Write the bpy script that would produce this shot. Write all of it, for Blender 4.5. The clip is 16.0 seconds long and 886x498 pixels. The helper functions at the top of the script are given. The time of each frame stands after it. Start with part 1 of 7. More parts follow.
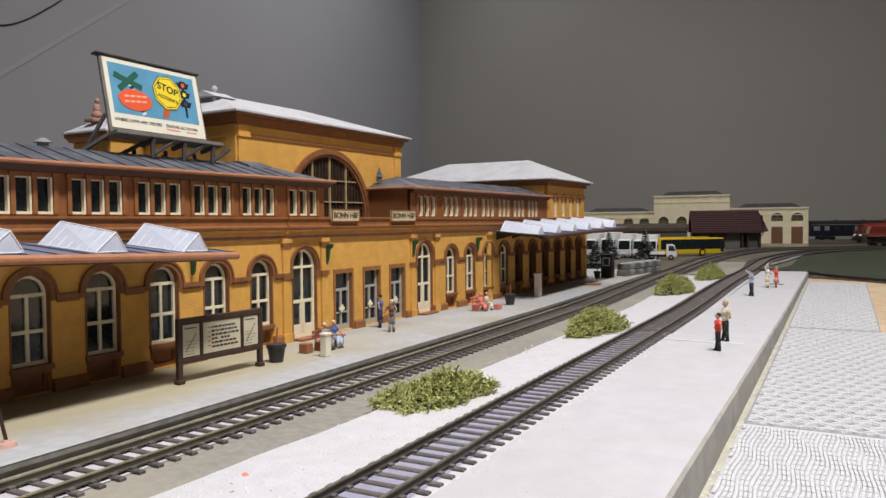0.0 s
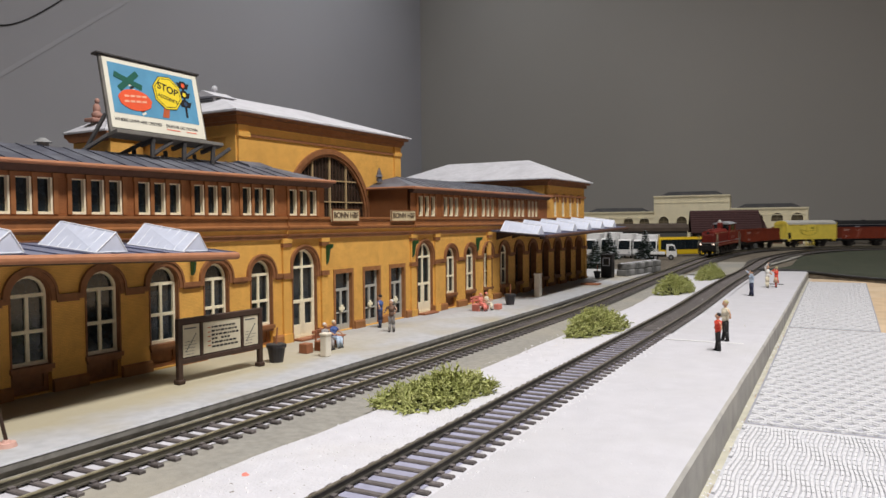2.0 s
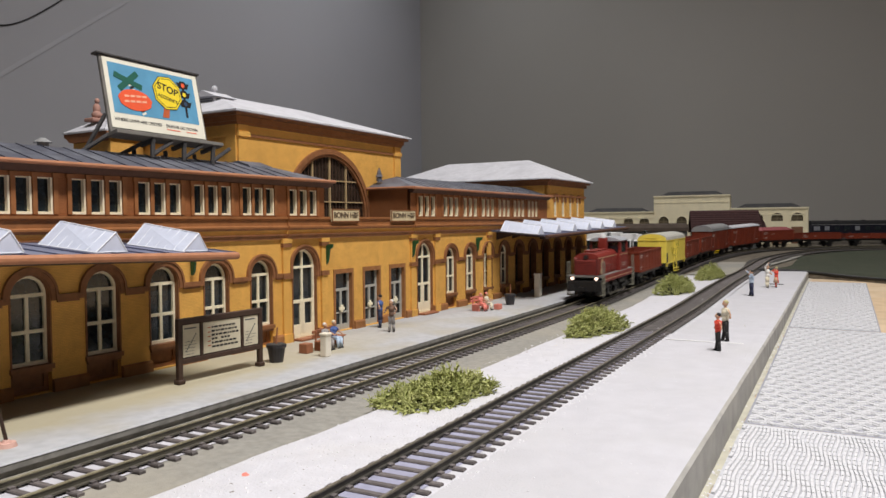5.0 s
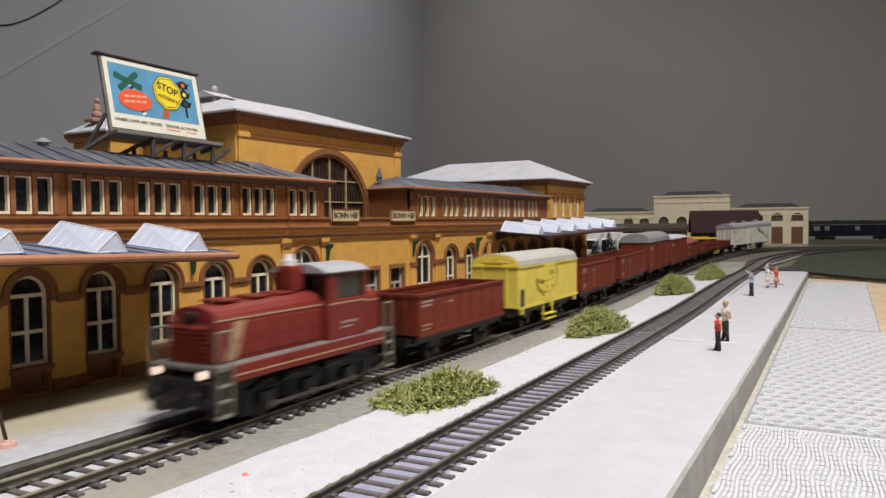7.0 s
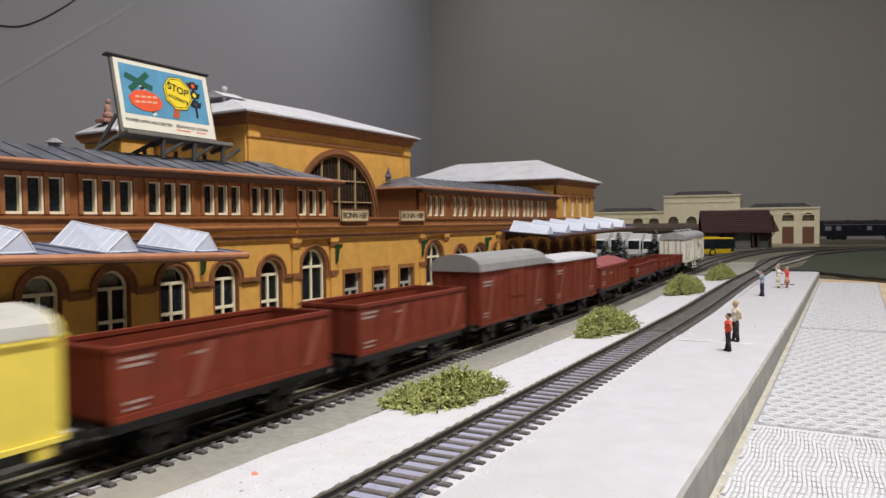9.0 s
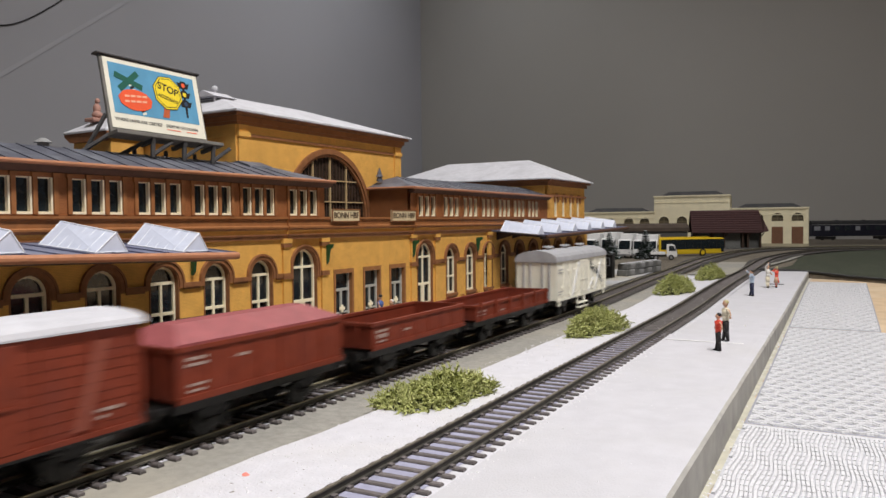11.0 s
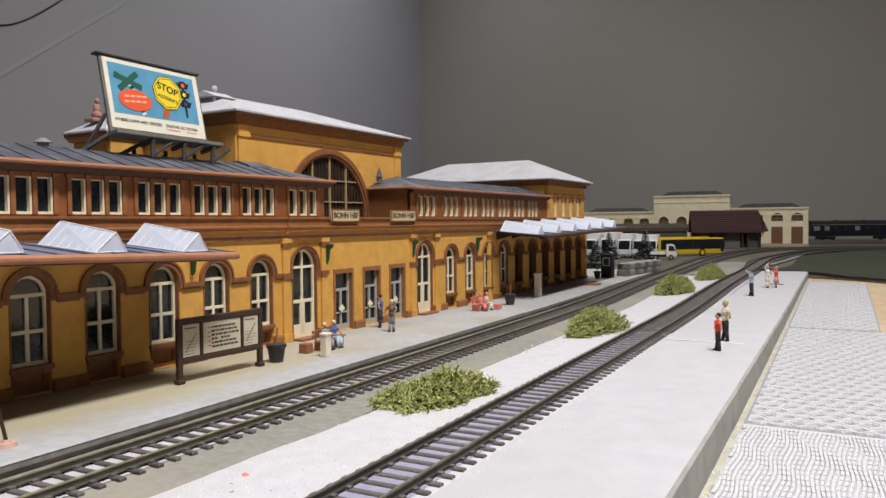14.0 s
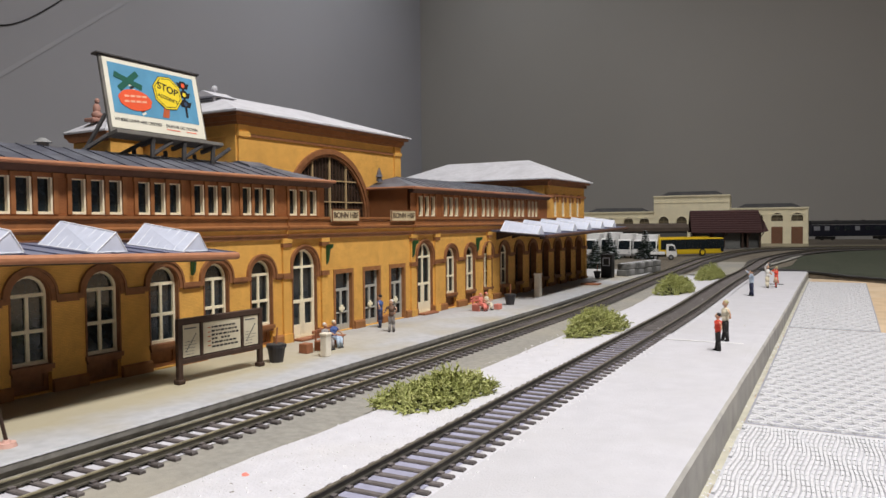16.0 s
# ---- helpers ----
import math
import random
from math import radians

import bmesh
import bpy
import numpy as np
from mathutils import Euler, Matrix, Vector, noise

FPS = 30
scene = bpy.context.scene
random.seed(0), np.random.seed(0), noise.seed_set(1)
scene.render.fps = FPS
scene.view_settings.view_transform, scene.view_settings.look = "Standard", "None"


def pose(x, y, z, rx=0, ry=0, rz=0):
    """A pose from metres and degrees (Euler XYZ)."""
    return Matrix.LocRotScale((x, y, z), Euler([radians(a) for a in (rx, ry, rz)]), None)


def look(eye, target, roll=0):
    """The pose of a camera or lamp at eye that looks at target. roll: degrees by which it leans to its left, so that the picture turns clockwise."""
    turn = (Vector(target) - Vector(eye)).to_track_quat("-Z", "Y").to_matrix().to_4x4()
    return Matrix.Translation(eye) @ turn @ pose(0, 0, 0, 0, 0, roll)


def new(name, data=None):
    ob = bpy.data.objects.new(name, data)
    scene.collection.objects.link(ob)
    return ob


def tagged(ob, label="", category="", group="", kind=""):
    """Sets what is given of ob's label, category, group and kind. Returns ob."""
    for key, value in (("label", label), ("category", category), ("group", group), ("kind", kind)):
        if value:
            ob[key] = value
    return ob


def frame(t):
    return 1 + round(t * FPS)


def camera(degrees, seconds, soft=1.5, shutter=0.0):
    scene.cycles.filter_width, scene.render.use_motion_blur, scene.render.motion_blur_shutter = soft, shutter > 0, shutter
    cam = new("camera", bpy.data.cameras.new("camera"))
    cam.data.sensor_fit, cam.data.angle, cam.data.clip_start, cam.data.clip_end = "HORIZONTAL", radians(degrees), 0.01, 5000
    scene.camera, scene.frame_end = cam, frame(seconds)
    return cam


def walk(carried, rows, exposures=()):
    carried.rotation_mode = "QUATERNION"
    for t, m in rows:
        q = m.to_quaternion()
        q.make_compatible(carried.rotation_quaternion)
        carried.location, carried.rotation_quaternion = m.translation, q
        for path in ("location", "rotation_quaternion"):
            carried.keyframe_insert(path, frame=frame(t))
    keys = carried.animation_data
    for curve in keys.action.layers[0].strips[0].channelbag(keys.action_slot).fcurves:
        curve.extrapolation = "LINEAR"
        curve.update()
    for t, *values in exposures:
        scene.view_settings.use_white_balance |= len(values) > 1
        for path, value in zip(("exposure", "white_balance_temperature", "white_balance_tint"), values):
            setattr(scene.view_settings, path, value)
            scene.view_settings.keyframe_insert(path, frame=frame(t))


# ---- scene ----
# A model railway: all lengths below are written in millimetres and linked at 1:1000.
MM = 0.001


def mm(x, y, z, rx=0, ry=0, rz=0):
    return pose(x * MM, y * MM, z * MM, rx, ry, rz)


# ---- camera ----
FORWARD = Vector((-0.46961, 0.88217, -0.03518))
EYE = Vector((0.0, 0.0, 0.080))
cam = camera(61.05, 16.0, soft=1.5, shutter=0.8)


def aim(turn=0.0, nod=0.0):
    way = Matrix.Rotation(radians(turn), 3, "Z") @ FORWARD
    way.z += nod
    return look(EYE, EYE + way, -0.5)


walk(cam, [(0.0, aim()), (6.5, aim()), (7.1, aim()), (7.2, aim(0.25)), (7.4, aim(0.52)), (8.0, aim(0.53)), (8.4, aim(0.56)),
           (9.0, aim(0.69)), (9.2, aim(0.69)), (10.2, aim(0.35)), (11.2, aim()), (12.0, aim()), (16.0, aim())],
     exposures=[(0.0, 0.0), (16.0, 0.0)])

# ---- light ----
world = bpy.data.worlds.new("room_air")
scene.world = world
world.use_nodes = True
world.node_tree.nodes["Background"].inputs[0].default_value = (0.9, 0.93, 1.0, 1)
world.node_tree.nodes["Background"].inputs[1].default_value = 0.013


def area_lamp(x, y, z, sx, sy, power, color, spread=180):
    data = bpy.data.lights.new("ceiling_light", "AREA")
    data.shape, data.size, data.size_y, data.energy, data.color = "RECTANGLE", sx, sy, power, color
    data.spread = radians(spread)
    ob = new("ceiling_light", data)
    ob.matrix_basis = pose(x, y, z)
    return ob


# main ceiling lamp over the near end, out of view
area_lamp(0.32, 0.08, 1.38, 0.14, 0.75, 30.0, (1.0, 0.97, 0.945), 168)
# unseen fill lamp, added to brighten the walls near the corner
area_lamp(-1.2, 2.2, 1.45, 0.3, 1.0, 4.0, (0.95, 0.97, 1.0))
# unseen fill lamp, added to brighten the cream building and the far end
area_lamp(-0.45, 1.6, 1.45, 0.14, 0.75, 8.2, (1.0, 0.97, 0.945))

# ---- materials ----


def material(name, color, rough=0.7, metal=0.0, vary=0.12, scale=300.0, bump=0.15, fine=1500.0, spec=0.4, stain=None, stain_scale=40.0, stain_amount=0.5, rand=0.0, depth=0.0006):
    m = bpy.data.materials.new(name)
    m.use_nodes = True
    nt = m.node_tree
    b = nt.nodes["Principled BSDF"]
    b.inputs["Roughness"].default_value, b.inputs["Metallic"].default_value = rough, metal
    b.inputs["Specular IOR Level"].default_value = spec
    tc = nt.nodes.new("ShaderNodeTexCoord")
    n1 = nt.nodes.new("ShaderNodeTexNoise")
    n1.inputs["Scale"].default_value, n1.inputs["Detail"].default_value = scale, 5
    nt.links.new(tc.outputs["Object"], n1.inputs["Vector"])
    ramp = nt.nodes.new("ShaderNodeMapRange")
    ramp.inputs[1].default_value, ramp.inputs[2].default_value = 0.3, 0.7
    ramp.inputs[3].default_value, ramp.inputs[4].default_value = 1 - vary, 1 + vary
    nt.links.new(n1.outputs[0], ramp.inputs[0])
    mul = nt.nodes.new("ShaderNodeMix")
    mul.data_type, mul.blend_type = "RGBA", "MULTIPLY"
    mul.inputs[0].default_value = 1.0
    mul.inputs[6].default_value = (*color, 1)
    nt.links.new(ramp.outputs[0], mul.inputs[7])
    last = mul.outputs[2]
    if stain:
        n2 = nt.nodes.new("ShaderNodeTexNoise")
        n2.inputs["Scale"].default_value, n2.inputs["Detail"].default_value = stain_scale, 6
        nt.links.new(tc.outputs["Object"], n2.inputs["Vector"])
        r2 = nt.nodes.new("ShaderNodeMapRange")
        r2.inputs[1].default_value, r2.inputs[2].default_value = 0.48, 0.68
        r2.inputs[3].default_value, r2.inputs[4].default_value = 0.0, stain_amount
        nt.links.new(n2.outputs[0], r2.inputs[0])
        mx = nt.nodes.new("ShaderNodeMix")
        mx.data_type = "RGBA"
        mx.inputs[7].default_value = (*stain, 1)
        nt.links.new(r2.outputs[0], mx.inputs[0])
        nt.links.new(last, mx.inputs[6])
        last = mx.outputs[2]
    if rand:
        oi = nt.nodes.new("ShaderNodeObjectInfo")
        r3 = nt.nodes.new("ShaderNodeMapRange")
        r3.inputs[3].default_value, r3.inputs[4].default_value = 1 - rand, 1 + rand
        nt.links.new(oi.outputs["Random"], r3.inputs[0])
        m3 = nt.nodes.new("ShaderNodeMix")
        m3.data_type, m3.blend_type = "RGBA", "MULTIPLY"
        m3.inputs[0].default_value = 1.0
        nt.links.new(last, m3.inputs[6])
        nt.links.new(r3.outputs[0], m3.inputs[7])
        last = m3.outputs[2]
    nt.links.new(last, b.inputs["Base Color"])
    if bump:
        n3 = nt.nodes.new("ShaderNodeTexNoise")
        n3.inputs["Scale"].default_value, n3.inputs["Detail"].default_value = fine, 4
        nt.links.new(tc.outputs["Object"], n3.inputs["Vector"])
        bp = nt.nodes.new("ShaderNodeBump")
        bp.inputs["Strength"].default_value, bp.inputs["Distance"].default_value = bump, depth
        nt.links.new(n3.outputs[0], bp.inputs["Height"])
        nt.links.new(bp.outputs[0], b.inputs["Normal"])
    return m


def brick_material(name, color, mortar, course=0.75, length=1.9, strength=0.35, rough=0.65):
    """Moulded brickwork: courses along the wall's own z, two scales of colour change."""
    m = material(name, color, rough, vary=0.10, scale=120, bump=0)
    nt = m.node_tree
    b = nt.nodes["Principled BSDF"]
    tc = nt.nodes.new("ShaderNodeTexCoord")
    sep = nt.nodes.new("ShaderNodeSeparateXYZ")
    nt.links.new(tc.outputs["Object"], sep.inputs[0])
    add = nt.nodes.new("ShaderNodeMath")
    nt.links.new(sep.outputs[0], add.inputs[0])
    nt.links.new(sep.outputs[1], add.inputs[1])
    com = nt.nodes.new("ShaderNodeCombineXYZ")
    nt.links.new(add.outputs[0], com.inputs[0])
    nt.links.new(sep.outputs[2], com.inputs[1])
    br = nt.nodes.new("ShaderNodeTexBrick")
    br.inputs["Scale"].default_value = 1000.0
    br.inputs["Brick Width"].default_value, br.inputs["Row Height"].default_value = length, course
    br.inputs["Mortar Size"].default_value = 0.09
    br.inputs["Color1"].default_value, br.inputs["Color2"].default_value = (1, 1, 1, 1), (0.88, 0.88, 0.88, 1)
    br.inputs["Mortar"].default_value = (*mortar, 1)
    nt.links.new(com.outputs[0], br.inputs["Vector"])
    old = b.inputs["Base Color"].links[0].from_socket
    mx = nt.nodes.new("ShaderNodeMix")
    mx.data_type, mx.blend_type = "RGBA", "MULTIPLY"
    mx.inputs[0].default_value = 0.8
    nt.links.new(old, mx.inputs[6])
    nt.links.new(br.outputs[0], mx.inputs[7])
    nt.links.new(mx.outputs[2], b.inputs["Base Color"])
    bp = nt.nodes.new("ShaderNodeBump")
    bp.inputs["Strength"].default_value, bp.inputs["Distance"].default_value = strength, 0.0002
    bp.invert = True
    nt.links.new(br.outputs["Fac"], bp.inputs["Height"])
    nt.links.new(bp.outputs[0], b.inputs["Normal"])
    return m


def glowing(name, color, strength):
    m = bpy.data.materials.new(name)
    m.use_nodes = True
    b = m.node_tree.nodes["Principled BSDF"]
    b.inputs["Base Color"].default_value = (*color, 1)
    b.inputs["Emission Color"].default_value = (*color, 1)
    b.inputs["Emission Strength"].default_value = strength
    return m


OCHRE = brick_material("ochre_brick", (0.78, 0.43, 0.10), (0.72, 0.66, 0.6))
TERRA = material("terracotta_trim", (0.24, 0.10, 0.04), 0.6, vary=0.2, scale=250, bump=0.2)
GUTTER = material("copper_gutter", (0.40, 0.175, 0.09), 0.5, vary=0.12, scale=200)
BROWNWALL = brick_material("brown_brick", (0.30, 0.11, 0.035), (0.6, 0.55, 0.5))
CREAMF = material("cream_window_frame", (0.84, 0.76, 0.56), 0.5, vary=0.05)
GLASS = material("dark_window_glass", (0.012, 0.018, 0.022), 0.12, vary=0.3, bump=0, spec=0.6)
SLATE = material("slate_roof", (0.08, 0.084, 0.108), 0.55, vary=0.28, scale=180, stain=(0.17, 0.178, 0.205), stain_scale=60, stain_amount=0.65, bump=0.4)
SNOW = material("snow_roof", (0.52, 0.52, 0.56), 0.85, vary=0.08, scale=200, stain=(0.38, 0.38, 0.41), stain_amount=0.6, bump=0.6, fine=900)
DARK = material("dark_interior", (0.03, 0.025, 0.02), 0.7)
BLACKM = material("black_plastic", (0.015, 0.014, 0.014), 0.45, vary=0.2)
STEEL = material("rail_steel", (0.29, 0.26, 0.175), 0.42, 0.4, vary=0.2, scale=200)
WEB = material("rail_web", (0.085, 0.077, 0.06), 0.6, 0.2, vary=0.25, scale=200)
STEELD = material("dull_rail_steel", (0.17, 0.15, 0.115), 0.45, 0.4, vary=0.25, scale=200)
WEBD = material("dark_rail_web", (0.055, 0.05, 0.043), 0.6, 0.2, vary=0.25, scale=200)
SLEEPER = material("sleeper_plastic", (0.115, 0.10, 0.098), 0.6, vary=0.25, scale=400, rand=0.2)
BED = material("grey_track_bed", (0.27, 0.26, 0.235), 0.9, vary=0.14, scale=300, stain=(0.36, 0.33, 0.27), stain_scale=12, stain_amount=0.6, bump=0.4, fine=2500)
BALLAST = material("dark_ballast", (0.055, 0.05, 0.046), 0.9, vary=0.5, scale=900, bump=0.9, fine=1500)
WHITEG = material("white_snow_ground", (0.55, 0.545, 0.585), 0.9, vary=0.05, scale=150, stain=(0.53, 0.51, 0.49), stain_scale=25, stain_amount=0.35, bump=0.7, fine=900)
WHITEP = material("white_platform_paper", (0.49, 0.485, 0.52), 0.85, vary=0.05, scale=90, stain=(0.46, 0.455, 0.47), stain_scale=15, stain_amount=0.6, bump=0.4, fine=1200)
PLATG = material("grey_platform", (0.42, 0.425, 0.445), 0.9, vary=0.09, scale=200, stain=(0.36, 0.31, 0.20), stain_scale=14, stain_amount=0.75, bump=0.3, fine=1800)
PLATE = material("platform_edge", (0.23, 0.22, 0.205), 0.85, vary=0.25, scale=200)
DIRT = material("brown_base", (0.13, 0.11, 0.085), 0.95, vary=0.3, scale=120, stain=(0.2, 0.18, 0.14), stain_scale=10, bump=0.5)
BOARD = material("bare_board", (0.50, 0.37, 0.24), 0.8, vary=0.12, scale=60, stain=(0.6, 0.5, 0.36), stain_scale=14)
GRASS = material("dark_grass_mat", (0.038, 0.045, 0.028), 0.95, vary=0.5, scale=400, bump=0.9, fine=2500, stain=(0.06, 0.06, 0.04), stain_scale=20)
COBBLE = material("cobble_card", (0.56, 0.56, 0.585), 0.8, vary=0.1, scale=900)
GROUTN = material("pale_cobble_joint", (0.46, 0.465, 0.50), 0.85, vary=0.2, scale=400)
GROUT = material("cobble_joint", (0.29, 0.295, 0.335), 0.85, vary=0.2, scale=400)
# north wall: the same grey, its dimmer, warmer light put into the colour
WALLN = material("grey_wall_dim_tone", (0.365, 0.352, 0.33), 0.9, vary=0.035, scale=1.2, bump=0.1, fine=300, stain=(0.33, 0.317, 0.295), stain_scale=0.9, stain_amount=0.6, depth=0.0003)
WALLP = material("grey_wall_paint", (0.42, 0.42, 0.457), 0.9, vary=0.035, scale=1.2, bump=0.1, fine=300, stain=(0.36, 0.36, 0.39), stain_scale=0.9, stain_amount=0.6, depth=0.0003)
RED = material("rust_red_wagon", (0.185, 0.035, 0.017), 0.6, spec=0.2, vary=0.15, scale=150, bump=0.15, stain=(0.14, 0.035, 0.026), stain_scale=60)
LOCO = material("crimson_loco", (0.19, 0.024, 0.017), 0.5, spec=0.3, vary=0.1, scale=150, bump=0.05)
# cover red lightened to pink: overhead lamp glare put into the colour
PINK = material("red_cover_glare", (0.28, 0.075, 0.08), 0.6, vary=0.15, scale=150)
YELLOW = material("yellow_wagon", (0.80, 0.64, 0.10), 0.5, vary=0.06, scale=120, bump=0.08)
IVORY = material("ivory_wagon", (0.80, 0.775, 0.67), 0.5, vary=0.06, scale=120)
GREYR = material("grey_wagon_roof", (0.25, 0.25, 0.255), 0.6, vary=0.12, scale=120)
WHITEPAINT = material("white_paint", (0.78, 0.78, 0.78), 0.5, vary=0.05)
CREAMB = material("cream_plaster", (0.86, 0.79, 0.57), 0.8, vary=0.07, scale=60, stain=(0.76, 0.68, 0.48), stain_scale=15)
BROWNROOF = material("dark_brown_roof", (0.055, 0.022, 0.022), 0.8, vary=0.25, scale=300, bump=0.5)
BROWND = material("brown_door", (0.19, 0.09, 0.05), 0.6, vary=0.15)
BUSY = material("bus_yellow", (0.72, 0.50, 0.02), 0.35, vary=0.04)
GREEN = material("green_enamel", (0.012, 0.075, 0.028), 0.4)
FIRN = material("dark_fir_needles", (0.02, 0.035, 0.025), 0.9, vary=0.4, scale=300)
FROST = material("frosted_tips", (0.42, 0.45, 0.48), 0.9)
STONE = material("grey_stone", (0.14, 0.14, 0.135), 0.9, vary=0.3, scale=120, bump=0.6, stain=(0.45, 0.45, 0.45), stain_scale=50)
BLUEGLASS = material("milky_skylight", (0.58, 0.62, 0.74), 0.35, vary=0.05, bump=0)
TIMBER = material("dark_timber", (0.055, 0.03, 0.02), 0.6, vary=0.2)
COACHB = material("dark_blue_coach", (0.010, 0.011, 0.022), 0.4, vary=0.15)
PALEGLASS = material("pale_coach_window", (0.28, 0.29, 0.32), 0.3, bump=0)
SKIN = material("figure_skin", (0.55, 0.33, 0.22), 0.6, bump=0)
WOODB = material("bench_wood", (0.30, 0.12, 0.06), 0.6, vary=0.15)
PAPER = material("poster_paper", (0.62, 0.56, 0.42), 0.8, vary=0.06)


def plain(name, color, rough=0.6):
    return material(name, color, rough, vary=0.05, bump=0)


# ---- mesh helpers ----


def box(bm, x0, x1, y0, y1, z0, z1):
    v = [bm.verts.new(p) for p in ((x0, y0, z0), (x1, y0, z0), (x1, y1, z0), (x0, y1, z0), (x0, y0, z1), (x1, y0, z1), (x1, y1, z1), (x0, y1, z1))]
    for f in ((0, 3, 2, 1), (4, 5, 6, 7), (0, 1, 5, 4), (1, 2, 6, 5), (2, 3, 7, 6), (3, 0, 4, 7)):
        bm.faces.new([v[i] for i in f])
    return v


def bbox(bm, x0, x1, y0, y1, z0, z1, r=0.4, seg=2):
    """A box with rounded edges."""
    t = bmesh.new()
    box(t, x0, x1, y0, y1, z0, z1)
    bmesh.ops.bevel(t, geom=t.edges[:], offset=r, segments=seg, affect="EDGES", profile=0.5)
    merge(bm, t)


def merge(bm, t, m=None):
    if m is not None:
        bmesh.ops.transform(t, matrix=m, verts=t.verts[:])
    me = bpy.data.meshes.new("t")
    t.to_mesh(me)
    t.free()
    bm.from_mesh(me)
    bpy.data.meshes.remove(me)


def prism(bm, pts, axis, a0, a1):
    """A closed outline of 2D points pushed along an axis. For x: (y, z); for y: (x, z); for z: (x, y)."""
    def at(p, a):
        return {"x": (a, p[0], p[1]), "y": (p[0], a, p[1]), "z": (p[0], p[1], a)}[axis]
    lo, hi = [bm.verts.new(at(p, a0)) for p in pts], [bm.verts.new(at(p, a1)) for p in pts]
    n = len(pts)
    bm.faces.new(lo)
    bm.faces.new(hi[::-1])
    for i in range(n):
        bm.faces.new((lo[i], hi[i], hi[(i + 1) % n], lo[(i + 1) % n]))


def rod(bm, p0, p1, r, seg=8, r1=None):
    p0, p1 = Vector(p0), Vector(p1)
    d = p1 - p0
    m = Matrix.Translation((p0 + p1) / 2) @ d.to_track_quat("Z", "Y").to_matrix().to_4x4()
    bmesh.ops.create_cone(bm, cap_ends=True, segments=seg, radius1=r, radius2=r if r1 is None else r1, depth=d.length, matrix=m)


def ball(bm, c, rx, ry=None, rz=None, u=10, v=7):
    bmesh.ops.create_uvsphere(bm, u_segments=u, v_segments=v, radius=1.0, matrix=Matrix.Translation(c) @ Matrix.Diagonal((rx, ry or rx, rz or rx, 1)))


def quad(bm, *pts):
    return bm.faces.new([bm.verts.new(p) for p in pts])


def data_of(name, bm, mats, smooth=False):
    bmesh.ops.scale(bm, vec=(MM, MM, MM), verts=bm.verts[:])
    bmesh.ops.recalc_face_normals(bm, faces=bm.faces[:])
    me = bpy.data.meshes.new(name)
    bm.to_mesh(me)
    bm.free()
    for m in (mats if isinstance(mats, (list, tuple)) else [mats]):
        me.materials.append(m)
    if smooth:
        for p in me.polygons:
            p.use_smooth = True
    return me


def part(name, bm, mats, parent=None, label="", at=None, smooth=False):
    """One mesh object out of a bmesh in millimetres (or out of mesh data that is shared), under its thing."""
    me = bm if isinstance(bm, bpy.types.Mesh) else data_of(name, bm, mats, smooth)
    ob = new(name, me)
    if parent is not None:
        ob.parent = parent
    if at is not None:
        ob.matrix_basis = at
    return tagged(ob, label)


def thing(name, label, category, at=None, group="", kind=""):
    ob = new(name)
    ob.empty_display_size = 0.01
    if at is not None:
        ob.matrix_basis = at
    return tagged(ob, label, category, group, kind)


def single(name, bm, mats, label, category, at=None, group="", kind="", smooth=False):
    ob = part(name, bm, mats, None, label, at, smooth)
    return tagged(ob, label, category, group, kind)


def B():
    return bmesh.new()


def smoothstep(a, b, v):
    t = min(1.0, max(0.0, (v - a) / (b - a)))
    return t * t * (3 - 2 * t)


def ground_z(y):
    """The board climbs a little towards its far end."""
    return 6.0 * smoothstep(600, 1000, y) + 4.5 * smoothstep(950, 1350, y) + 9.5 * smoothstep(1330, 1620, y)


def low_z(y):
    """The bare board beside the platform, rising slightly."""
    return -10 + 10.5 * smoothstep(250, 1150, y)


# ---- the railway line ----
BEND, RADIUS = 1325.0, 525.0


def terrain(x, y):
    """The board's surface: inside the bend it climbs with the line, outside it stays low."""
    out = -210 - x if y < BEND else math.hypot(x + 210 - RADIUS, y - BEND) - RADIUS
    k = smoothstep(26, 70, out) * smoothstep(900, 1150, y)
    return ground_z(y) * (1 - k) + min(8.0, ground_z(y)) * k


def line(s, x0=-210.0, radius=RADIUS):
    """Place and heading at s along a track: straight along y, then half a turn to the right, then back."""
    if s <= BEND:
        return Vector((x0, s)), 0.0
    a = (s - BEND) / radius
    if a <= math.pi:
        return Vector((x0 + radius * (1 - math.cos(a)), BEND + radius * math.sin(a))), -a
    return Vector((x0 + 2 * radius, BEND - (s - BEND - math.pi * radius))), -math.pi


def second_z(y):
    return ground_z(y) + 4.0 * (1 - smoothstep(700, 1250, y))
# ---- the room ----
BEDPALE = material("pale_bed", (0.50, 0.49, 0.53), 0.9, vary=0.1, scale=200)
BEDBLUE = material("bluish_bed", (0.30, 0.30, 0.40), 0.9, vary=0.12, scale=200)


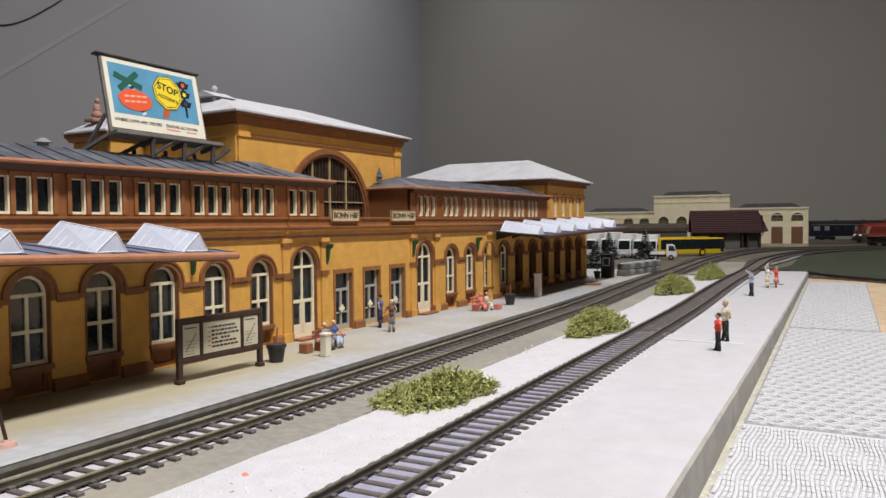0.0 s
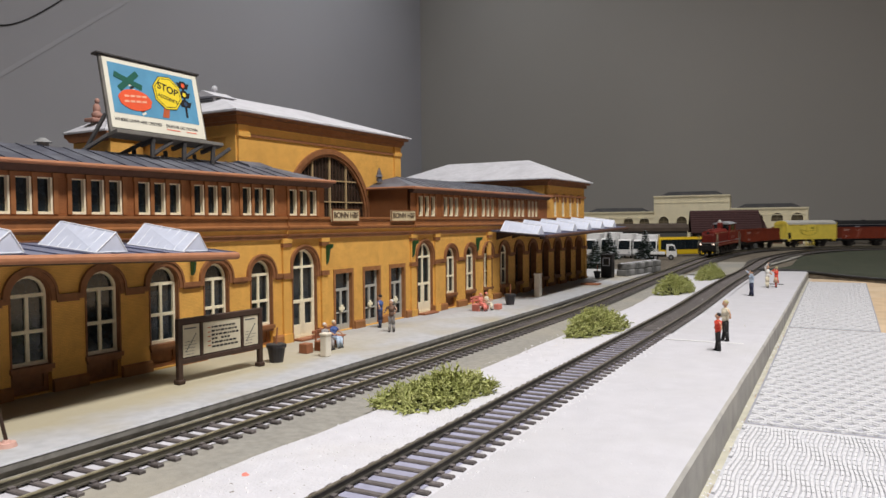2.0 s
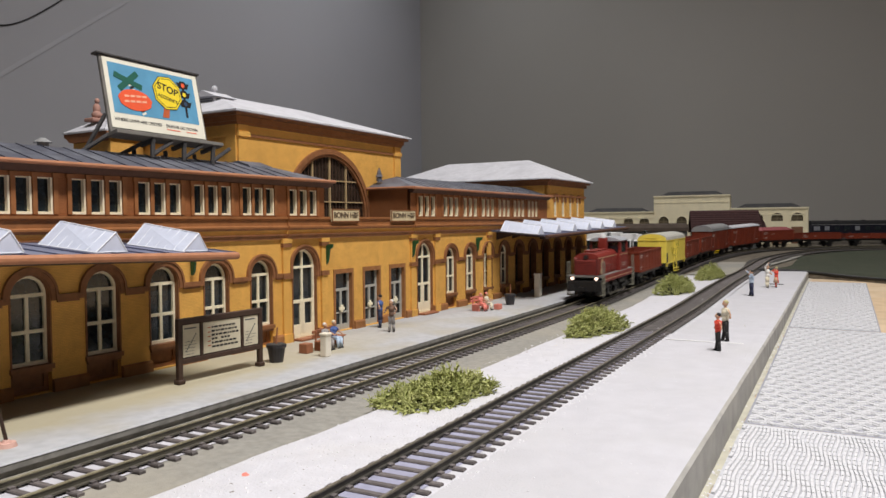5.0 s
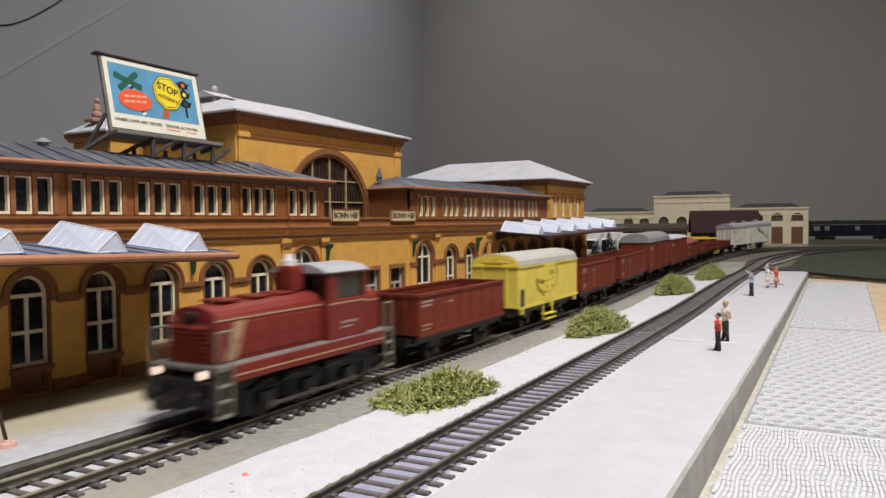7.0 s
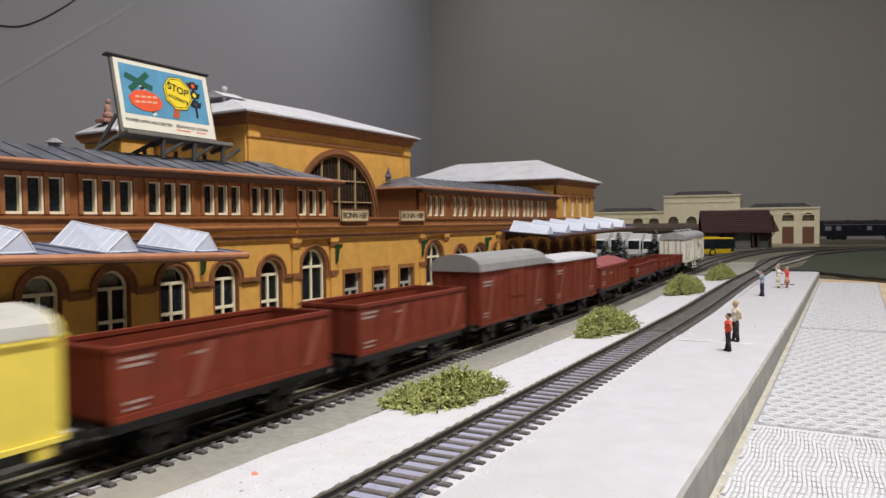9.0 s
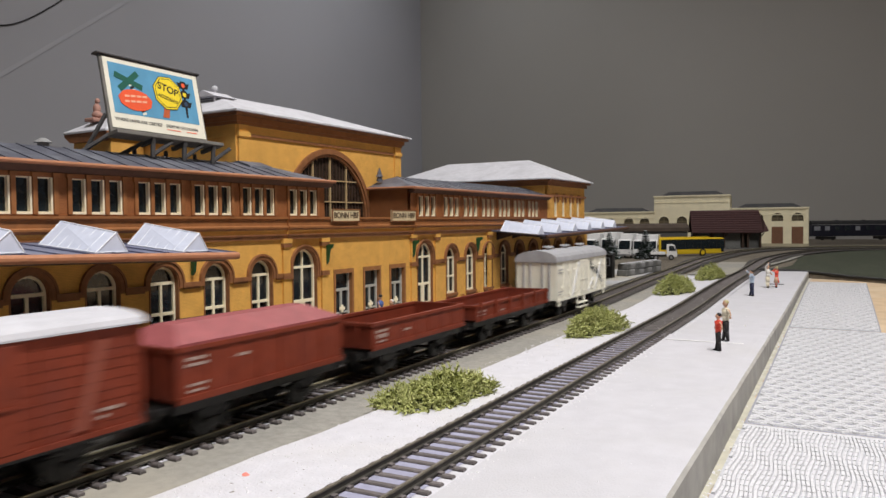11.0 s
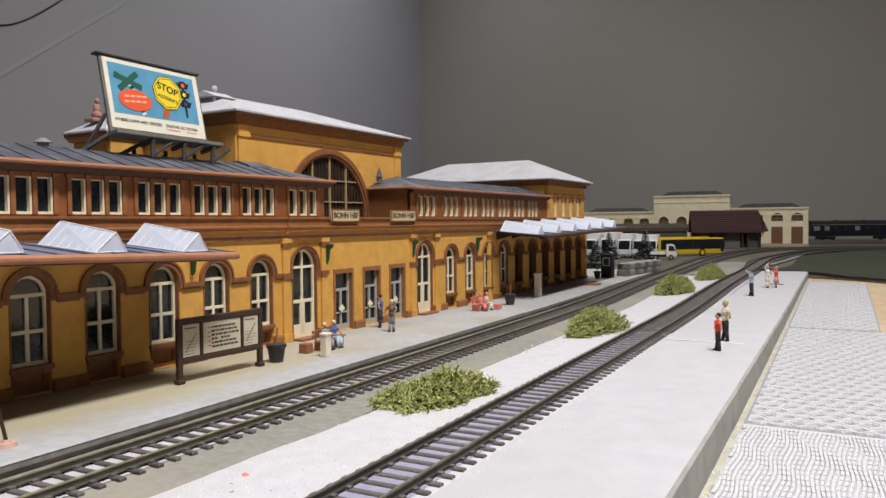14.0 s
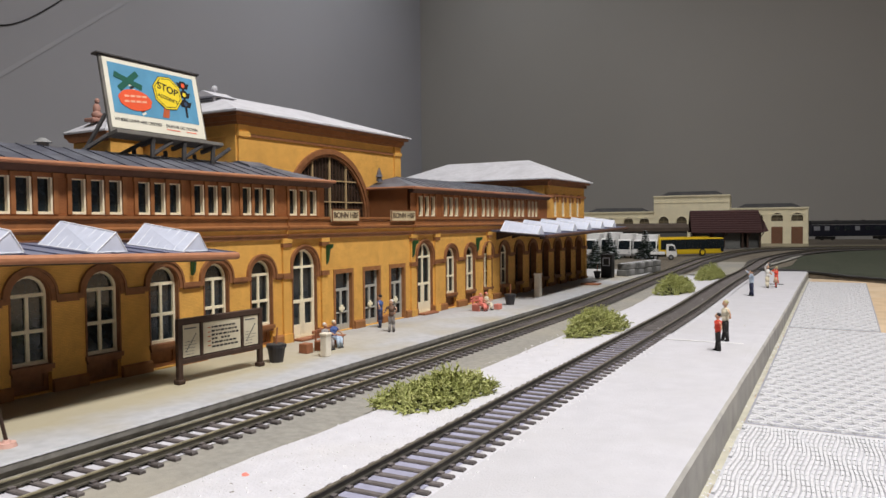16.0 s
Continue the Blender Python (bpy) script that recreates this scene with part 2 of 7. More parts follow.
def room():
    x0, x1, y0, y1, z0, z1 = -1735, 2300, -2600, 3055, -900, 1500
    for name, b in (("wall_west", (x0 - 60, x0, y0, y1, z0, z1)), ("wall_east", (x1, x1 + 60, y0, y1, z0, z1)),
                    ("wall_north", (x0 - 60, x1 + 60, y1, y1 + 60, z0, z1)), ("wall_south", (x0 - 60, x1 + 60, y0 - 60, y0, z0, z1))):
        bm = B()
        box(bm, *b)
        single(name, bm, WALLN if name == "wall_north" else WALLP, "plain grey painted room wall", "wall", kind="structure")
    # long slanting raised strip that makes a pale streak on the west wall
    bm = B()
    prism(bm, [(940, 330), (1600, 812), (1600, 828), (940, 346)], "x", x0 - 2, x0 + 3)
    for v in bm.verts:
        if v.co.x > x0 and v.co.z in (346, 828):
            v.co.x = x0 - 1
    single("trim", bm, WALLP, "slanting raised strip on the grey wall", "wall crease", kind="structure")
    bm = B()
    box(bm, x0, x1, y0, y1, z1, z1 + 60)
    single("ceiling", bm, material("ceiling_paint", (0.5, 0.5, 0.48), 0.9, scale=2), "pale painted room ceiling", "ceiling", kind="structure")
    bm = B()
    box(bm, x0, x1, y0, y1, z0 - 40, z0)
    single("floor", bm, material("room_floor", (0.22, 0.19, 0.16), 0.7, scale=3), "dull brown room floor", "floor", kind="structure")


def sheet(bm, rows, skirt=None):
    """A strip of quads from rows of (left, right) points."""
    vs = [[bm.verts.new(p) for p in r] for r in rows]
    for a, b in zip(vs, vs[1:]):
        for i in range(len(a) - 1):
            bm.faces.new((a[i], a[i + 1], b[i + 1], b[i]))
    return vs


def ground():
    bm = B()
    sheet(bm, [((-60, y, -40), (-60, y, low_z(y)), (1300, y, low_z(y)), (1300, y, -40)) for y in [-2400, -1000] + list(range(0, 1200, 50))])
    single("ground", bm, BOARD, "bare wooden board of the model layout", "ground", kind="structure")
    bm = B()
    ys = list(range(-2400, 600, 200)) + list(range(600, 1720, 20)) + [1720, 2000, 2740]
    rows = [((-1720, y, -10), (-1720, y, terrain(-1720, y)), (-300, y, terrain(-300, y)), (-236, y, terrain(-236, y)), (-41, y, ground_z(y)), (-41, y, -10)) for y in ys if y <= 1120]
    sheet(bm, rows)
    xs = [-1720, -1000, -700, -500] + [-400 + 14 * i for i in range(62)] + [520, 700, 900, 1250]
    rows = [[(xs[0], y, -10)] + [(x, y, terrain(x, y)) for x in xs] + [(xs[-1], y, -10)] for y in [1120 + 14 * i for i in range(70)] + [2150, 2400, 3040]]
    sheet(bm, rows)
    z = ground_z(1120)
    quad(bm, (-41, 1120, -10), (1250, 1120, -10), (1250, 1120, z), (-41, 1120, z))
    front = [(-41, 1121), (-10, 1110), (20, 1090), (52, 1060), (110, 1013), (240, 958), (500, 928), (820, 920)]
    for (xa, ya), (xb, yb) in zip(front, front[1:]):
        quad(bm, (xa, 1121, z), (xb, 1121, z), (xb, yb, 3.0), (xa, ya, 3.0))
        quad(bm, (xa, ya, -12), (xb, yb, -12), (xb, yb, 3.0), (xa, ya, 3.0))
    single("track_base", bm, DIRT, "dark grey-brown scenery base of the layout", "ground", kind="structure")
    # grey bed of the first track, wavering edge towards the snow
    bm = B()
    sheet(bm, [((-234, y, ground_z(y) + 1.0), (-150, y, ground_z(y) + 1.0)) for y in list(range(-2300, 600, 100)) + list(range(600, 1060, 20))])
    single("ballast_bed", bm, BED, "smooth grey track bed", "track bed", kind="structure")
    # snow between the tracks
    bm = B()
    rnd = random.Random(4)
    rows = []
    y = -2300
    while y < 1010:
        w = noise.noise((y * 0.021, 3.1, 0)) * 2.6 + noise.noise((y * 0.11, 1.7, 0)) * 1.1
        zz = second_z(y) + 1.35
        left = -169 + 6 * smoothstep(130, 320, y) + w * 0.6 - 14 * smoothstep(650, 980, y)
        rows.append(((left - 0.8, y, ground_z(y) + 0.2), (left, y, zz - 0.6), (left + 1.6, y, zz), (-96, y, zz)))
        y += 6 if y > 60 else 60
    sheet(bm, rows)
    single("snow_strip", bm, WHITEG, "white snow-covered strip between the two tracks", "snow", kind="structure")
    # far tongue of pale ground beyond the shrubs
    bm = B()
    sheet(bm, [((-178, y, ground_z(y) + 5 * (1 - smoothstep(900, 1250, y)) + 0.6), (-128, y, ground_z(y) + 5 * (1 - smoothstep(900, 1250, y)) + 0.6)) for y in range(1000, 1330, 15)])
    single("gravel_strip", bm, BED, "pale grey gravel strip between the tracks", "gravel", kind="structure")
    # pale bed showing between the sleepers
    for x0, zf, m, up, stop in ((-210, ground_z, BEDPALE, 1.3, 620), (-114, second_z, BEDBLUE, 1.6, 500)):
        bm = B()
        sheet(bm, [((x0 - 11, y, zf(y) + up), (x0 + 11, y, zf(y) + up)) for y in list(range(-2300, stop, 100)) + [stop, stop + 40]])
        single("track_floor", bm, m, "pale bluish bed between the rails", "track bed", kind="structure")
    # dark ballast on the far bends
    for x0, rad, zf in ((-210, RADIUS, ground_z), (-114, RADIUS - 96, second_z)):
        bm = B()
        rows = []
        for i in range(66):
            s = (640 if x0 < -200 else 505) + i * 26
            p, h = line(s, x0, rad)
            n = Vector((math.cos(h), math.sin(h)))
            wide = (19 if x0 < -200 else 15) + 9 * smoothstep(1150, 1350, s)
            a, b = p - n * wide, p + n * wide
            zz = zf(p.y) + (1.5 if x0 < -200 else 1.8)
            rows.append(((a.x, a.y, zz), (b.x, b.y, zz)))
        sheet(bm, rows)
        single("ballast", bm, BALLAST, "dark brown fine track ballast", "ballast", kind="structure")
    # grass mat inside the bend
    bm = B()
    rows = []
    for i in range(25):
        y = 1124 + i * 24
        left = -98 + 30 * smoothstep(1120, 1250, y)
        if y > 1325:
            inner = RADIUS - 96 - 30
            left = max(left, -114 + (RADIUS - 96) - math.sqrt(max(0, inner ** 2 - (y - BEND) ** 2)))
        rows.append(tuple((left + (820 - left) * k / 4, y, ground_z(y) + 1.0) for k in range(5)))
    sheet(bm, rows)
    z = ground_z(1124) + 1.0
    front = [(-98, 1123), (-41, 1122), (-10, 1111), (20, 1091), (52, 1061), (110, 1014), (240, 959), (500, 929), (820, 921)]
    for (xa, ya), (xb, yb) in zip(front, front[1:]):
        quad(bm, (xa, 1124, z), (xb, 1124, z), (xb, yb, 4.0), (xa, ya, 4.0))
    single("grass", bm, GRASS, "dull dark green grass mat", "grass", kind="structure")
    bm = B()
    sheet(bm, [((-104 + 0.10 * (y - 1190) + 0.00012 * (y - 1190) ** 2 - 4, y, ground_z(y) + 1.8), (-104 + 0.10 * (y - 1190) + 0.00012 * (y - 1190) ** 2 + 5, y, ground_z(y) + 1.8)) for y in range(1150, 1500, 15)])
    single("path", bm, BED, "narrow pale path through the grass", "path", kind="structure")


def yellow_tint(m):
    """Tints the platform yellow towards the station, with a noisy edge, fading along y."""
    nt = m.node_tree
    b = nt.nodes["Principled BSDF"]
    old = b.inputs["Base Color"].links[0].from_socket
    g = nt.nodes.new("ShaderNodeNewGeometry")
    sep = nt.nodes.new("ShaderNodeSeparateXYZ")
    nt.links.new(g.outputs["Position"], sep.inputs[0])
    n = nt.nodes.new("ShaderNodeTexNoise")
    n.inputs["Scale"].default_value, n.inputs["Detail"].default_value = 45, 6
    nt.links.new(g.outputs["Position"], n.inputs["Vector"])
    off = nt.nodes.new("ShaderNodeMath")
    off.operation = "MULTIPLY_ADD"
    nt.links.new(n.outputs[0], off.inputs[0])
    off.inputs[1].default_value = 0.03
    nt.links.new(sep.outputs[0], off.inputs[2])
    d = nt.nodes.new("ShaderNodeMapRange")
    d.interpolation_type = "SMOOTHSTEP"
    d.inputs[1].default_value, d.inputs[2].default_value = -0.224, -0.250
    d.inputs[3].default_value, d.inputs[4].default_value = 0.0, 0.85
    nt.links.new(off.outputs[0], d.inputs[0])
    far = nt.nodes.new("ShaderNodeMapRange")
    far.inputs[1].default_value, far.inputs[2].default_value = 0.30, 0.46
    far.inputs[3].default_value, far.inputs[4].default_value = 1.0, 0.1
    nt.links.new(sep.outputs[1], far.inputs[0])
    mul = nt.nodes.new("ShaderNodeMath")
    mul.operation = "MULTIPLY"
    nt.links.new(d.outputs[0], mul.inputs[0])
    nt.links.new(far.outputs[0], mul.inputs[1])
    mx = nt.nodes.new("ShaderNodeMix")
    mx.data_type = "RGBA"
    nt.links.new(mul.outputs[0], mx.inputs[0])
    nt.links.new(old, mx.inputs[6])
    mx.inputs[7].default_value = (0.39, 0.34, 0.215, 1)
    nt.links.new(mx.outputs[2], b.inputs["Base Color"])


yellow_tint(PLATG)


def platforms():
    # station platform
    bm = B()
    ys = list(range(-600, 600, 100)) + list(range(600, 1081, 20))
    sheet(bm, [((-700, y, ground_z(y) * 0.55 + 6), (-231, y, ground_z(y) * 0.55 + 6), (-230.2, y, ground_z(y) * 0.55 + 5.4)) for y in ys])
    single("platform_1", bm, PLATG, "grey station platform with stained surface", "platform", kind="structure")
    bm = B()
    sheet(bm, [((-230.4, y, ground_z(y) * 0.55 + 5.5), (-230.4, y, ground_z(y) * 0.55 + 3.2), (-231.5, y, ground_z(y) * 0.55 + 3.0), (-231.5, y, 0)) for y in ys])
    single("kerb", bm, PLATE, "dark platform edge", "kerb", kind="structure")
    # second platform: white top, grey side
    bm = B()
    rows = []
    for y in list(range(-600, 100, 100)) + list(range(100, 1121, 12)):
        w = noise.noise((y * 0.03, 9.1, 0)) * 0.15
        zz = 6.0 + ground_z(y) * 0.5
        rows.append(((-98.5, y, zz - 0.4), (-46 + w * 0.4, y, zz), (-41.5 + w, y, zz - 0.4)))
    sheet(bm, rows)
    single("platform_2", bm, WHITEP, "broad white platform top", "platform", kind="structure")
    bm = B()
    rows = []
    for y in list(range(-600, 100, 100)) + list(range(100, 1121, 12)):
        w = noise.noise((y * 0.03, 9.1, 0)) * 0.15
        zz = 6.0 + ground_z(y) * 0.5
        rows.append(((-41.5 + w, y, zz - 0.4), (-40.4 + w, y, zz - 1.4), (-40.2 + w, y, low_z(y) + 0.4)))
    sheet(bm, rows)
    quad(bm, (-98, 1121, 0), (-41, 1121, -10), (-41, 1121, 8.6), (-98, 1121, 8.6))
    single("platform_side", bm, PLATS, "grey side face of the white platform", "platform side", kind="structure")
    # yellowish glue strip at the foot
    bm = B()
    sheet(bm, [((-40.3, y, low_z(y) + 0.8), (-37.6 + noise.noise((y * 0.08, 2, 0)) * 1.6, y, low_z(y) + 0.6)) for y in range(60, 1120, 8)])
    single("glue_strip", bm, GLUE, "yellowed strip of bare glue at the platform foot", "glue", kind="structure")


PLATS = material("platform_side_grey", (0.35, 0.34, 0.32), 0.9, vary=0.18, scale=80, stain=(0.42, 0.40, 0.36), stain_scale=30, bump=0.3)
GLUE = material("yellowed_glue", (0.46, 0.44, 0.36), 0.7, vary=0.15, scale=100)


def cobble_mats():
    """Embossed cobble sheets: small setts in wavy rows on a darker joint."""
    for k, (y0, y1, x1, rows_) in enumerate(((150, 344, 60, "along"), (348, 640, 30, "wave"), (646, 1050, 26, "wave"))):
        mat_ = thing("cobble_mat", "grey and white embossed cobblestone sheet on the board", "paving sheet", group="cobble sheets", kind="structure")
        x0 = -37.5
        bm = B()
        sheet(bm, [((x0, y, low_z(y)), (x0, y, low_z(y) + 1), (x1, y, low_z(y) + 1), (x1, y, low_z(y))) for y in [y0 + (y1 - y0) * q / 12 for q in range(13)]])
        part("sheet", bm, GROUTN if rows_ == "along" else GROUT, mat_)
        bm = B()
        # near sheet: long wavy ribs; the others: nested arcs, with a deep joint at every fourth course
        px, py = (1.6, 2.8) if rows_ == "along" else (1.3, 2.4)
        ny, nx = int((y1 - y0) / py) + 3, int((x1 - x0) / px)
        for j in range(ny):
            for i in range(nx):
                cx = x0 + (i + 0.5) * px
                if rows_ == "along":
                    cy = y0 + (j + 0.5) * py
                    cx += math.sin(cy * 0.15 + i * 0.35) * 0.6
                    sx, sy, tilt = px * 0.45, py * 0.505, 0.0
                    slope = math.cos(cy * 0.15 + i * 0.35) * 0.09 * sy
                else:
                    f = (cx - x0) * 2 * math.pi / 8.0 + k + math.pi * (j // 4 % 2)
                    cy = y0 + (j - 1.0) * py + 1.35 * math.sin(f)
                    m4 = j % 4
                    sx, sy = px * 0.5, py * 0.5
                    tilt, slope = 1.06 * math.cos(f), 0.0
                    if m4 == 0:
                        continue
                if not (x0 + 1 < cx < x1 - 1.4 and y0 + 2 < cy < y1 - 2):
                    continue
                lo = low_z(cy) + 1.0
                top = lo + 0.75 + 0.12 * math.sin(i * 7.1 + j * 3.3)
                ring = ((-1, -1), (1, -1), (1, 1), (-1, 1))
                a = [bm.verts.new((cx + dx * sx + dy * slope, cy + dy * sy + dx * sx * tilt, lo)) for dx, dy in ring]
                q0, q1 = (0.7, 1.0) if rows_ == "along" else (0.94, 0.66)
                b = [bm.verts.new((cx + dx * sx * q0 + dy * slope, cy + dy * sy * q1 + dx * sx * q0 * tilt, top)) for dx, dy in ring]
                bm.faces.new(b)
                for q in range(4):
                    bm.faces.new((a[q], a[(q + 1) % 4], b[(q + 1) % 4], b[q]))
        ob = part("setts", bm, COBBLE, mat_)
        tagged(ob, kind="stuff")
        bm = B()
        box(bm, x0, x1, y1 - 1.0, y1 + 2.2, low_z(y1), low_z(y1) + 1.4)
        part("border", bm, COBBLE, mat_)


def track(name, x0, radius, zf, label, s1, web, head):
    """Rails as two long bars and a sleeper every 7.3 mm."""
    ob = thing(name, label, "railway track", kind="structure")
    ss = list(range(-2300, 1300, 100)) + [1300 + 14 * i for i in range(int((s1 - 1300) / 14))]
    ss = sorted(set(ss + list(range(600, 1300, 25))))
    for side in (-8.6, 8.6):
        bm = B()
        rows = []
        for s in ss:
            p, h = line(s, x0, radius)
            n = Vector((math.cos(h), math.sin(h)))
            z = zf(p.y)
            c = p + n * side
            prof = []
            for dx, dz in ((-1.1, 2.2), (-1.0, 2.7), (-0.35, 2.9), (-0.35, 4.0), (-0.55, 4.2), (-0.5, 4.8), (0.5, 4.8), (0.55, 4.2), (0.35, 4.0), (0.35, 2.9), (1.0, 2.7), (1.1, 2.2)):
                q = c + n * dx
                prof.append((q.x, q.y, z + dz))
            rows.append(prof)
        sheet(bm, rows)
        rail = part("rail", bm, web, ob)
        bm = B()
        rows = []
        for s in ss:
            p, h = line(s, x0, radius)
            n = Vector((math.cos(h), math.sin(h)))
            c, z = p + n * side, zf(p.y)
            rows.append([(*(c + n * dx), z + dz) for dx, dz in ((-0.56, 4.35), (-0.54, 4.75), (-0.4, 4.86), (0.4, 4.86), (0.54, 4.75), (0.56, 4.35))])
        sheet(bm, rows)
        part("rail_head", bm, head, rail)
    bm = B()
    t = B()
    box(t, -14.5, 14.5, -1.25, 1.25, 0.3, 2.2)
    bmesh.ops.bevel(t, geom=[e for e in t.edges if abs(e.verts[0].co.z - e.verts[1].co.z) < 0.1 and e.verts[0].co.z > 1], offset=0.35, segments=1, affect="EDGES")
    merge(bm, t)
    for side in (-8.6, 8.6):
        box(bm, side - 2.4, side + 2.4, -1.0, 1.0, 2.1, 2.75)
    me = data_of("sleeper", bm, SLEEPER)
    s = 112.0
    while s < 112 + 7.3 * 232 and s < s1 - 10:
        p, h = line(s, x0, radius)
        part("sleeper", me, None, ob, at=mm(p.x, p.y, zf(p.y), 0, 0, math.degrees(h)))
        s += 7.3
    return ob


room()
ground()
platforms()
cobble_mats()
# ---- the station building ----
# Its own frame: y along the front (u - 350), x out of the front, z from the platform.


def arch_wall(bm, u0, u1, z0, z1, openings, x=0.0, thick=5.0, seg=10):
    """A wall in the plane x with arched or square openings (centre, width, foot, spring, arched)."""
    prev = u0
    for uc, w, zb, zs, arched in sorted(openings):
        a, b = uc - w / 2, uc + w / 2
        quad(bm, (x, prev, z0), (x, a, z0), (x, a, z1), (x, prev, z1))
        if zb > z0:
            quad(bm, (x, a, z0), (x, b, z0), (x, b, zb), (x, a, zb))
        if arched:
            pts = [(uc - w / 2 * math.cos(math.pi * i / seg), zs + w / 2 * math.sin(math.pi * i / seg)) for i in range(seg + 1)]
        else:
            pts = [(a, zs), (b, zs)]
        for p, q in zip(pts, pts[1:]):
            quad(bm, (x, p[0], p[1]), (x, q[0], q[1]), (x, q[0], z1), (x, p[0], z1))
        loop = [(a, zb)] + pts + [(b, zb)]
        for p, q in zip(loop, loop[1:] + loop[:1]):
            quad(bm, (x, p[0], p[1]), (x, q[0], q[1]), (x - thick, q[0], q[1]), (x - thick, p[0], p[1]))
        prev = b
    quad(bm, (x, prev, z0), (x, u1, z0), (x, u1, z1), (x, prev, z1))


def arch_band(bm, w0, w1, zs, zb, x0, x1, seg=12, legs=True):
    """A flat band round an arch of inner width w0 and outer width w1, spring zs, legs down to zb."""
    def outline(w):
        p = [(-w / 2, zb)] if legs else []
        p += [(-w / 2 * math.cos(math.pi * i / seg), zs + w / 2 * math.sin(math.pi * i / seg)) for i in range(seg + 1)]
        return p + ([(w / 2, zb)] if legs else [])
    a, b = outline(w0), outline(w1)
    for i in range(len(a) - 1):
        f = [(x1, *a[i]), (x1, *a[i + 1]), (x1, *b[i + 1]), (x1, *b[i])]
        g = [(x0, *a[i]), (x0, *a[i + 1]), (x0, *b[i + 1]), (x0, *b[i])]
        vf, vg = [bm.verts.new(p) for p in f], [bm.verts.new(p) for p in g]
        bm.faces.new(vf)
        bm.faces.new((vf[0], vg[0], vg[1], vf[1]))
        bm.faces.new((vf[3], vf[2], vg[2], vg[3]))


def arch_pane(bm, w, zb, zs, x, seg=12):
    pts = [(x, -w / 2, zb)] + [(x, -w / 2 * math.cos(math.pi * i / seg), zs + w / 2 * math.sin(math.pi * i / seg)) for i in range(seg + 1)] + [(x, w / 2, zb)]
    quad(bm, *pts)


def window_meshes(w, zb, zs, door=False, paint=None):
    bm = B()
    arch_band(bm, w - 3.4, w, zs, zb, -4.6, -2.6)
    box(bm, -4.4, -2.8, -w / 2 + 0.5, w / 2 - 0.5, zs - 0.9, zs + 0.7)
    box(bm, -4.3, -2.9, -0.8, 0.8, zb, zs - 0.5)
    if door:
        zm = zb + (zs - zb) * 0.52
        box(bm, -4.4, -2.8, -w / 2 + 0.5, w / 2 - 0.5, zm - 1, zm + 1)
        box(bm, -4.4, -2.6, -w / 2 + 0.5, w / 2 - 0.5, zb, zb + 2.0)
        box(bm, -4.2, -2.5, -0.5, 0.5, zs, zs + w / 2 - 1)
        for sx in (-1, 1):
            box(bm, -4.3, -2.9, sx * 0.6, sx * 2.2, zb, zm)
            box(bm, -4.3, -2.9, sx * (w / 2 - 0.8), sx * (w / 2 - 2.6), zb, zm)
            box(bm, -4.2, -3.0, sx * 0.6, sx * (w / 2 - 1), zb + 2, zb + 9)
    else:
        zm = zb + (zs - zb) * 0.48
        box(bm, -4.4, -2.8, -w / 2 + 0.5, w / 2 - 0.5, zm - 0.8, zm + 0.8)
        box(bm, -4.4, -2.4, -w / 2, w / 2, zb, zb + 1.6)
    f = data_of("window_frame", bm, paint or CREAMF)
    bm = B()
    arch_pane(bm, w - 0.6, zb, zs, -3.9)
    return f, data_of("pane", bm, GLASS)


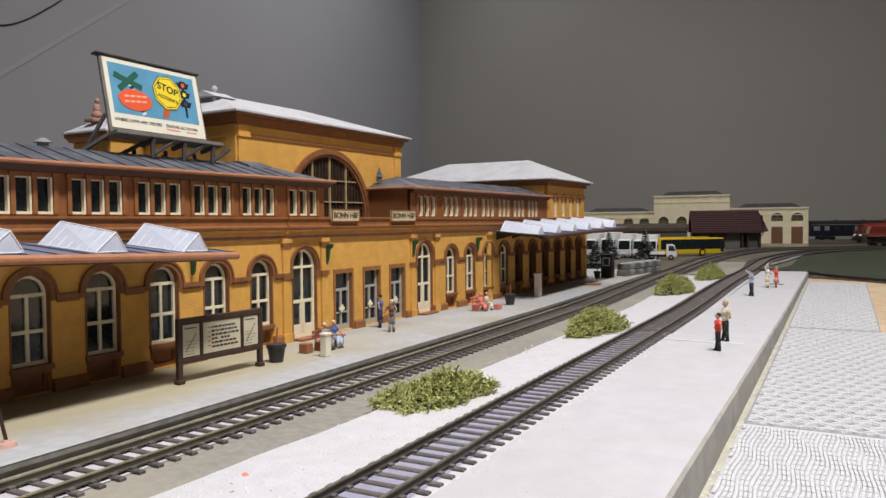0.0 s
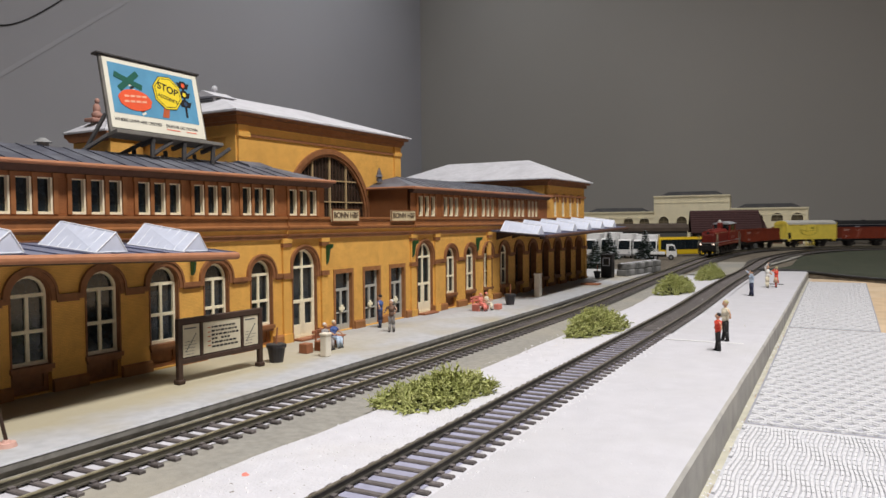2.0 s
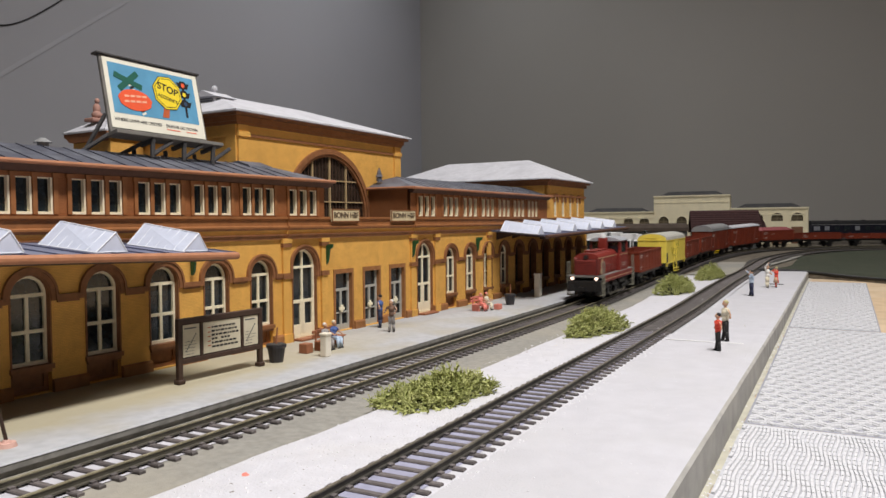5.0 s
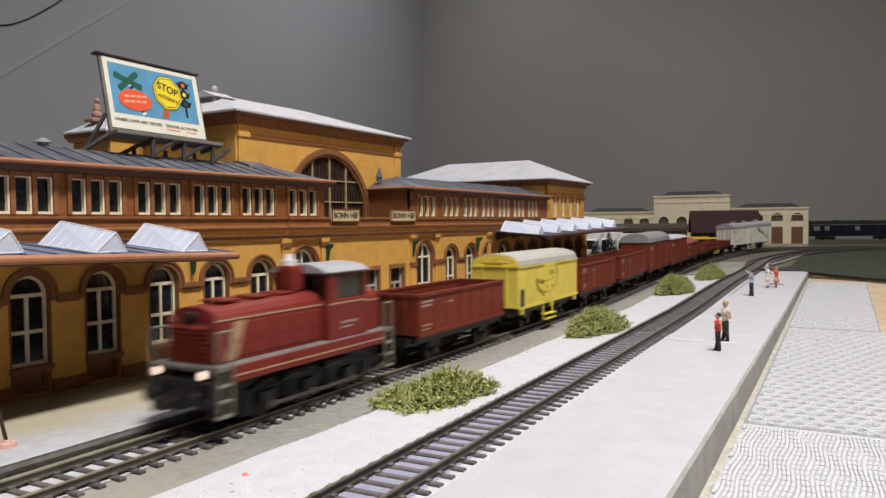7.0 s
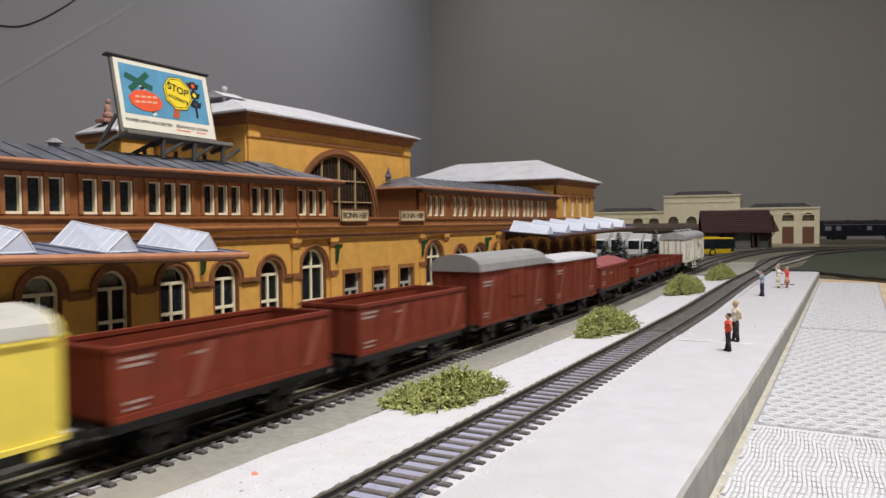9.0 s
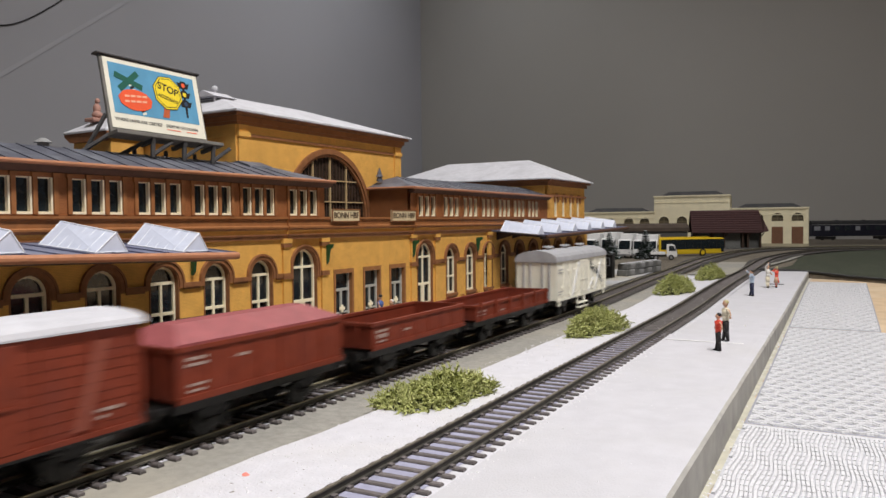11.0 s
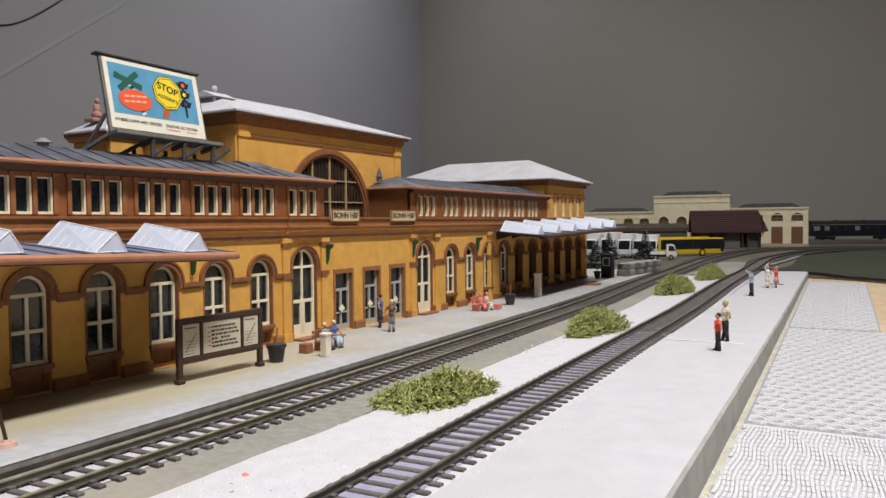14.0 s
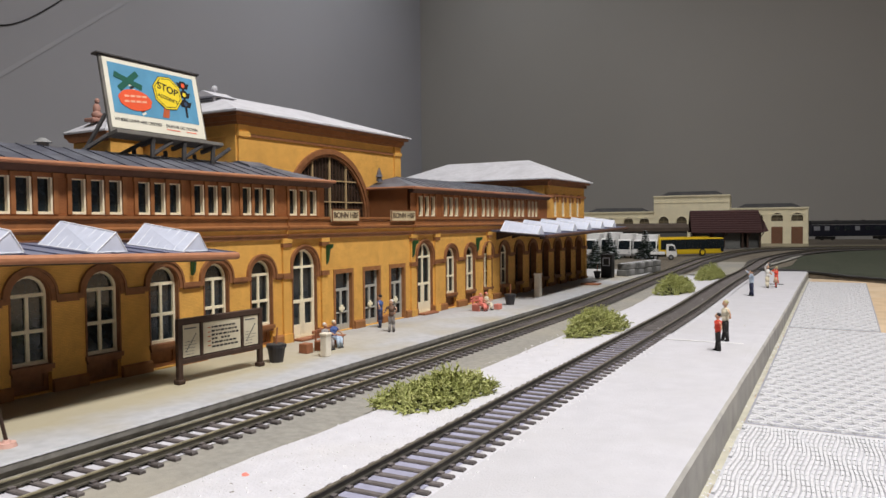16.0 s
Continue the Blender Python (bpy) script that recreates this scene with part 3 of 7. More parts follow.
def station():
    st = thing("station_building", "long ochre brick model railway station with snowy roofs and brown trim", "station building", mm(-306, 350, 6, rz=-2.0))
    C = 457 - 350.0   # middle of the front
    END_L, END_R = -20.0 - 350, 921.0 - 350
    win_off = [117.5 + 35.4 * i for i in range(12)]
    wins = [C - o + 4.6 for o in win_off if C - o > -330] + [C + o for o in win_off if C + o < END_R - 12]
    W, ZB, ZS = 18.4, 13.0, 43.8
    DW, DZS = 23.5, 46.4
    openings = [(u, W, 0.6, ZS, True) for u in wins] + [(C - 74, DW, 0.6, DZS, True), (C + 74, DW, 0.6, DZS, True)]
    openings += [(C + o, 19.0, 0.6, 40.0, False) for o in (-33.5, 0, 33.5)]
    bm = B()
    arch_wall(bm, END_L, END_R, 0, 78, openings, thick=8.0)
    part("front_wall", bm, OCHRE, st, "ochre brick front wall with arched openings")
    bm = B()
    # near-black core: the unlit rooms behind the openings put into its colour
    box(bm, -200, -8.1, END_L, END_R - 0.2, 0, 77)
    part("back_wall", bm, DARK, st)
    bm = B()
    box(bm, -200, -0.2, END_R - 3, END_R, 0, 78)
    part("end_wall", bm, OCHRE, st)
    # arched windows and doors
    wf, wp = window_meshes(W, ZB, ZS)
    tf, tp_ = window_meshes(W, ZB, ZS, paint=TIMBER)
    df, dp = window_meshes(DW, 0.6, DZS, True)
    bm = B()
    arch_band(bm, W, W + 5.5, ZS, ZS - 3, -0.5, 1.1)
    arch_band(bm, W + 4.2, W + 6.5, ZS, ZS - 3, -0.5, 1.7)
    trim = data_of("arch_trim", bm, TERRA)
    bm = B()
    arch_band(bm, DW, DW + 4.2, DZS, DZS - 7, -0.5, 1.1)
    arch_band(bm, DW + 3.2, DW + 5.2, DZS, DZS - 7, -0.5, 1.7)
    dtrim = data_of("arch_trim", bm, TERRA)
    bm = B()
    box(bm, -2.5, 1.6, -W / 2 - 0.6, W / 2 + 0.6, ZB - 2.2, ZB)
    box(bm, -1.8, 1.0, -W / 2 + 0.4, W / 2 - 0.4, ZB - 3.6, ZB - 2.2)
    sill = data_of("window_sill", bm, TERRA)
    # recessed panel that fills each bay below its sill
    bm = B()
    box(bm, -7.5, -3.2, -W / 2 + 0.1, W / 2 - 0.1, 0.6, ZB - 0.1)
    for a, b, c, d in ((-W / 2 + 0.2, -W / 2 + 2.4, 0.7, ZB - 2.3), (W / 2 - 2.4, W / 2 - 0.2, 0.7, ZB - 2.3), (-W / 2 + 2.4, W / 2 - 2.4, 0.7, 2.6), (-W / 2 + 2.4, W / 2 - 2.4, ZB - 4.2, ZB - 2.3)):
        box(bm, -3.4, -2.4, a, b, c, d)
    bay = data_of("bay_panel", bm, TERRA)
    bm = B()
    arch_band(bm, W - 1.0, W + 0.4, ZS, ZB, -5.2, 0.5)
    jamb = data_of("jamb", bm, TERRA)
    bm = B()
    arch_band(bm, DW - 0.8, DW + 0.4, DZS, 0.6, -3.4, 0.5)
    djamb = data_of("jamb", bm, TERRA)
    for u in wins:
        deep = u > C + 230   # under the far canopy: deep-set, its shade put into the dark frames
        w = part("window", tf if deep else wf, None, st, at=mm(-2.6 if deep else 0.4, u, 0))
        part("pane", tp_ if deep else wp, None, w)
        part("arch_trim", trim, None, st, at=mm(0, u, 0))
        part("window_sill", sill, None, st, at=mm(0, u, 0))
        part("jamb", jamb, None, st, at=mm(0, u, 0))
        part("bay_panel", bay, None, st, at=mm(0, u, 0))
    for u in (C - 74, C + 74):
        w = part("door", df, None, st, "cream double door under an arch", at=mm(0.9, u, 0))
        part("pane", dp, None, w)
        part("arch_trim", dtrim, None, st, at=mm(0, u, 0))
        part("jamb", djamb, None, st, at=mm(0, u, 0))
        bm = B()
        bbox(bm, 0, 7, -11, 11, 0, 1.6, 0.5)
        part("door_step", bm, WOODB, st, at=mm(0, u, 0))
    # the three square doors
    for o in (-33.5, 0, 33.5):
        bm = B()
        for sx in (-1, 1):
            box(bm, -6, 0.7, *sorted((sx * 9.2, sx * 11.0)), 0, 42.8)
        box(bm, -6, 0.7, -9.2, 9.2, 39.8, 42.8)
        part("door_case", bm, TERRA2, st, at=mm(0, C + o, 0))
        bm = B()
        for a, b in ((-9.2, -7.5), (7.5, 9.2), (-0.9, 0.9)):
            box(bm, -4.3, -2.8, a, b, 0.6, 28.5 if a == -0.9 else 40)
        for a, b in ((0.6, 4.5), (27.5, 29.3), (12, 13.2)):
            box(bm, -4.2, -2.9, -7.5, 7.5, a, b)
        d = part("door", bm, WHITEG2, st, "grey-white glazed double door", at=mm(0.6, C + o, 0))
        bm = B()
        quad(bm, (-3.9, -9.1, 0.6), (-3.9, 9.1, 0.6), (-3.9, 9.1, 40), (-3.9, -9.1, 40))
        part("pane", bm, GLASS, d)
        bm = B()
        bbox(bm, -2.8, -1.6, -2.8, 2.8, 14.2, 16.4, 0.3, 1)
        bbox(bm, -2.8, -1.7, -1.2, 1.2, 12.8, 17.8, 0.3, 1)
        part("handle", bm, CREAMF, d, "pale cross-shaped door handle")
    # string course between the windows
    edges = sorted([(u - W / 2 - 3.2, u + W / 2 + 3.2) for u in wins] + [(u - DW / 2 - 3.2, u + DW / 2 + 3.2) for u in (C - 74, C + 74)])
    prev = END_L
    for a, b in edges + [(END_R, END_R)]:
        if a - prev > 2 and not (prev < C < a):
            bm = B()
            box(bm, -0.5, 1.7, prev, a, 41.0, 43.4)
            box(bm, -0.5, 1.0, prev, a, 39.8, 41.0)
            part("string_course", bm, TERRA, st)
        prev = b
    # plinth
    doors = sorted([(u - DW / 2 - 1, u + DW / 2 + 1) for u in (C - 74, C + 74)] + [(C + o - 11, C + o + 11) for o in (-33.5, 0, 33.5)] + [(u - W / 2, u + W / 2) for u in wins])
    prev = END_L
    for a, b in doors + [(END_R + 1.5, 0)]:
        bm = B()
        prism(bm, [(0, 0), (2.2, 0), (2.2, 4.6), (1.2, 5.6), (0, 5.6)], "y", prev, a)
        part("plinth", bm, TERRA2, st)
        prev = b
    # pilasters beside the doors and at the end
    for u in (C - 92, C - 55, C + 55, C + 92, C + 190, END_R - 4):
        bm = B()
        box(bm, -0.4, 2.4, u - 4, u + 4, 0, 5.5)
        box(bm, -0.4, 1.5, u - 3.1, u + 3.1, 5.5, 62)
        box(bm, -0.4, 2.6, u - 4, u + 4, 62, 65)
        part("pilaster", bm, OCHRE, st)
        bm = B()
        box(bm, -0.3, 2.4, u - 3.8, u + 3.8, 59.5, 62)
        box(bm, -0.3, 2.4, u - 3.8, u + 3.8, 40, 43)
        part("capital", bm, TERRA, st)
    # main cornice, forward in the middle
    for a, b, o in ((END_L, C - 92, 0.0), (C - 92, C - 52, 1.2), (C - 52, C + 54, 0.4), (C + 54, C + 92, 1.2), (C + 92, END_R + 2, 0.0)):
        bm = B()
        prism(bm, [(-0.5, 64.5), (1.4 + o, 64.5), (1.4 + o, 66.0), (2.3 + o, 67.0), (2.3 + o, 67.8), (-0.5, 67.8)], "y", a, b)
        part("cornice", bm, TERRA, st)
        bm = B()
        prism(bm, [(-0.5, 67.8), (1.2 + o, 67.8), (1.6 + o, 70.2), (-0.5, 70.2)], "y", a, b)
        part("frieze", bm, OCHRE, st)
        bm = B()
        prism(bm, [(-0.5, 70.2), (2.4 + o, 70.2), (3.2 + o, 71.5), (3.2 + o, 72.4), (2.0 + o, 73.0), (2.0 + o, 76.4), (3.2 + o, 77.2), (3.2 + o, 78.4), (-0.5, 78.4)], "y", a, b)
        part("cornice", bm, BROWNT, st, "brown moulded cornice")
    # ground-floor roof deck behind the cornice
    bm = B()
    box(bm, -200, -0.6, END_L, END_R, 77.5, 78.2)
    part("roof_deck", bm, SLATE, st)
    # upper storey with triple windows
    gw = data_from_gwin()
    for a, b in ((END_L, C - 53), (C + 53, 793 - 350)):
        groups = [C - 74 - 3.5] + [C - o for o in win_off] if a < C - 100 else [C + 74 + 3.5] + [C + o for o in win_off]
        groups = [g + (3.0 if g < C else 0.0) for g in groups if a + 16 < g < b - 14]
        ops = [(g + k * 9.6, 7.2, 79.2, 95.6, False) for g in groups for k in (-1, 0, 1)]
        bm = B()
        arch_wall(bm, a, b, 78.2, 101, ops, thick=3)
        part("upper_wall", bm, BROWNWALL, st, "brown brick upper storey")
        bm = B()
        box(bm, -60, -3.1, a, b, 78.2, 101)
        part("upper_core", bm, BROWNWALL, st)
        for g in groups:
            bm = B()
            for k in (-1.5, -0.5, 0.5, 1.5):
                cc = g + k * 9.6
                box(bm, -0.3, 1.0, cc - 1.0, cc + 1.0, 79.2, 95.5)
                box(bm, -0.3, 1.5, cc - 1.6, cc + 1.6, 95.5, 97.5)
            part("mullion_pier", bm, BROWNT, st)
            for k in (-1, 0, 1):
                w = part("window", gw[0], None, st, at=mm(0, g + k * 9.6, 0))
                part("pane", gw[1], None, w)
        # eaves and roof
        bm = B()
        prism(bm, [(-1, 97.5), (2.0, 98.0), (5.0, 100.4), (5.0, 101.3), (-1, 101.3)], "y", a, b + (4 if b < C else 0))
        part("eave", bm, DARKEAVE, st)
        ends = (a - 4 if a > C else a, b + 4 if b < C else b)
        bm = B()
        rod(bm, (6.2, ends[0], 101.6), (6.2, ends[1], 101.6), 1.05, 8)
        inner = ends[1] if b < C else ends[0]
        rod(bm, (6.2, inner, 101.6), (-40, inner, 101.6), 1.05, 8)
        part("gutter", bm, GUTTER, st, "reddish copper gutter")
        bm = B()
        s = -1 if b < C else 1
        lo, hi, tp = (5.5, 101.8), (-30, 112.5), inner + s * 30
        outer = ends[0] if b < C else ends[1]
        quad(bm, (lo[0], inner, lo[1]), (lo[0], outer, lo[1]), (hi[0], outer, hi[1]), (hi[0], tp, hi[1]))
        quad(bm, (lo[0], inner, lo[1]), (hi[0], tp, hi[1]), (-66, inner, lo[1]))
        quad(bm, (hi[0], outer, hi[1]), (hi[0], tp, hi[1]), (-66, inner, 101.8), (-66, outer, 101.8))
        part("roof", bm, SLATE, st, "blue-grey slate roof")
        if b < C:
            bm = B()
            prism(bm, [(-38, 109.5), (-18, 108.0), (-20, 110.8), (-30, 114.0), (-38, 112.5)], "y", tp - 22, tp - 2)
            part("roof_hatch", bm, SLATE, st, "low slate-covered roof hatch")
        # standing seams
        u = min(outer, tp)
        hi_u = max(outer, tp)
        bm = B()
        while u < hi_u:
            prism(bm, [(u - 0.25, 0), (u + 0.25, 0), (u + 0.25, 0.5), (u - 0.25, 0.5)], "x", 0, 1)
            for v in bm.verts[-8:]:
                k = v.co.x
                v.co.x = lo[0] + (hi[0] - lo[0]) * k
                v.co.z += lo[1] + (hi[1] - lo[1]) * k
            bm.verts.ensure_lookup_table()
            u += 11.8
        part("roof_seam", bm, SLATE, st)
    # hall: tall block with the great arch
    d0, d1, ha, hb = -40.0, -168.0, 366 - 350.0, 556 - 350.0
    bm = B()
    arch_wall(bm, ha, hb, 78, 146, [(C + 3, 96, 78.2, 79, True)], x=d0, thick=4, seg=28)
    part("hall_wall", bm, OCHRE, st, "tall ochre hall wall with a great arch")
    bm = B()
    box(bm, d1, d0 - 4.1, ha, hb, 78, 146)
    part("hall_core", bm, OCHRE, st)
    bm = B()
    t = B()
    arch_band(t, 94, 102, 79, 78, d0 - 0.3, d0 + 1.4, 32)
    arch_band(t, 90, 95, 79, 78, d0 - 2.5, d0 + 0.4, 32)
    merge(bm, t, Matrix.Translation((0, C + 3, 0)))
    part("arch_trim", bm, TERRA, st)
    bm = B()
    t = B()
    arch_pane(t, 92, 78, 79, d0 - 2.2, 32)
    merge(bm, t, Matrix.Translation((0, C + 3, 0)))
    big = part("hall_window", bm, HALLGLASS, st, "dark glazed arched hall window")
    for u in range(-38, 39, 4):
        h = math.sqrt(46 ** 2 - u * u)
        bm = B()
        wide = 0.7 if u % 20 == 2 else 0.3
        box(bm, d0 - 2.1, d0 - (0.9 if wide > 0.5 else 1.6), C + 3 + u - wide, C + 3 + u + wide, 78, 79 + h)
        part("glazing_bar", bm, BARS if wide > 0.5 else TIMBER, big)
    for z in (90, 106):
        bm = B()
        h = math.sqrt(46 ** 2 - (z - 79) ** 2)
        box(bm, d0 - 2.1, d0 - 0.8, C + 3 - h, C + 3 + h, z, z + 0.9)
        part("glazing_bar", bm, BARS, big)
    for u in (ha + 4.5, hb - 4.5):
        bm = B()
        box(bm, d0 - 1, d0 + 1.6, u - 4.5, u + 4.5, 78, 143)
        box(bm, d0 - 1, d0 + 2.6, u - 5.2, u + 5.2, 131, 134)
        part("pilaster", bm, OCHRE, st)
    for u, s in ((ha, -1), (hb, 1)):
        bm = B()
        for dd in (d0 - 4.5, d1 + 4.5):
            box(bm, dd - 4.5, dd + 4.5, u, u + s * 1.4, 78, 143)
        box(bm, d1, d0, u, u + s * 1.2, 131, 134)
        part("pilaster", bm, OCHRE, st)
    bm = B()
    prism(bm, [(d0 - 1, 131.4), (d0 + 1.0, 131.4), (d0 + 1.0, 133.2), (d0 - 1, 133.2)], "y", ha + 9, hb - 9)
    part("string_course", bm, TERRA, st)
    bm = B()
    e = 8.0
    box(bm, d1 - e + 2, d0 + e - 2, ha - e + 2, hb + e - 2, 144, 146.0)
    part("eave", bm, TERRA, st)
    # added brown moulding, its colour standing in for the eave's shade on the wall
    bm = B()
    box(bm, d1 - 3.2, d0 + 3.2, ha - 3.2, hb + 3.2, 140.6, 143.9)
    box(bm, d1 - 1.8, d0 + 1.9, ha - 1.8, hb + 1.8, 138.6, 140.6)
    part("cornice", bm, BROWNT, st)
    hip_roof(st, d1 - e, d0 + e, ha - e, hb + e, 146.0, 169.5, (d0 + d1) / 2, (d0 + d1) / 2, C - 48, C + 50, SNOW, "snow-covered hipped hall roof")
    # ridge vent box and finial near the ridge's end
    bm = B()
    bbox(bm, -98, -80, C - 72, C - 54, 149, 163, 0.5)
    prism(bm, [(-100, 163), (-78, 163), (-89, 167.5)], "y", C - 74, C - 52)
    part("roof_vent", bm, SNOW, st)
    bm = B()
    for i in range(5):
        box(bm, -97, -79.6, C - 70.5, C - 55.5, 154 + i * 1.6, 154.8 + i * 1.6)
        box(bm, -97, -81, C - 72.6, C - 55.5, 154 + i * 1.6, 154.8 + i * 1.6)
    part("louvre", bm, GREYR, st)
    bm = B()
    box(bm, -96.5, -81.5, C - 72.3, C - 71.9, 153.2, 162)
    box(bm, -80.1, -79.8, C - 70, C - 56, 153.2, 162)
    part("louvre_back", bm, SLATE, st)
    bm = B()
    rod(bm, (-89, C - 63, 165.5), (-89, C - 63, 169.5), 1.4, 8, 0.8)
    ball(bm, (-89, C - 63, 170), 2.2)
    part("finial", bm, SNOW, st)
    # end pavilion with hipped roof running back
    pa, pb = 793 - 350.0, 915 - 350.0
    bm = B()
    arch_wall(bm, pa, pb, 78, 121, [(pa + 26 + i * 24.5, 9.0, 79.5, 99, True) for i in range(4)], thick=3)
    part("pavilion_wall", bm, OCHRE, st)
    bm = B()
    box(bm, -200, -3.1, pa, pb, 78, 121)
    part("pavilion_core", bm, OCHRE, st)
    pw = window_meshes2(9.0, 79.5, 99)
    for i in range(4):
        w = part("window", pw[0], None, st, at=mm(0, pa + 26 + i * 24.5, 0))
        part("pane", pw[1], None, w)
        bm = B()
        arch_band(bm, 9.0, 14.0, 99, 96, -0.4, 1.4)
        part("arch_trim", bm, TERRA, st, at=mm(0, pa + 26 + i * 24.5, 0))
    bm = B()
    box(bm, -0.5, 1.6, pa - 1.5, pb + 1.5, 102, 104.5)
    part("string_course", bm, TERRA, st)
    bm = B()
    box(bm, -207, 6, pa - 6, pb + 6, 118.6, 120.9)
    box(bm, -203, 2.5, pa - 2.5, pb + 2.5, 114.5, 118.6)
    part("eave", bm, TERRA, st)
    hip_roof(st, -212, 9, pa - 9, pb + 9, 121, 148.5, -160, -48, (pa + pb) / 2, (pa + pb) / 2, SNOW, "snow-covered hipped pavilion roof")
    # small fir-like finial beside the right upper roof
    bm = B()
    rod(bm, (-34, C + 60, 108), (-34, C + 60, 112), 2.6, 8, 2.0)
    rod(bm, (-34, C + 60, 111.5), (-34, C + 60, 114.5), 3.2, 8, 1.6)
    rod(bm, (-34, C + 60, 114.5), (-34, C + 60, 119), 2.0, 8, 0.3)
    part("roof_finial", bm, SLATE, st)
    # street-side turret, partly hidden by the billboard
    tu0, tu1, td0, td1 = 333 - 350, 369 - 350, -128, -168
    bm = B()
    box(bm, td1, td0, tu0 + 5, tu1 - 5, 78, 134)
    part("turret_wall", bm, OCHRE, st)
    bm = B()
    prism(bm, [(td0 - 3, 131), (td0 + 3, 135), (td0 + 3, 137), (td1 - 3, 137), (td1 - 3, 135), (td1 + 3, 131)], "y", tu0, tu1)
    part("turret_eave", bm, TERRA, st)
    hip_roof(st, td1 - 3, td0 + 3, tu0 - 1, tu1 + 1, 137, 150, -148, -147, (tu0 + tu1) / 2 - 1, (tu0 + tu1) / 2 + 1, SNOW, "snow-covered turret roof")
    bm = B()
    c = (-148, (tu0 + tu1) / 2 - 9, 149)
    bbox(bm, c[0] - 5, c[0] + 5, c[1] - 6, c[1] + 6, 145, 147.5, 0.6)
    ball(bm, (c[0] + 1, c[1], 149.8), 3.2, 3.8, 3.0)
    ball(bm, (c[0], c[1] + 0.5, 154), 2.4, 2.6, 4.4)
    ball(bm, (c[0] + 0.5, c[1] + 0.6, 159.6), 1.7, 1.7, 2.0)
    part("roof_statue", bm, STATUE, st, "small weathered pink stone statue", smooth=True)
    # small roof ventilator of the near roof
    bm = B()
    rod(bm, (-33, 231 - 350, 108), (-33, 231 - 350, 114.5), 2.6, 10)
    rod(bm, (-33, 231 - 350, 114.5), (-33, 231 - 350, 116.8), 4.4, 12, 1.2)
    part("roof_ventilator", bm, GREYR, st)
    # green lantern brackets on the wall
    for u in (C - 166, C - 53, C + 54, C + 164):
        bm = B()
        prism(bm, [(0.8, 60), (7.0, 60.5), (6.6, 58.0), (4.4, 57.0), (3.0, 49), (1.6, 47), (0.8, 47)], "y", u - 0.7, u + 0.7)
        part("lantern_bracket", bm, GREEN, st, "dark green lantern bracket")
    return st


WHITEG2 = material("grey_door_paint", (0.40, 0.39, 0.35), 0.5, vary=0.06)
TERRA2 = material("brown_plinth", (0.30, 0.13, 0.045), 0.7, vary=0.2, scale=200)
BROWNT = material("brown_cornice", (0.29, 0.115, 0.038), 0.6, vary=0.15, scale=200, bump=0.15)
DARKEAVE = material("dark_eaves", (0.085, 0.04, 0.025), 0.7, vary=0.2)
HALLGLASS = material("hall_glass", (0.03, 0.02, 0.014), 0.25, vary=0.4, scale=120, bump=0)
BARS = material("glazing_bar_cream", (0.42, 0.30, 0.16), 0.6)
STATUE = material("pink_stone", (0.36, 0.20, 0.16), 0.8, vary=0.2)


def data_from_gwin():
    bm = B()
    w, zb, zt = 7.2, 79.2, 95.6
    box(bm, -2.4, -1.7, -w / 2, -w / 2 + 0.4, zb, zt)
    box(bm, -2.4, 0.2, w / 2 - 0.9, w / 2, zb, zt)
    box(bm, -2.4, 0.3, -w / 2, w / 2, zb, zb + 1.2)
    box(bm, -2.4, -1.2, -w / 2, w / 2, zt - 0.6, zt)
    f = data_of("window_frame", bm, CREAMF)
    bm = B()
    quad(bm, (-2.0, -w / 2, zb), (-2.0, w / 2, zb), (-2.0, w / 2, zt), (-2.0, -w / 2, zt))
    return f, data_of("pane", bm, GLASS)


def window_meshes2(w, zb, zs):
    bm = B()
    arch_band(bm, w - 1.8, w, zs, zb, -2.6, -1.0)
    box(bm, -2.5, -1.2, -0.5, 0.5, zb, zs)
    box(bm, -2.5, -1.2, -w / 2, w / 2, zs - 0.5, zs + 0.5)
    box(bm, -2.5, -0.4, -w / 2, w / 2, zb, zb + 1.2)
    f = data_of("window_frame", bm, CREAMF)
    bm = B()
    arch_pane(bm, w, zb, zs, -2.2)
    return f, data_of("pane", bm, GLASS)


def hip_roof(parent, x0, x1, y0, y1, z0, z1, rx0, rx1, ry0, ry1, mat_, label):
    """A hipped roof over a rectangle; the ridge runs from (rx0, ry0) to (rx1, ry1)."""
    bm = B()
    c = [bm.verts.new(p) for p in ((x0, y0, z0), (x1, y0, z0), (x1, y1, z0), (x0, y1, z0))]
    k = [bm.verts.new((p.co.x, p.co.y, z0 + 1.2)) for p in c]
    a, b = bm.verts.new((rx0, ry0, z1)), bm.verts.new((rx1, ry1, z1))
    for i in range(4):
        bm.faces.new((c[i], c[(i + 1) % 4], k[(i + 1) % 4], k[i]))
    bm.faces.new(c[::-1])
    if ry0 != ry1:
        bm.faces.new((k[0], k[1], a) if rx0 == rx1 else (k[0], k[1], b, a))
        bm.faces.new((k[1], k[2], b, a))
        bm.faces.new((k[2], k[3], b))
        bm.faces.new((k[3], k[0], a, b))
    else:
        bm.faces.new((k[0], k[1], b, a))
        bm.faces.new((k[1], k[2], b))
        bm.faces.new((k[2], k[3], a, b))
        bm.faces.new((k[3], k[0], a))
    return part("roof", bm, mat_, parent, label)


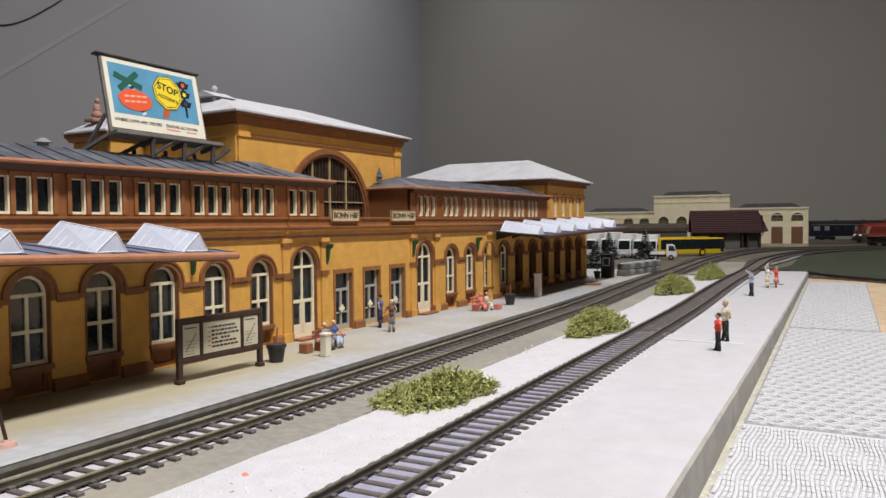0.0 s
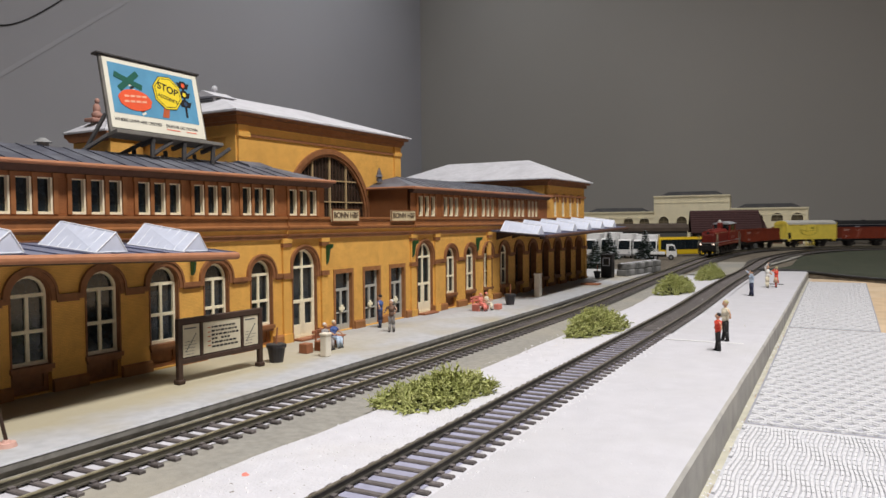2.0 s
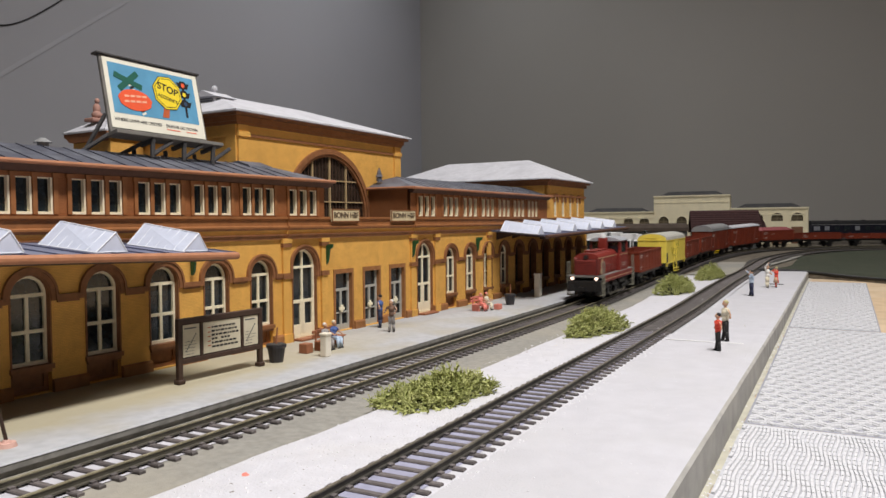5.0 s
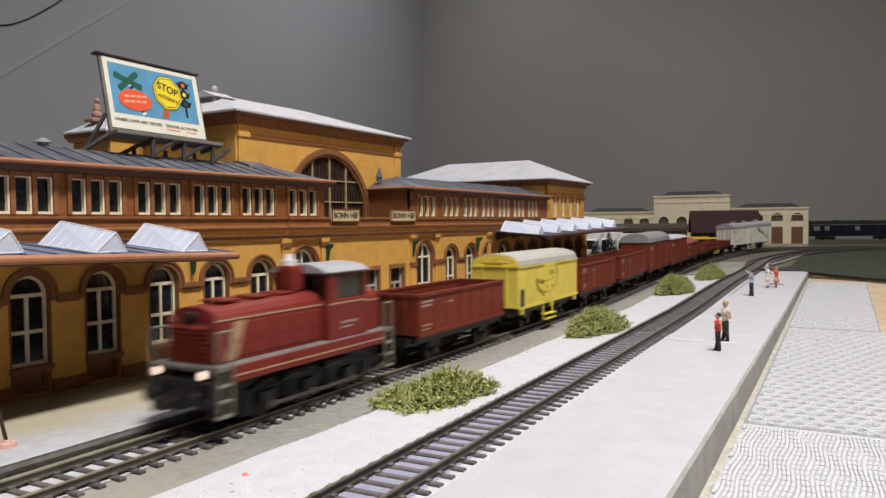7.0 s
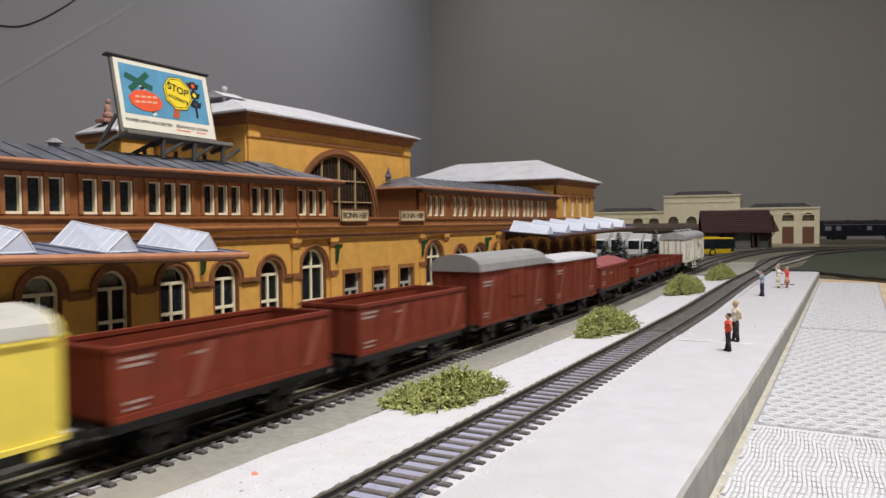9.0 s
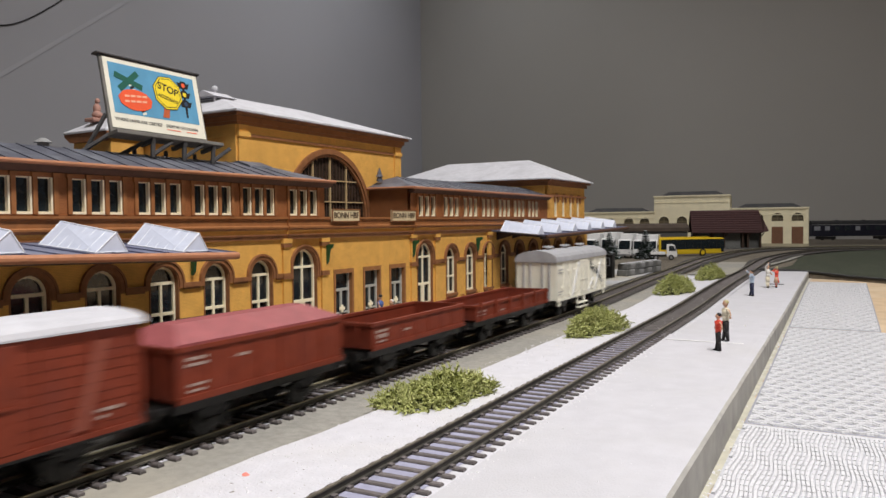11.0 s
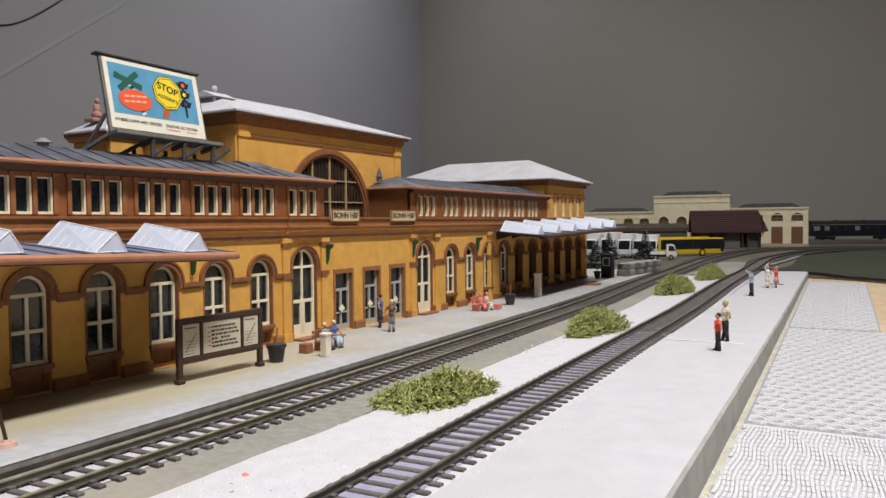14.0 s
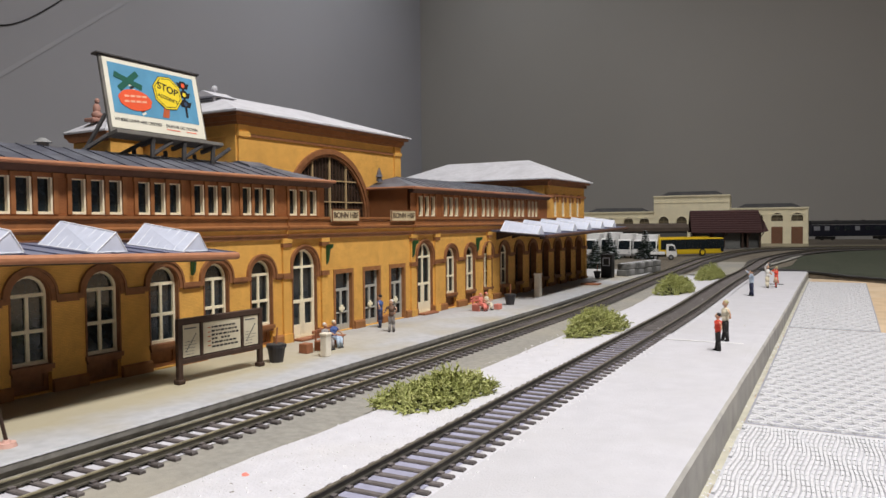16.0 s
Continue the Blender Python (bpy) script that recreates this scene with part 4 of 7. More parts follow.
def canopy(u0, u1, lights, zl, zr, label, gutter):
    """A platform canopy: sloped lead roof, copper front gutter and glazed ridge lights set across it."""
    ob = thing("platform_canopy", label, "canopy", mm(-306, 350, 6, rz=-2.0), group="platform canopies")
    D = 57.0

    def tilt(u):
        return zl + (zr - zl) * (u - u0) / (u1 - u0)

    def zat(u, d):
        return tilt(u) + (1 - d / D) * 4.6

    n = max(2, int((u1 - u0) / 12))
    us = [u0 + (u1 - u0) * i / n for i in range(n + 1)]
    bm = B()
    sheet(bm, [((0.6, u - 350, zat(u, 0)), (D, u - 350, zat(u, D))) for u in us])
    for f in bmesh.ops.extrude_face_region(bm, geom=bm.faces[:])["geom"]:
        if isinstance(f, bmesh.types.BMVert):
            f.co.z -= 1.0
    part("roof_sheet", bm, LEAD, ob)
    bm = B()
    for u in us:
        quad(bm, (0.8, u - 350 - 0.3, zat(u, 0) + 0.05), (0.8, u - 350 + 0.3, zat(u, 0) + 0.05), (D, u - 350 + 0.3, zat(u, D) + 0.05), (D, u - 350 - 0.3, zat(u, D) + 0.05))
        quad(bm, (0.8, u - 350 - 0.3, zat(u, 0) + 0.6), (0.8, u - 350 + 0.3, zat(u, 0) + 0.6), (D, u - 350 + 0.3, zat(u, D) + 0.6), (D, u - 350 - 0.3, zat(u, D) + 0.6))
        for s in (-0.3, 0.3):
            quad(bm, (0.8, u - 350 + s, zat(u, 0)), (D, u - 350 + s, zat(u, D)), (D, u - 350 + s, zat(u, D) + 0.6), (0.8, u - 350 + s, zat(u, 0) + 0.6))
    part("roof_seam", bm, LEAD, ob)
    bm = B()
    rod(bm, (D + 0.8, u0 - 350, tilt(u0) - 1.2), (D + 0.8, u1 - 350, tilt(u1) - 1.2), 1.7, 10)
    part("gutter", bm, gutter, ob)
    # beams and brackets below
    u = u0 + 14
    while u < u1 - 5:
        bm = B()
        prism(bm, [(0.6, tilt(u) - 1), (0.6, tilt(u) + 5.5), (D - 2, tilt(u) - 1.2), (D - 2, tilt(u) - 3.0), (18, tilt(u) - 0.5), (4, tilt(u) - 4), (0.6, tilt(u) - 5)], "y", u - 350 - 0.9, u - 350 + 0.9)
        part("bracket", bm, TIMBER, ob)
        u += 35.4
    bm = B()
    rod(bm, (D - 6, u0 - 350 + 2, tilt(u0) - 2.5), (D - 6, u1 - 350 - 2, tilt(u1) - 2.5), 1.2, 6)
    part("beam", bm, TIMBER, ob)
    for c in lights:
        w, h, a, b = 7.2, 8.4, 13.5, 51.0
        g = lambda s, d: (d, c + s - 350, zat(c, d) + 0.5)
        bm = B()
        tri = [g(-w, b), g(w, b), (b - 0.5, c - 347.4, zat(c, b) + h)]
        trib = [g(-w, a), g(w, a), (a + 0.5, c - 347.4, zat(c, a) + h + 1.8)]
        quad(bm, tri[0], tri[2], trib[2], trib[0])
        quad(bm, tri[1], tri[2], trib[2], trib[1])
        quad(bm, *tri)
        quad(bm, *trib)
        sk = part("skylight", bm, BLUEGLASS, ob, "milky glazed ridge skylight")
        bm = B()
        for p, q in ((tri[0], tri[2]), (tri[2], tri[1]), (tri[0], tri[1]), (trib[0], trib[2]), (trib[2], trib[1]), (tri[2], trib[2]), (tri[0], trib[0]), (tri[1], trib[1])):
            rod(bm, p, q, 0.36, 5)
        for k in range(1, 6):
            f = k / 6
            top = Vector(tri[2]).lerp(Vector(trib[2]), f)
            for j in (0, 1):
                rod(bm, Vector(tri[j]).lerp(Vector(trib[j]), f), top, 0.24, 5)
        part("skylight_frame", bm, SKYBAR, sk)
    return ob


SKYBAR = material("clear_plastic_bar", (0.70, 0.72, 0.78), 0.3, vary=0.05, bump=0)
LEAD = material("lead_canopy_roof", (0.14, 0.15, 0.225), 0.5, vary=0.15, scale=120, stain=(0.24, 0.26, 0.33), stain_scale=40, bump=0.15)
station()
canopy(20, 268, [77, 120, 163, 206, 249], 67.5, 60.5, "slate-blue platform canopy with copper gutter and ridge skylights", GUTTER)
canopy(650, 905, [652 + 44.5 * i for i in range(6)], 61.5, 66.5, "slate-blue far platform canopy with ridge skylights", DARKEAVE)
# ---- the goods train ----
# Each vehicle: origin on the rail tops at its middle, nose towards -y.
TRAIN = []


def wheelset(ob, y, r=5.4, mat_=None):
    me = bpy.data.meshes.get("wheelset_%s" % r)
    if me is None:
        bm = B()
        for s in (-1, 1):
            rod(bm, (s * 7.1, 0, 0), (s * 9.3, 0, 0), r, 20)
            rod(bm, (s * 6.6, 0, 0), (s * 7.1, 0, 0), r + 0.8, 20)
            rod(bm, (s * 9.3, 0, 0), (s * 9.9, 0, 0), 1.2, 8)
        rod(bm, (-7, 0, 0), (7, 0, 0), 0.9, 8)
        me = data_of("wheelset_%s" % r, bm, BLACKM)
    return part("wheelset", me, None, ob, at=mm(0, y, r))


def buffers(ob, half, z=12.8, mat_=None):
    for e in (-1, 1):
        for s in (-1, 1):
            bm = B()
            rod(bm, (s * 10, e * half, z), (s * 10, e * (half + 4.2), z), 1.3, 8)
            rod(bm, (s * 10, e * (half + 4.2), z), (s * 10, e * (half + 5.2), z), 2.7, 12)
            part("buffer", bm, mat_ or BLACKM, ob)
        bm = B()
        box(bm, -1.6, 1.6, e * half, e * (half + 9.5), z - 3.5, z - 1.2)
        box(bm, -2.8, 2.8, e * (half + 7.0), e * (half + 9.5), z - 3.5, z + 0.2)
        part("coupling", bm, BLACKM, ob)


def underframe(ob, L, w=15.0, z0=11.5, base=0.29, frame_mat=None):
    bm = B()
    for s in (-1, 1):
        box(bm, s * (w - 2.2), s * (w - 0.6), -L / 2 + 1, L / 2 - 1, z0, z0 + 3.4)
    box(bm, -w + 2, w - 2, -L / 2 + 0.6, -L / 2 + 3, z0, z0 + 3.4)
    box(bm, -w + 2, w - 2, L / 2 - 3, L / 2 - 0.6, z0, z0 + 3.4)
    box(bm, -w + 3, w - 3, -L / 2 + 3, L / 2 - 3, z0 + 1, z0 + 3)
    part("underframe", bm, frame_mat or BLACKM, ob)
    for y in (-L * base, L * base):
        wheelset(ob, y)
        for s in (-1, 1):
            bm = B()
            x0, x1 = sorted((s * 10.6, s * 12.2))
            prism(bm, [(y - 7.5, z0), (y + 7.5, z0), (y + 2.4, z0 - 6.2), (y - 2.4, z0 - 6.2)], "x", x0, x1)
            bbox(bm, *sorted((s * 11.6, s * 13.6)), y - 2.2, y + 2.2, 3.6, 7.2, 0.5)
            for i in range(4):
                h = 8 - 1.6 * i
                box(bm, *sorted((s * 12.2, s * 13.2)), y - h, y + h, z0 - 1.4 + 0.5 * i - 0.5, z0 - 1.0 + 0.5 * i - 0.2)
            part("axle_guard", bm, BLACKM, ob)
    for s in (-1, 1):
        bm = B()
        box(bm, *sorted((s * 11.5, s * 12.4)), -8, 8, 4.6, 5.4)
        for yy in (-L * base + 8, L * base - 8):
            box(bm, *sorted((s * 9.2, s * 11.0)), yy - 1.2, yy + 1.2, 2.0, 8.5)
        part("brake_rigging", bm, BLACKM, ob)
    buffers(ob, L / 2)


def bars(ob, x, y0, z0, rows, mat_, out=1):
    """Unreadable lettering: small plain bars on a side."""
    bm = B()
    for r, (n, w, h) in enumerate(rows):
        for i in range(n):
            a = y0 + i * (w + 0.9)
            box(bm, x, x + out * 0.16, a, a + w, z0 - r * 2.0, z0 - r * 2.0 + h)
    part("lettering", bm, mat_, ob)


LETTER = plain("faded_lettering", (0.40, 0.32, 0.28))


def open_wagon(L, h, label, mark=True, stripe=True, rib=7, stakes=False, floor_z=17.0):
    ob = thing("goods_wagon", label, "goods wagon", group="goods train")
    underframe(ob, L)
    W, z0, z1 = 16.4, floor_z, floor_z + h
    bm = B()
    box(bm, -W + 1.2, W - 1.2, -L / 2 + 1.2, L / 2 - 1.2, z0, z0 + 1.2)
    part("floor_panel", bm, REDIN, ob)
    for s in (-1, 1):
        bm = B()
        box(bm, *sorted((s * (W - 1.2), s * W)), -L / 2, L / 2, z0 - 0.8, z1)
        part("side_wall", bm, RED, ob)
        bm = B()
        box(bm, *sorted((s * (W - 1.5), s * (W + 0.7))), -L / 2 - 0.3, L / 2 + 0.3, z1 - 0.6, z1 + 0.9)
        box(bm, *sorted((s * W, s * (W + 0.8))), -L / 2, L / 2, z0 - 1.6, z0 + 0.6)
        part("rim", bm, RED, ob)
        for i in range(rib + 1):
            y = -L / 2 + 1.4 + (L - 2.8) * i / rib
            bm = B()
            prism(bm, [(y - 1.1, z0 - 1.0), (y + 1.1, z0 - 1.0), (y + 1.0, z1), (y - 1.0, z1)], "x", *sorted((s * W, s * (W + 0.3))))
            part("rib", bm, RED, ob)
        if h > 14:
            for y0 in (-L * 0.06, L * 0.06):
                bm = B()
                box(bm, *sorted((s * W, s * (W + 0.5))), y0 - 0.4, y0 + 0.4, z0, z1)
                part("door_edge", bm, RED, ob)
        if stripe:
            for a in (-24.0, L / 2 - 18):
                bm = B()
                prism(bm, [(a, z0 + 1), (a + 4.0, z0 + 1), (a + 12.5, z1 - 2), (a + 8.5, z1 - 2)], "x", *sorted((s * (W + 0.82), s * (W + 0.92))))
                part("diagonal_stripe", bm, plain_red, ob)
        bars(ob, s * (W + 0.05), -L / 2 + 4, z1 - 4, [(3, 3.0, 1.1), (2, 4.2, 1.0)], LETTER, s)
        bars(ob, s * (W + 0.05), -L / 2 + 5, z0 + 3.6, [(3, 2.2, 0.9), (2, 3.0, 0.8)], LETTER, s)
        bars(ob, s * (W + 0.05), -L * 0.22, z1 - 6, [(2, 3.6, 1.0)], LETTER, s)
        if stakes:
            for i in range(6):
                y = -L / 2 + 6 + (L - 12) * i / 5
                bm = B()
                bbox(bm, *sorted((s * W, s * (W + 1.6))), y - 0.9, y + 0.9, z0 - 1.5, z1 + 2.2, 0.2, 1)
                part("stake", bm, RED, ob)
    for e in (-1, 1):
        bm = B()
        box(bm, -W + 1.2, W - 1.2, *sorted((e * (L / 2 - 1.2), e * L / 2)), z0 - 0.8, z1)
        part("end_wall", bm, RED, ob)
        bm = B()
        for x in (-8, 0, 8):
            box(bm, x - 0.9, x + 0.9, *sorted((e * L / 2, e * (L / 2 + 0.9))), z0, z1)
        box(bm, -W, W, *sorted((e * (L / 2 - 1.3), e * (L / 2 + 0.6))), z1 - 0.6, z1 + 0.9)
        part("end_rib", bm, RED, ob)
    return ob


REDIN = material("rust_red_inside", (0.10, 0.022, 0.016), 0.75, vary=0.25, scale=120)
plain_red = plain("pale_red_stripe", (0.25, 0.07, 0.045))


def roof_profile(W, z, rise, n=10, over=1.2):
    w = W + over
    return [(-w, z), *[(w * math.sin(math.pi / 2 * (-1 + 2 * i / n)), z + rise * math.cos(math.pi / 2 * (-1 + 2 * i / n)) ** 0.8 + 0.6) for i in range(n + 1)], (w, z)]


def van(L, label, body, roof, side_h=24.5, rise=7.0, vents=0, planks=0, panels=0, step=False, plate=None, under=None, door_c=0.0, banner=None, W=16.2, foot=14.0):
    ob = thing("goods_van", label, "goods van", group="goods train")
    underframe(ob, L, frame_mat=under)
    z0, z1 = foot, foot + side_h
    bm = B()
    bbox(bm, -W, W, -L / 2, L / 2, z0, z1, 0.4, 1)
    flush = banner == "oval"
    prism(bm, [(x * (1.0 if flush else 0.97), z) for x, z in roof_profile(W, z1 - 0.5, rise - (0.2 if flush else 0.6), over=0)], "y", -L / 2, L / 2)
    if flush:
        for e in (-1, 1):
            box(bm, -W - 0.6, W + 0.6, *sorted((e * (L / 2 - 0.2), e * (L / 2 + 0.7))), z1 - 0.5, z1 + 0.4)
            for dx, dz in ((-7, 3.0), (0, 5.2), (7, 3.0)):
                box(bm, dx - 2.2, dx + 2.2, *sorted((e * (L / 2 - 0.2), e * (L / 2 + 0.35))), z1 + dz - 0.4, z1 + dz + 0.3)
    part("body", bm, body, ob)
    bm = B()
    prism(bm, roof_profile(W, z1 + 0.1, rise, over=0.35 if flush else 1.2), "y", -L / 2 + (1.6 if flush else -1.4), L / 2 - (1.6 if flush else -1.4))
    part("roof", bm, roof, ob, smooth=False)
    for i in range(vents):
        y = -L * 0.3 + L * 0.6 * i / max(1, vents - 1)
        bm = B()
        rod(bm, (0, y, z1 + rise), (0, y, z1 + rise + 2.8), 2.2, 10)
        rod(bm, (0, y, z1 + rise + 2.2), (0, y, z1 + rise + 3.6), 4.6, 12, 4.0)
        part("roof_vent", bm, roof, ob)
    for s in (-1, 1):
        # sliding door with rails and handles
        bm = B()
        bbox(bm, *sorted((s * W, s * (W + 0.9))), door_c - 11, door_c + 11, z0 + 0.8, z1 - 0.8, 0.25, 1)
        d = part("door", bm, body, ob)
        bm = B()
        box(bm, *sorted((s * (W + 0.9), s * (W + 1.5))), door_c - 1.0, door_c - 0.2, z0 + 3, z1 - 4)
        box(bm, *sorted((s * (W + 0.9), s * (W + 1.4))), door_c - 9, door_c + 9, z0 + side_h * 0.42, z0 + side_h * 0.42 + 0.7)
        part("latch", bm, body, d)
        bm = B()
        box(bm, *sorted((s * W, s * (W + 0.8))), -L / 2 + 3, L / 2 - 3, z1 - 0.9, z1 - 0.1)
        box(bm, *sorted((s * W, s * (W + 0.8))), -L / 2, L / 2, z0 - 0.8, z0 + 0.7)
        part("door_rail", bm, body, ob)
        for i in range(panels + 1 if panels else 0):
            y = -L / 2 + 0.9 + (L - 1.8) * i / panels
            if abs(y - door_c) < 11:
                continue
            bm = B()
            box(bm, *sorted((s * W, s * (W + 0.7))), y - 0.7, y + 0.7, z0, z1)
            part("rib", bm, body, ob)
        if planks:
            bm = B()
            for i in range(1, planks):
                z = z0 + side_h * i / planks
                box(bm, *sorted((s * W, s * (W + 0.14))), -L / 2, L / 2, z - 0.09, z + 0.09)
            part("plank_line", bm, body, ob)
        if plate is not None:
            bars(ob, s * (W + 0.1), -L / 2 + 5, z1 - 7, [(3, 3.4, 1.3), (2, 4.5, 1.1)], plate, s)
            bars(ob, s * (W + 0.1), -L / 2 + 5, z0 + 6, [(3, 2.4, 0.9), (2, 3.4, 0.9)], plate, s)
            bars(ob, s * (W + 0.1), L / 2 - 18, z0 + 6, [(3, 2.6, 1.0), (2, 2.0, 0.9)], plate, s)
        if body is RED:
            for a in (-L / 2 + 8, L / 2 - 24):
                bm = B()
                prism(bm, [(a, z0 + 2), (a + 3.5, z0 + 2), (a + 11.5, z1 - 3), (a + 8.0, z1 - 3)], "x", *sorted((s * (W + 0.72), s * (W + 0.8))))
                part("diagonal_stripe", bm, plain_red, ob)
        if banner == "oval":
            bm = B()
            t = B()
            for k in range(22):
                a0, a1 = [math.pi * (1.02 + 0.95 * j / 22) for j in (k, k + 1)]
                rod(t, (s * (W + 0.75), -9 + 22 * math.cos(a0), z1 - 10 + 11 * math.sin(a0)), (s * (W + 0.75), -9 + 22 * math.cos(a1), z1 - 10 + 11 * math.sin(a1)), 0.5, 5)
            rod(t, (s * (W + 0.75), -31, z1 - 10), (s * (W + 0.75), -12, z1 - 13.0), 0.5, 5)
            rod(t, (s * (W + 0.75), -12, z1 - 13.0), (s * (W + 0.75), 8, z1 - 11.0), 0.5, 5)
            rod(t, (s * (W + 0.75), 13, z1 - 10), (s * (W + 0.75), 12, z1 - 3.0), 0.5, 5)
            merge(bm, t)
            bbox(bm, *sorted((s * W, s * (W + 1.2))), -6, 4, z1 - 9.0, z1 - 5.0, 0.3, 1)
            part("moulded_emblem", bm, OLIVE, ob, "raised emblem in dull olive")
            # black plate: the shade of an open notch put into its colour
            bm = B()
            box(bm, *sorted((s * (W - 0.5), s * (W + 0.25))), -L / 2 + 3.5, -L / 2 + 10, z0 - 0.9, z0 + 12.5)
            part("side_recess", bm, BLACKM, ob, "black plate drawn as a dark notch near the van's end")
        if banner == "band":
            # dark diagonal band of worn print, and pale diagonal braces
            bm = B()
            for k in range(15):
                yy = 20 + k * 2.3
                zz = z1 - 3.4 - k * 1.0
                box(bm, *sorted((s * (W + 0.1), s * (W + 0.3))), yy, yy + 2.2 - 0.5 * (k % 3), zz - 6.0 + 1.6 * (k % 2), zz + 1.6 - 0.9 * (k % 3))
            part("diagonal_print", bm, GREYPRINT, ob, "dark worn diagonal lettering band")
            for a, b, zt in ((-31, -13, z1 - 1.5), (31, 51, z1 - 3), (11, 27, z0 + 12)):
                bm = B()
                prism(bm, [(a, z0 + 1), (a + 4, z0 + 1), (b + 4, zt), (b, zt)], "x", *sorted((s * W, s * (W + 0.6))))
                part("brace", bm, WHITEPAINT, ob)
            for y in range(-56, 60, 16):
                for zz in (z0 + 3, z0 + 9, z1 - 8):
                    bm = B()
                    bbox(bm, *sorted((s * W, s * (W + 1.2))), y, y + 3.2, zz, zz + 1.3, 0.2, 1)
                    part("hinge", bm, body, ob)
        if step:
            for sy in (-L / 2 + 4, 0, L / 2 - 9):
                bm = B()
                box(bm, *sorted((s * (W - 1.5), s * (W + 0.4))), sy, sy + 5, z0 - 4.5, z0 - 0.5)
                part("side_bracket", bm, body, ob)
            bm = B()
            for zz in (3.8, 7.4):
                box(bm, *sorted((s * (W - 0.5), s * (W + 2.6))), -17, 5, zz, zz + 0.9)
            for yy in (-16, 3):
                box(bm, *sorted((s * (W - 0.6), s * (W + 0.4))), yy, yy + 1, 3.8, z0)
            part("step", bm, body, ob)
    for e in (-1, 1):
        bm = B()
        for x in (-10.5, -5, 5, 10.5) if panels else (-9, 9):
            box(bm, x - 0.7, x + 0.7, *sorted((e * L / 2, e * (L / 2 + 0.9))), z0, z1)
        box(bm, -W, W, *sorted((e * L / 2, e * (L / 2 + 1.0))), z1 - 0.5, z1 + 0.6)
        box(bm, -6, 6, *sorted((e * L / 2, e * (L / 2 + 0.8))), z1 + 2.6, z1 + 3.6)
        part("end_rib", bm, body if not panels or body is not IVORY else GREYPRINT2, ob)
    return ob


OLIVE = plain("olive_emblem", (0.42, 0.36, 0.05))
GREYPRINT = plain("grey_print", (0.10, 0.105, 0.11))
GREYPRINT2 = plain("pale_grey_ribs", (0.40, 0.39, 0.40))


def covered_wagon(L):
    """An open wagon under a ridged red cover, lamp glare put into its pink."""
    ob = open_wagon(L, 16.4, "rust-red goods wagon under a ridged red cover, lamp glare in its colour", stripe=False)
    bm = B()
    prism(bm, [(-16.2, 34.0), (16.2, 34.0), (16.2, 35.2), (4, 40.5), (-4, 40.5), (-16.2, 35.2)], "y", -L / 2 + 0.5, L / 2 - 0.5)
    for v in bm.verts:
        if v.co.z > 39:
            v.co.y -= math.copysign(9.0, v.co.y)
    part("ridged_cover", bm, PINK, ob, "red ridged cover with lamp glare in its colour")
    return ob


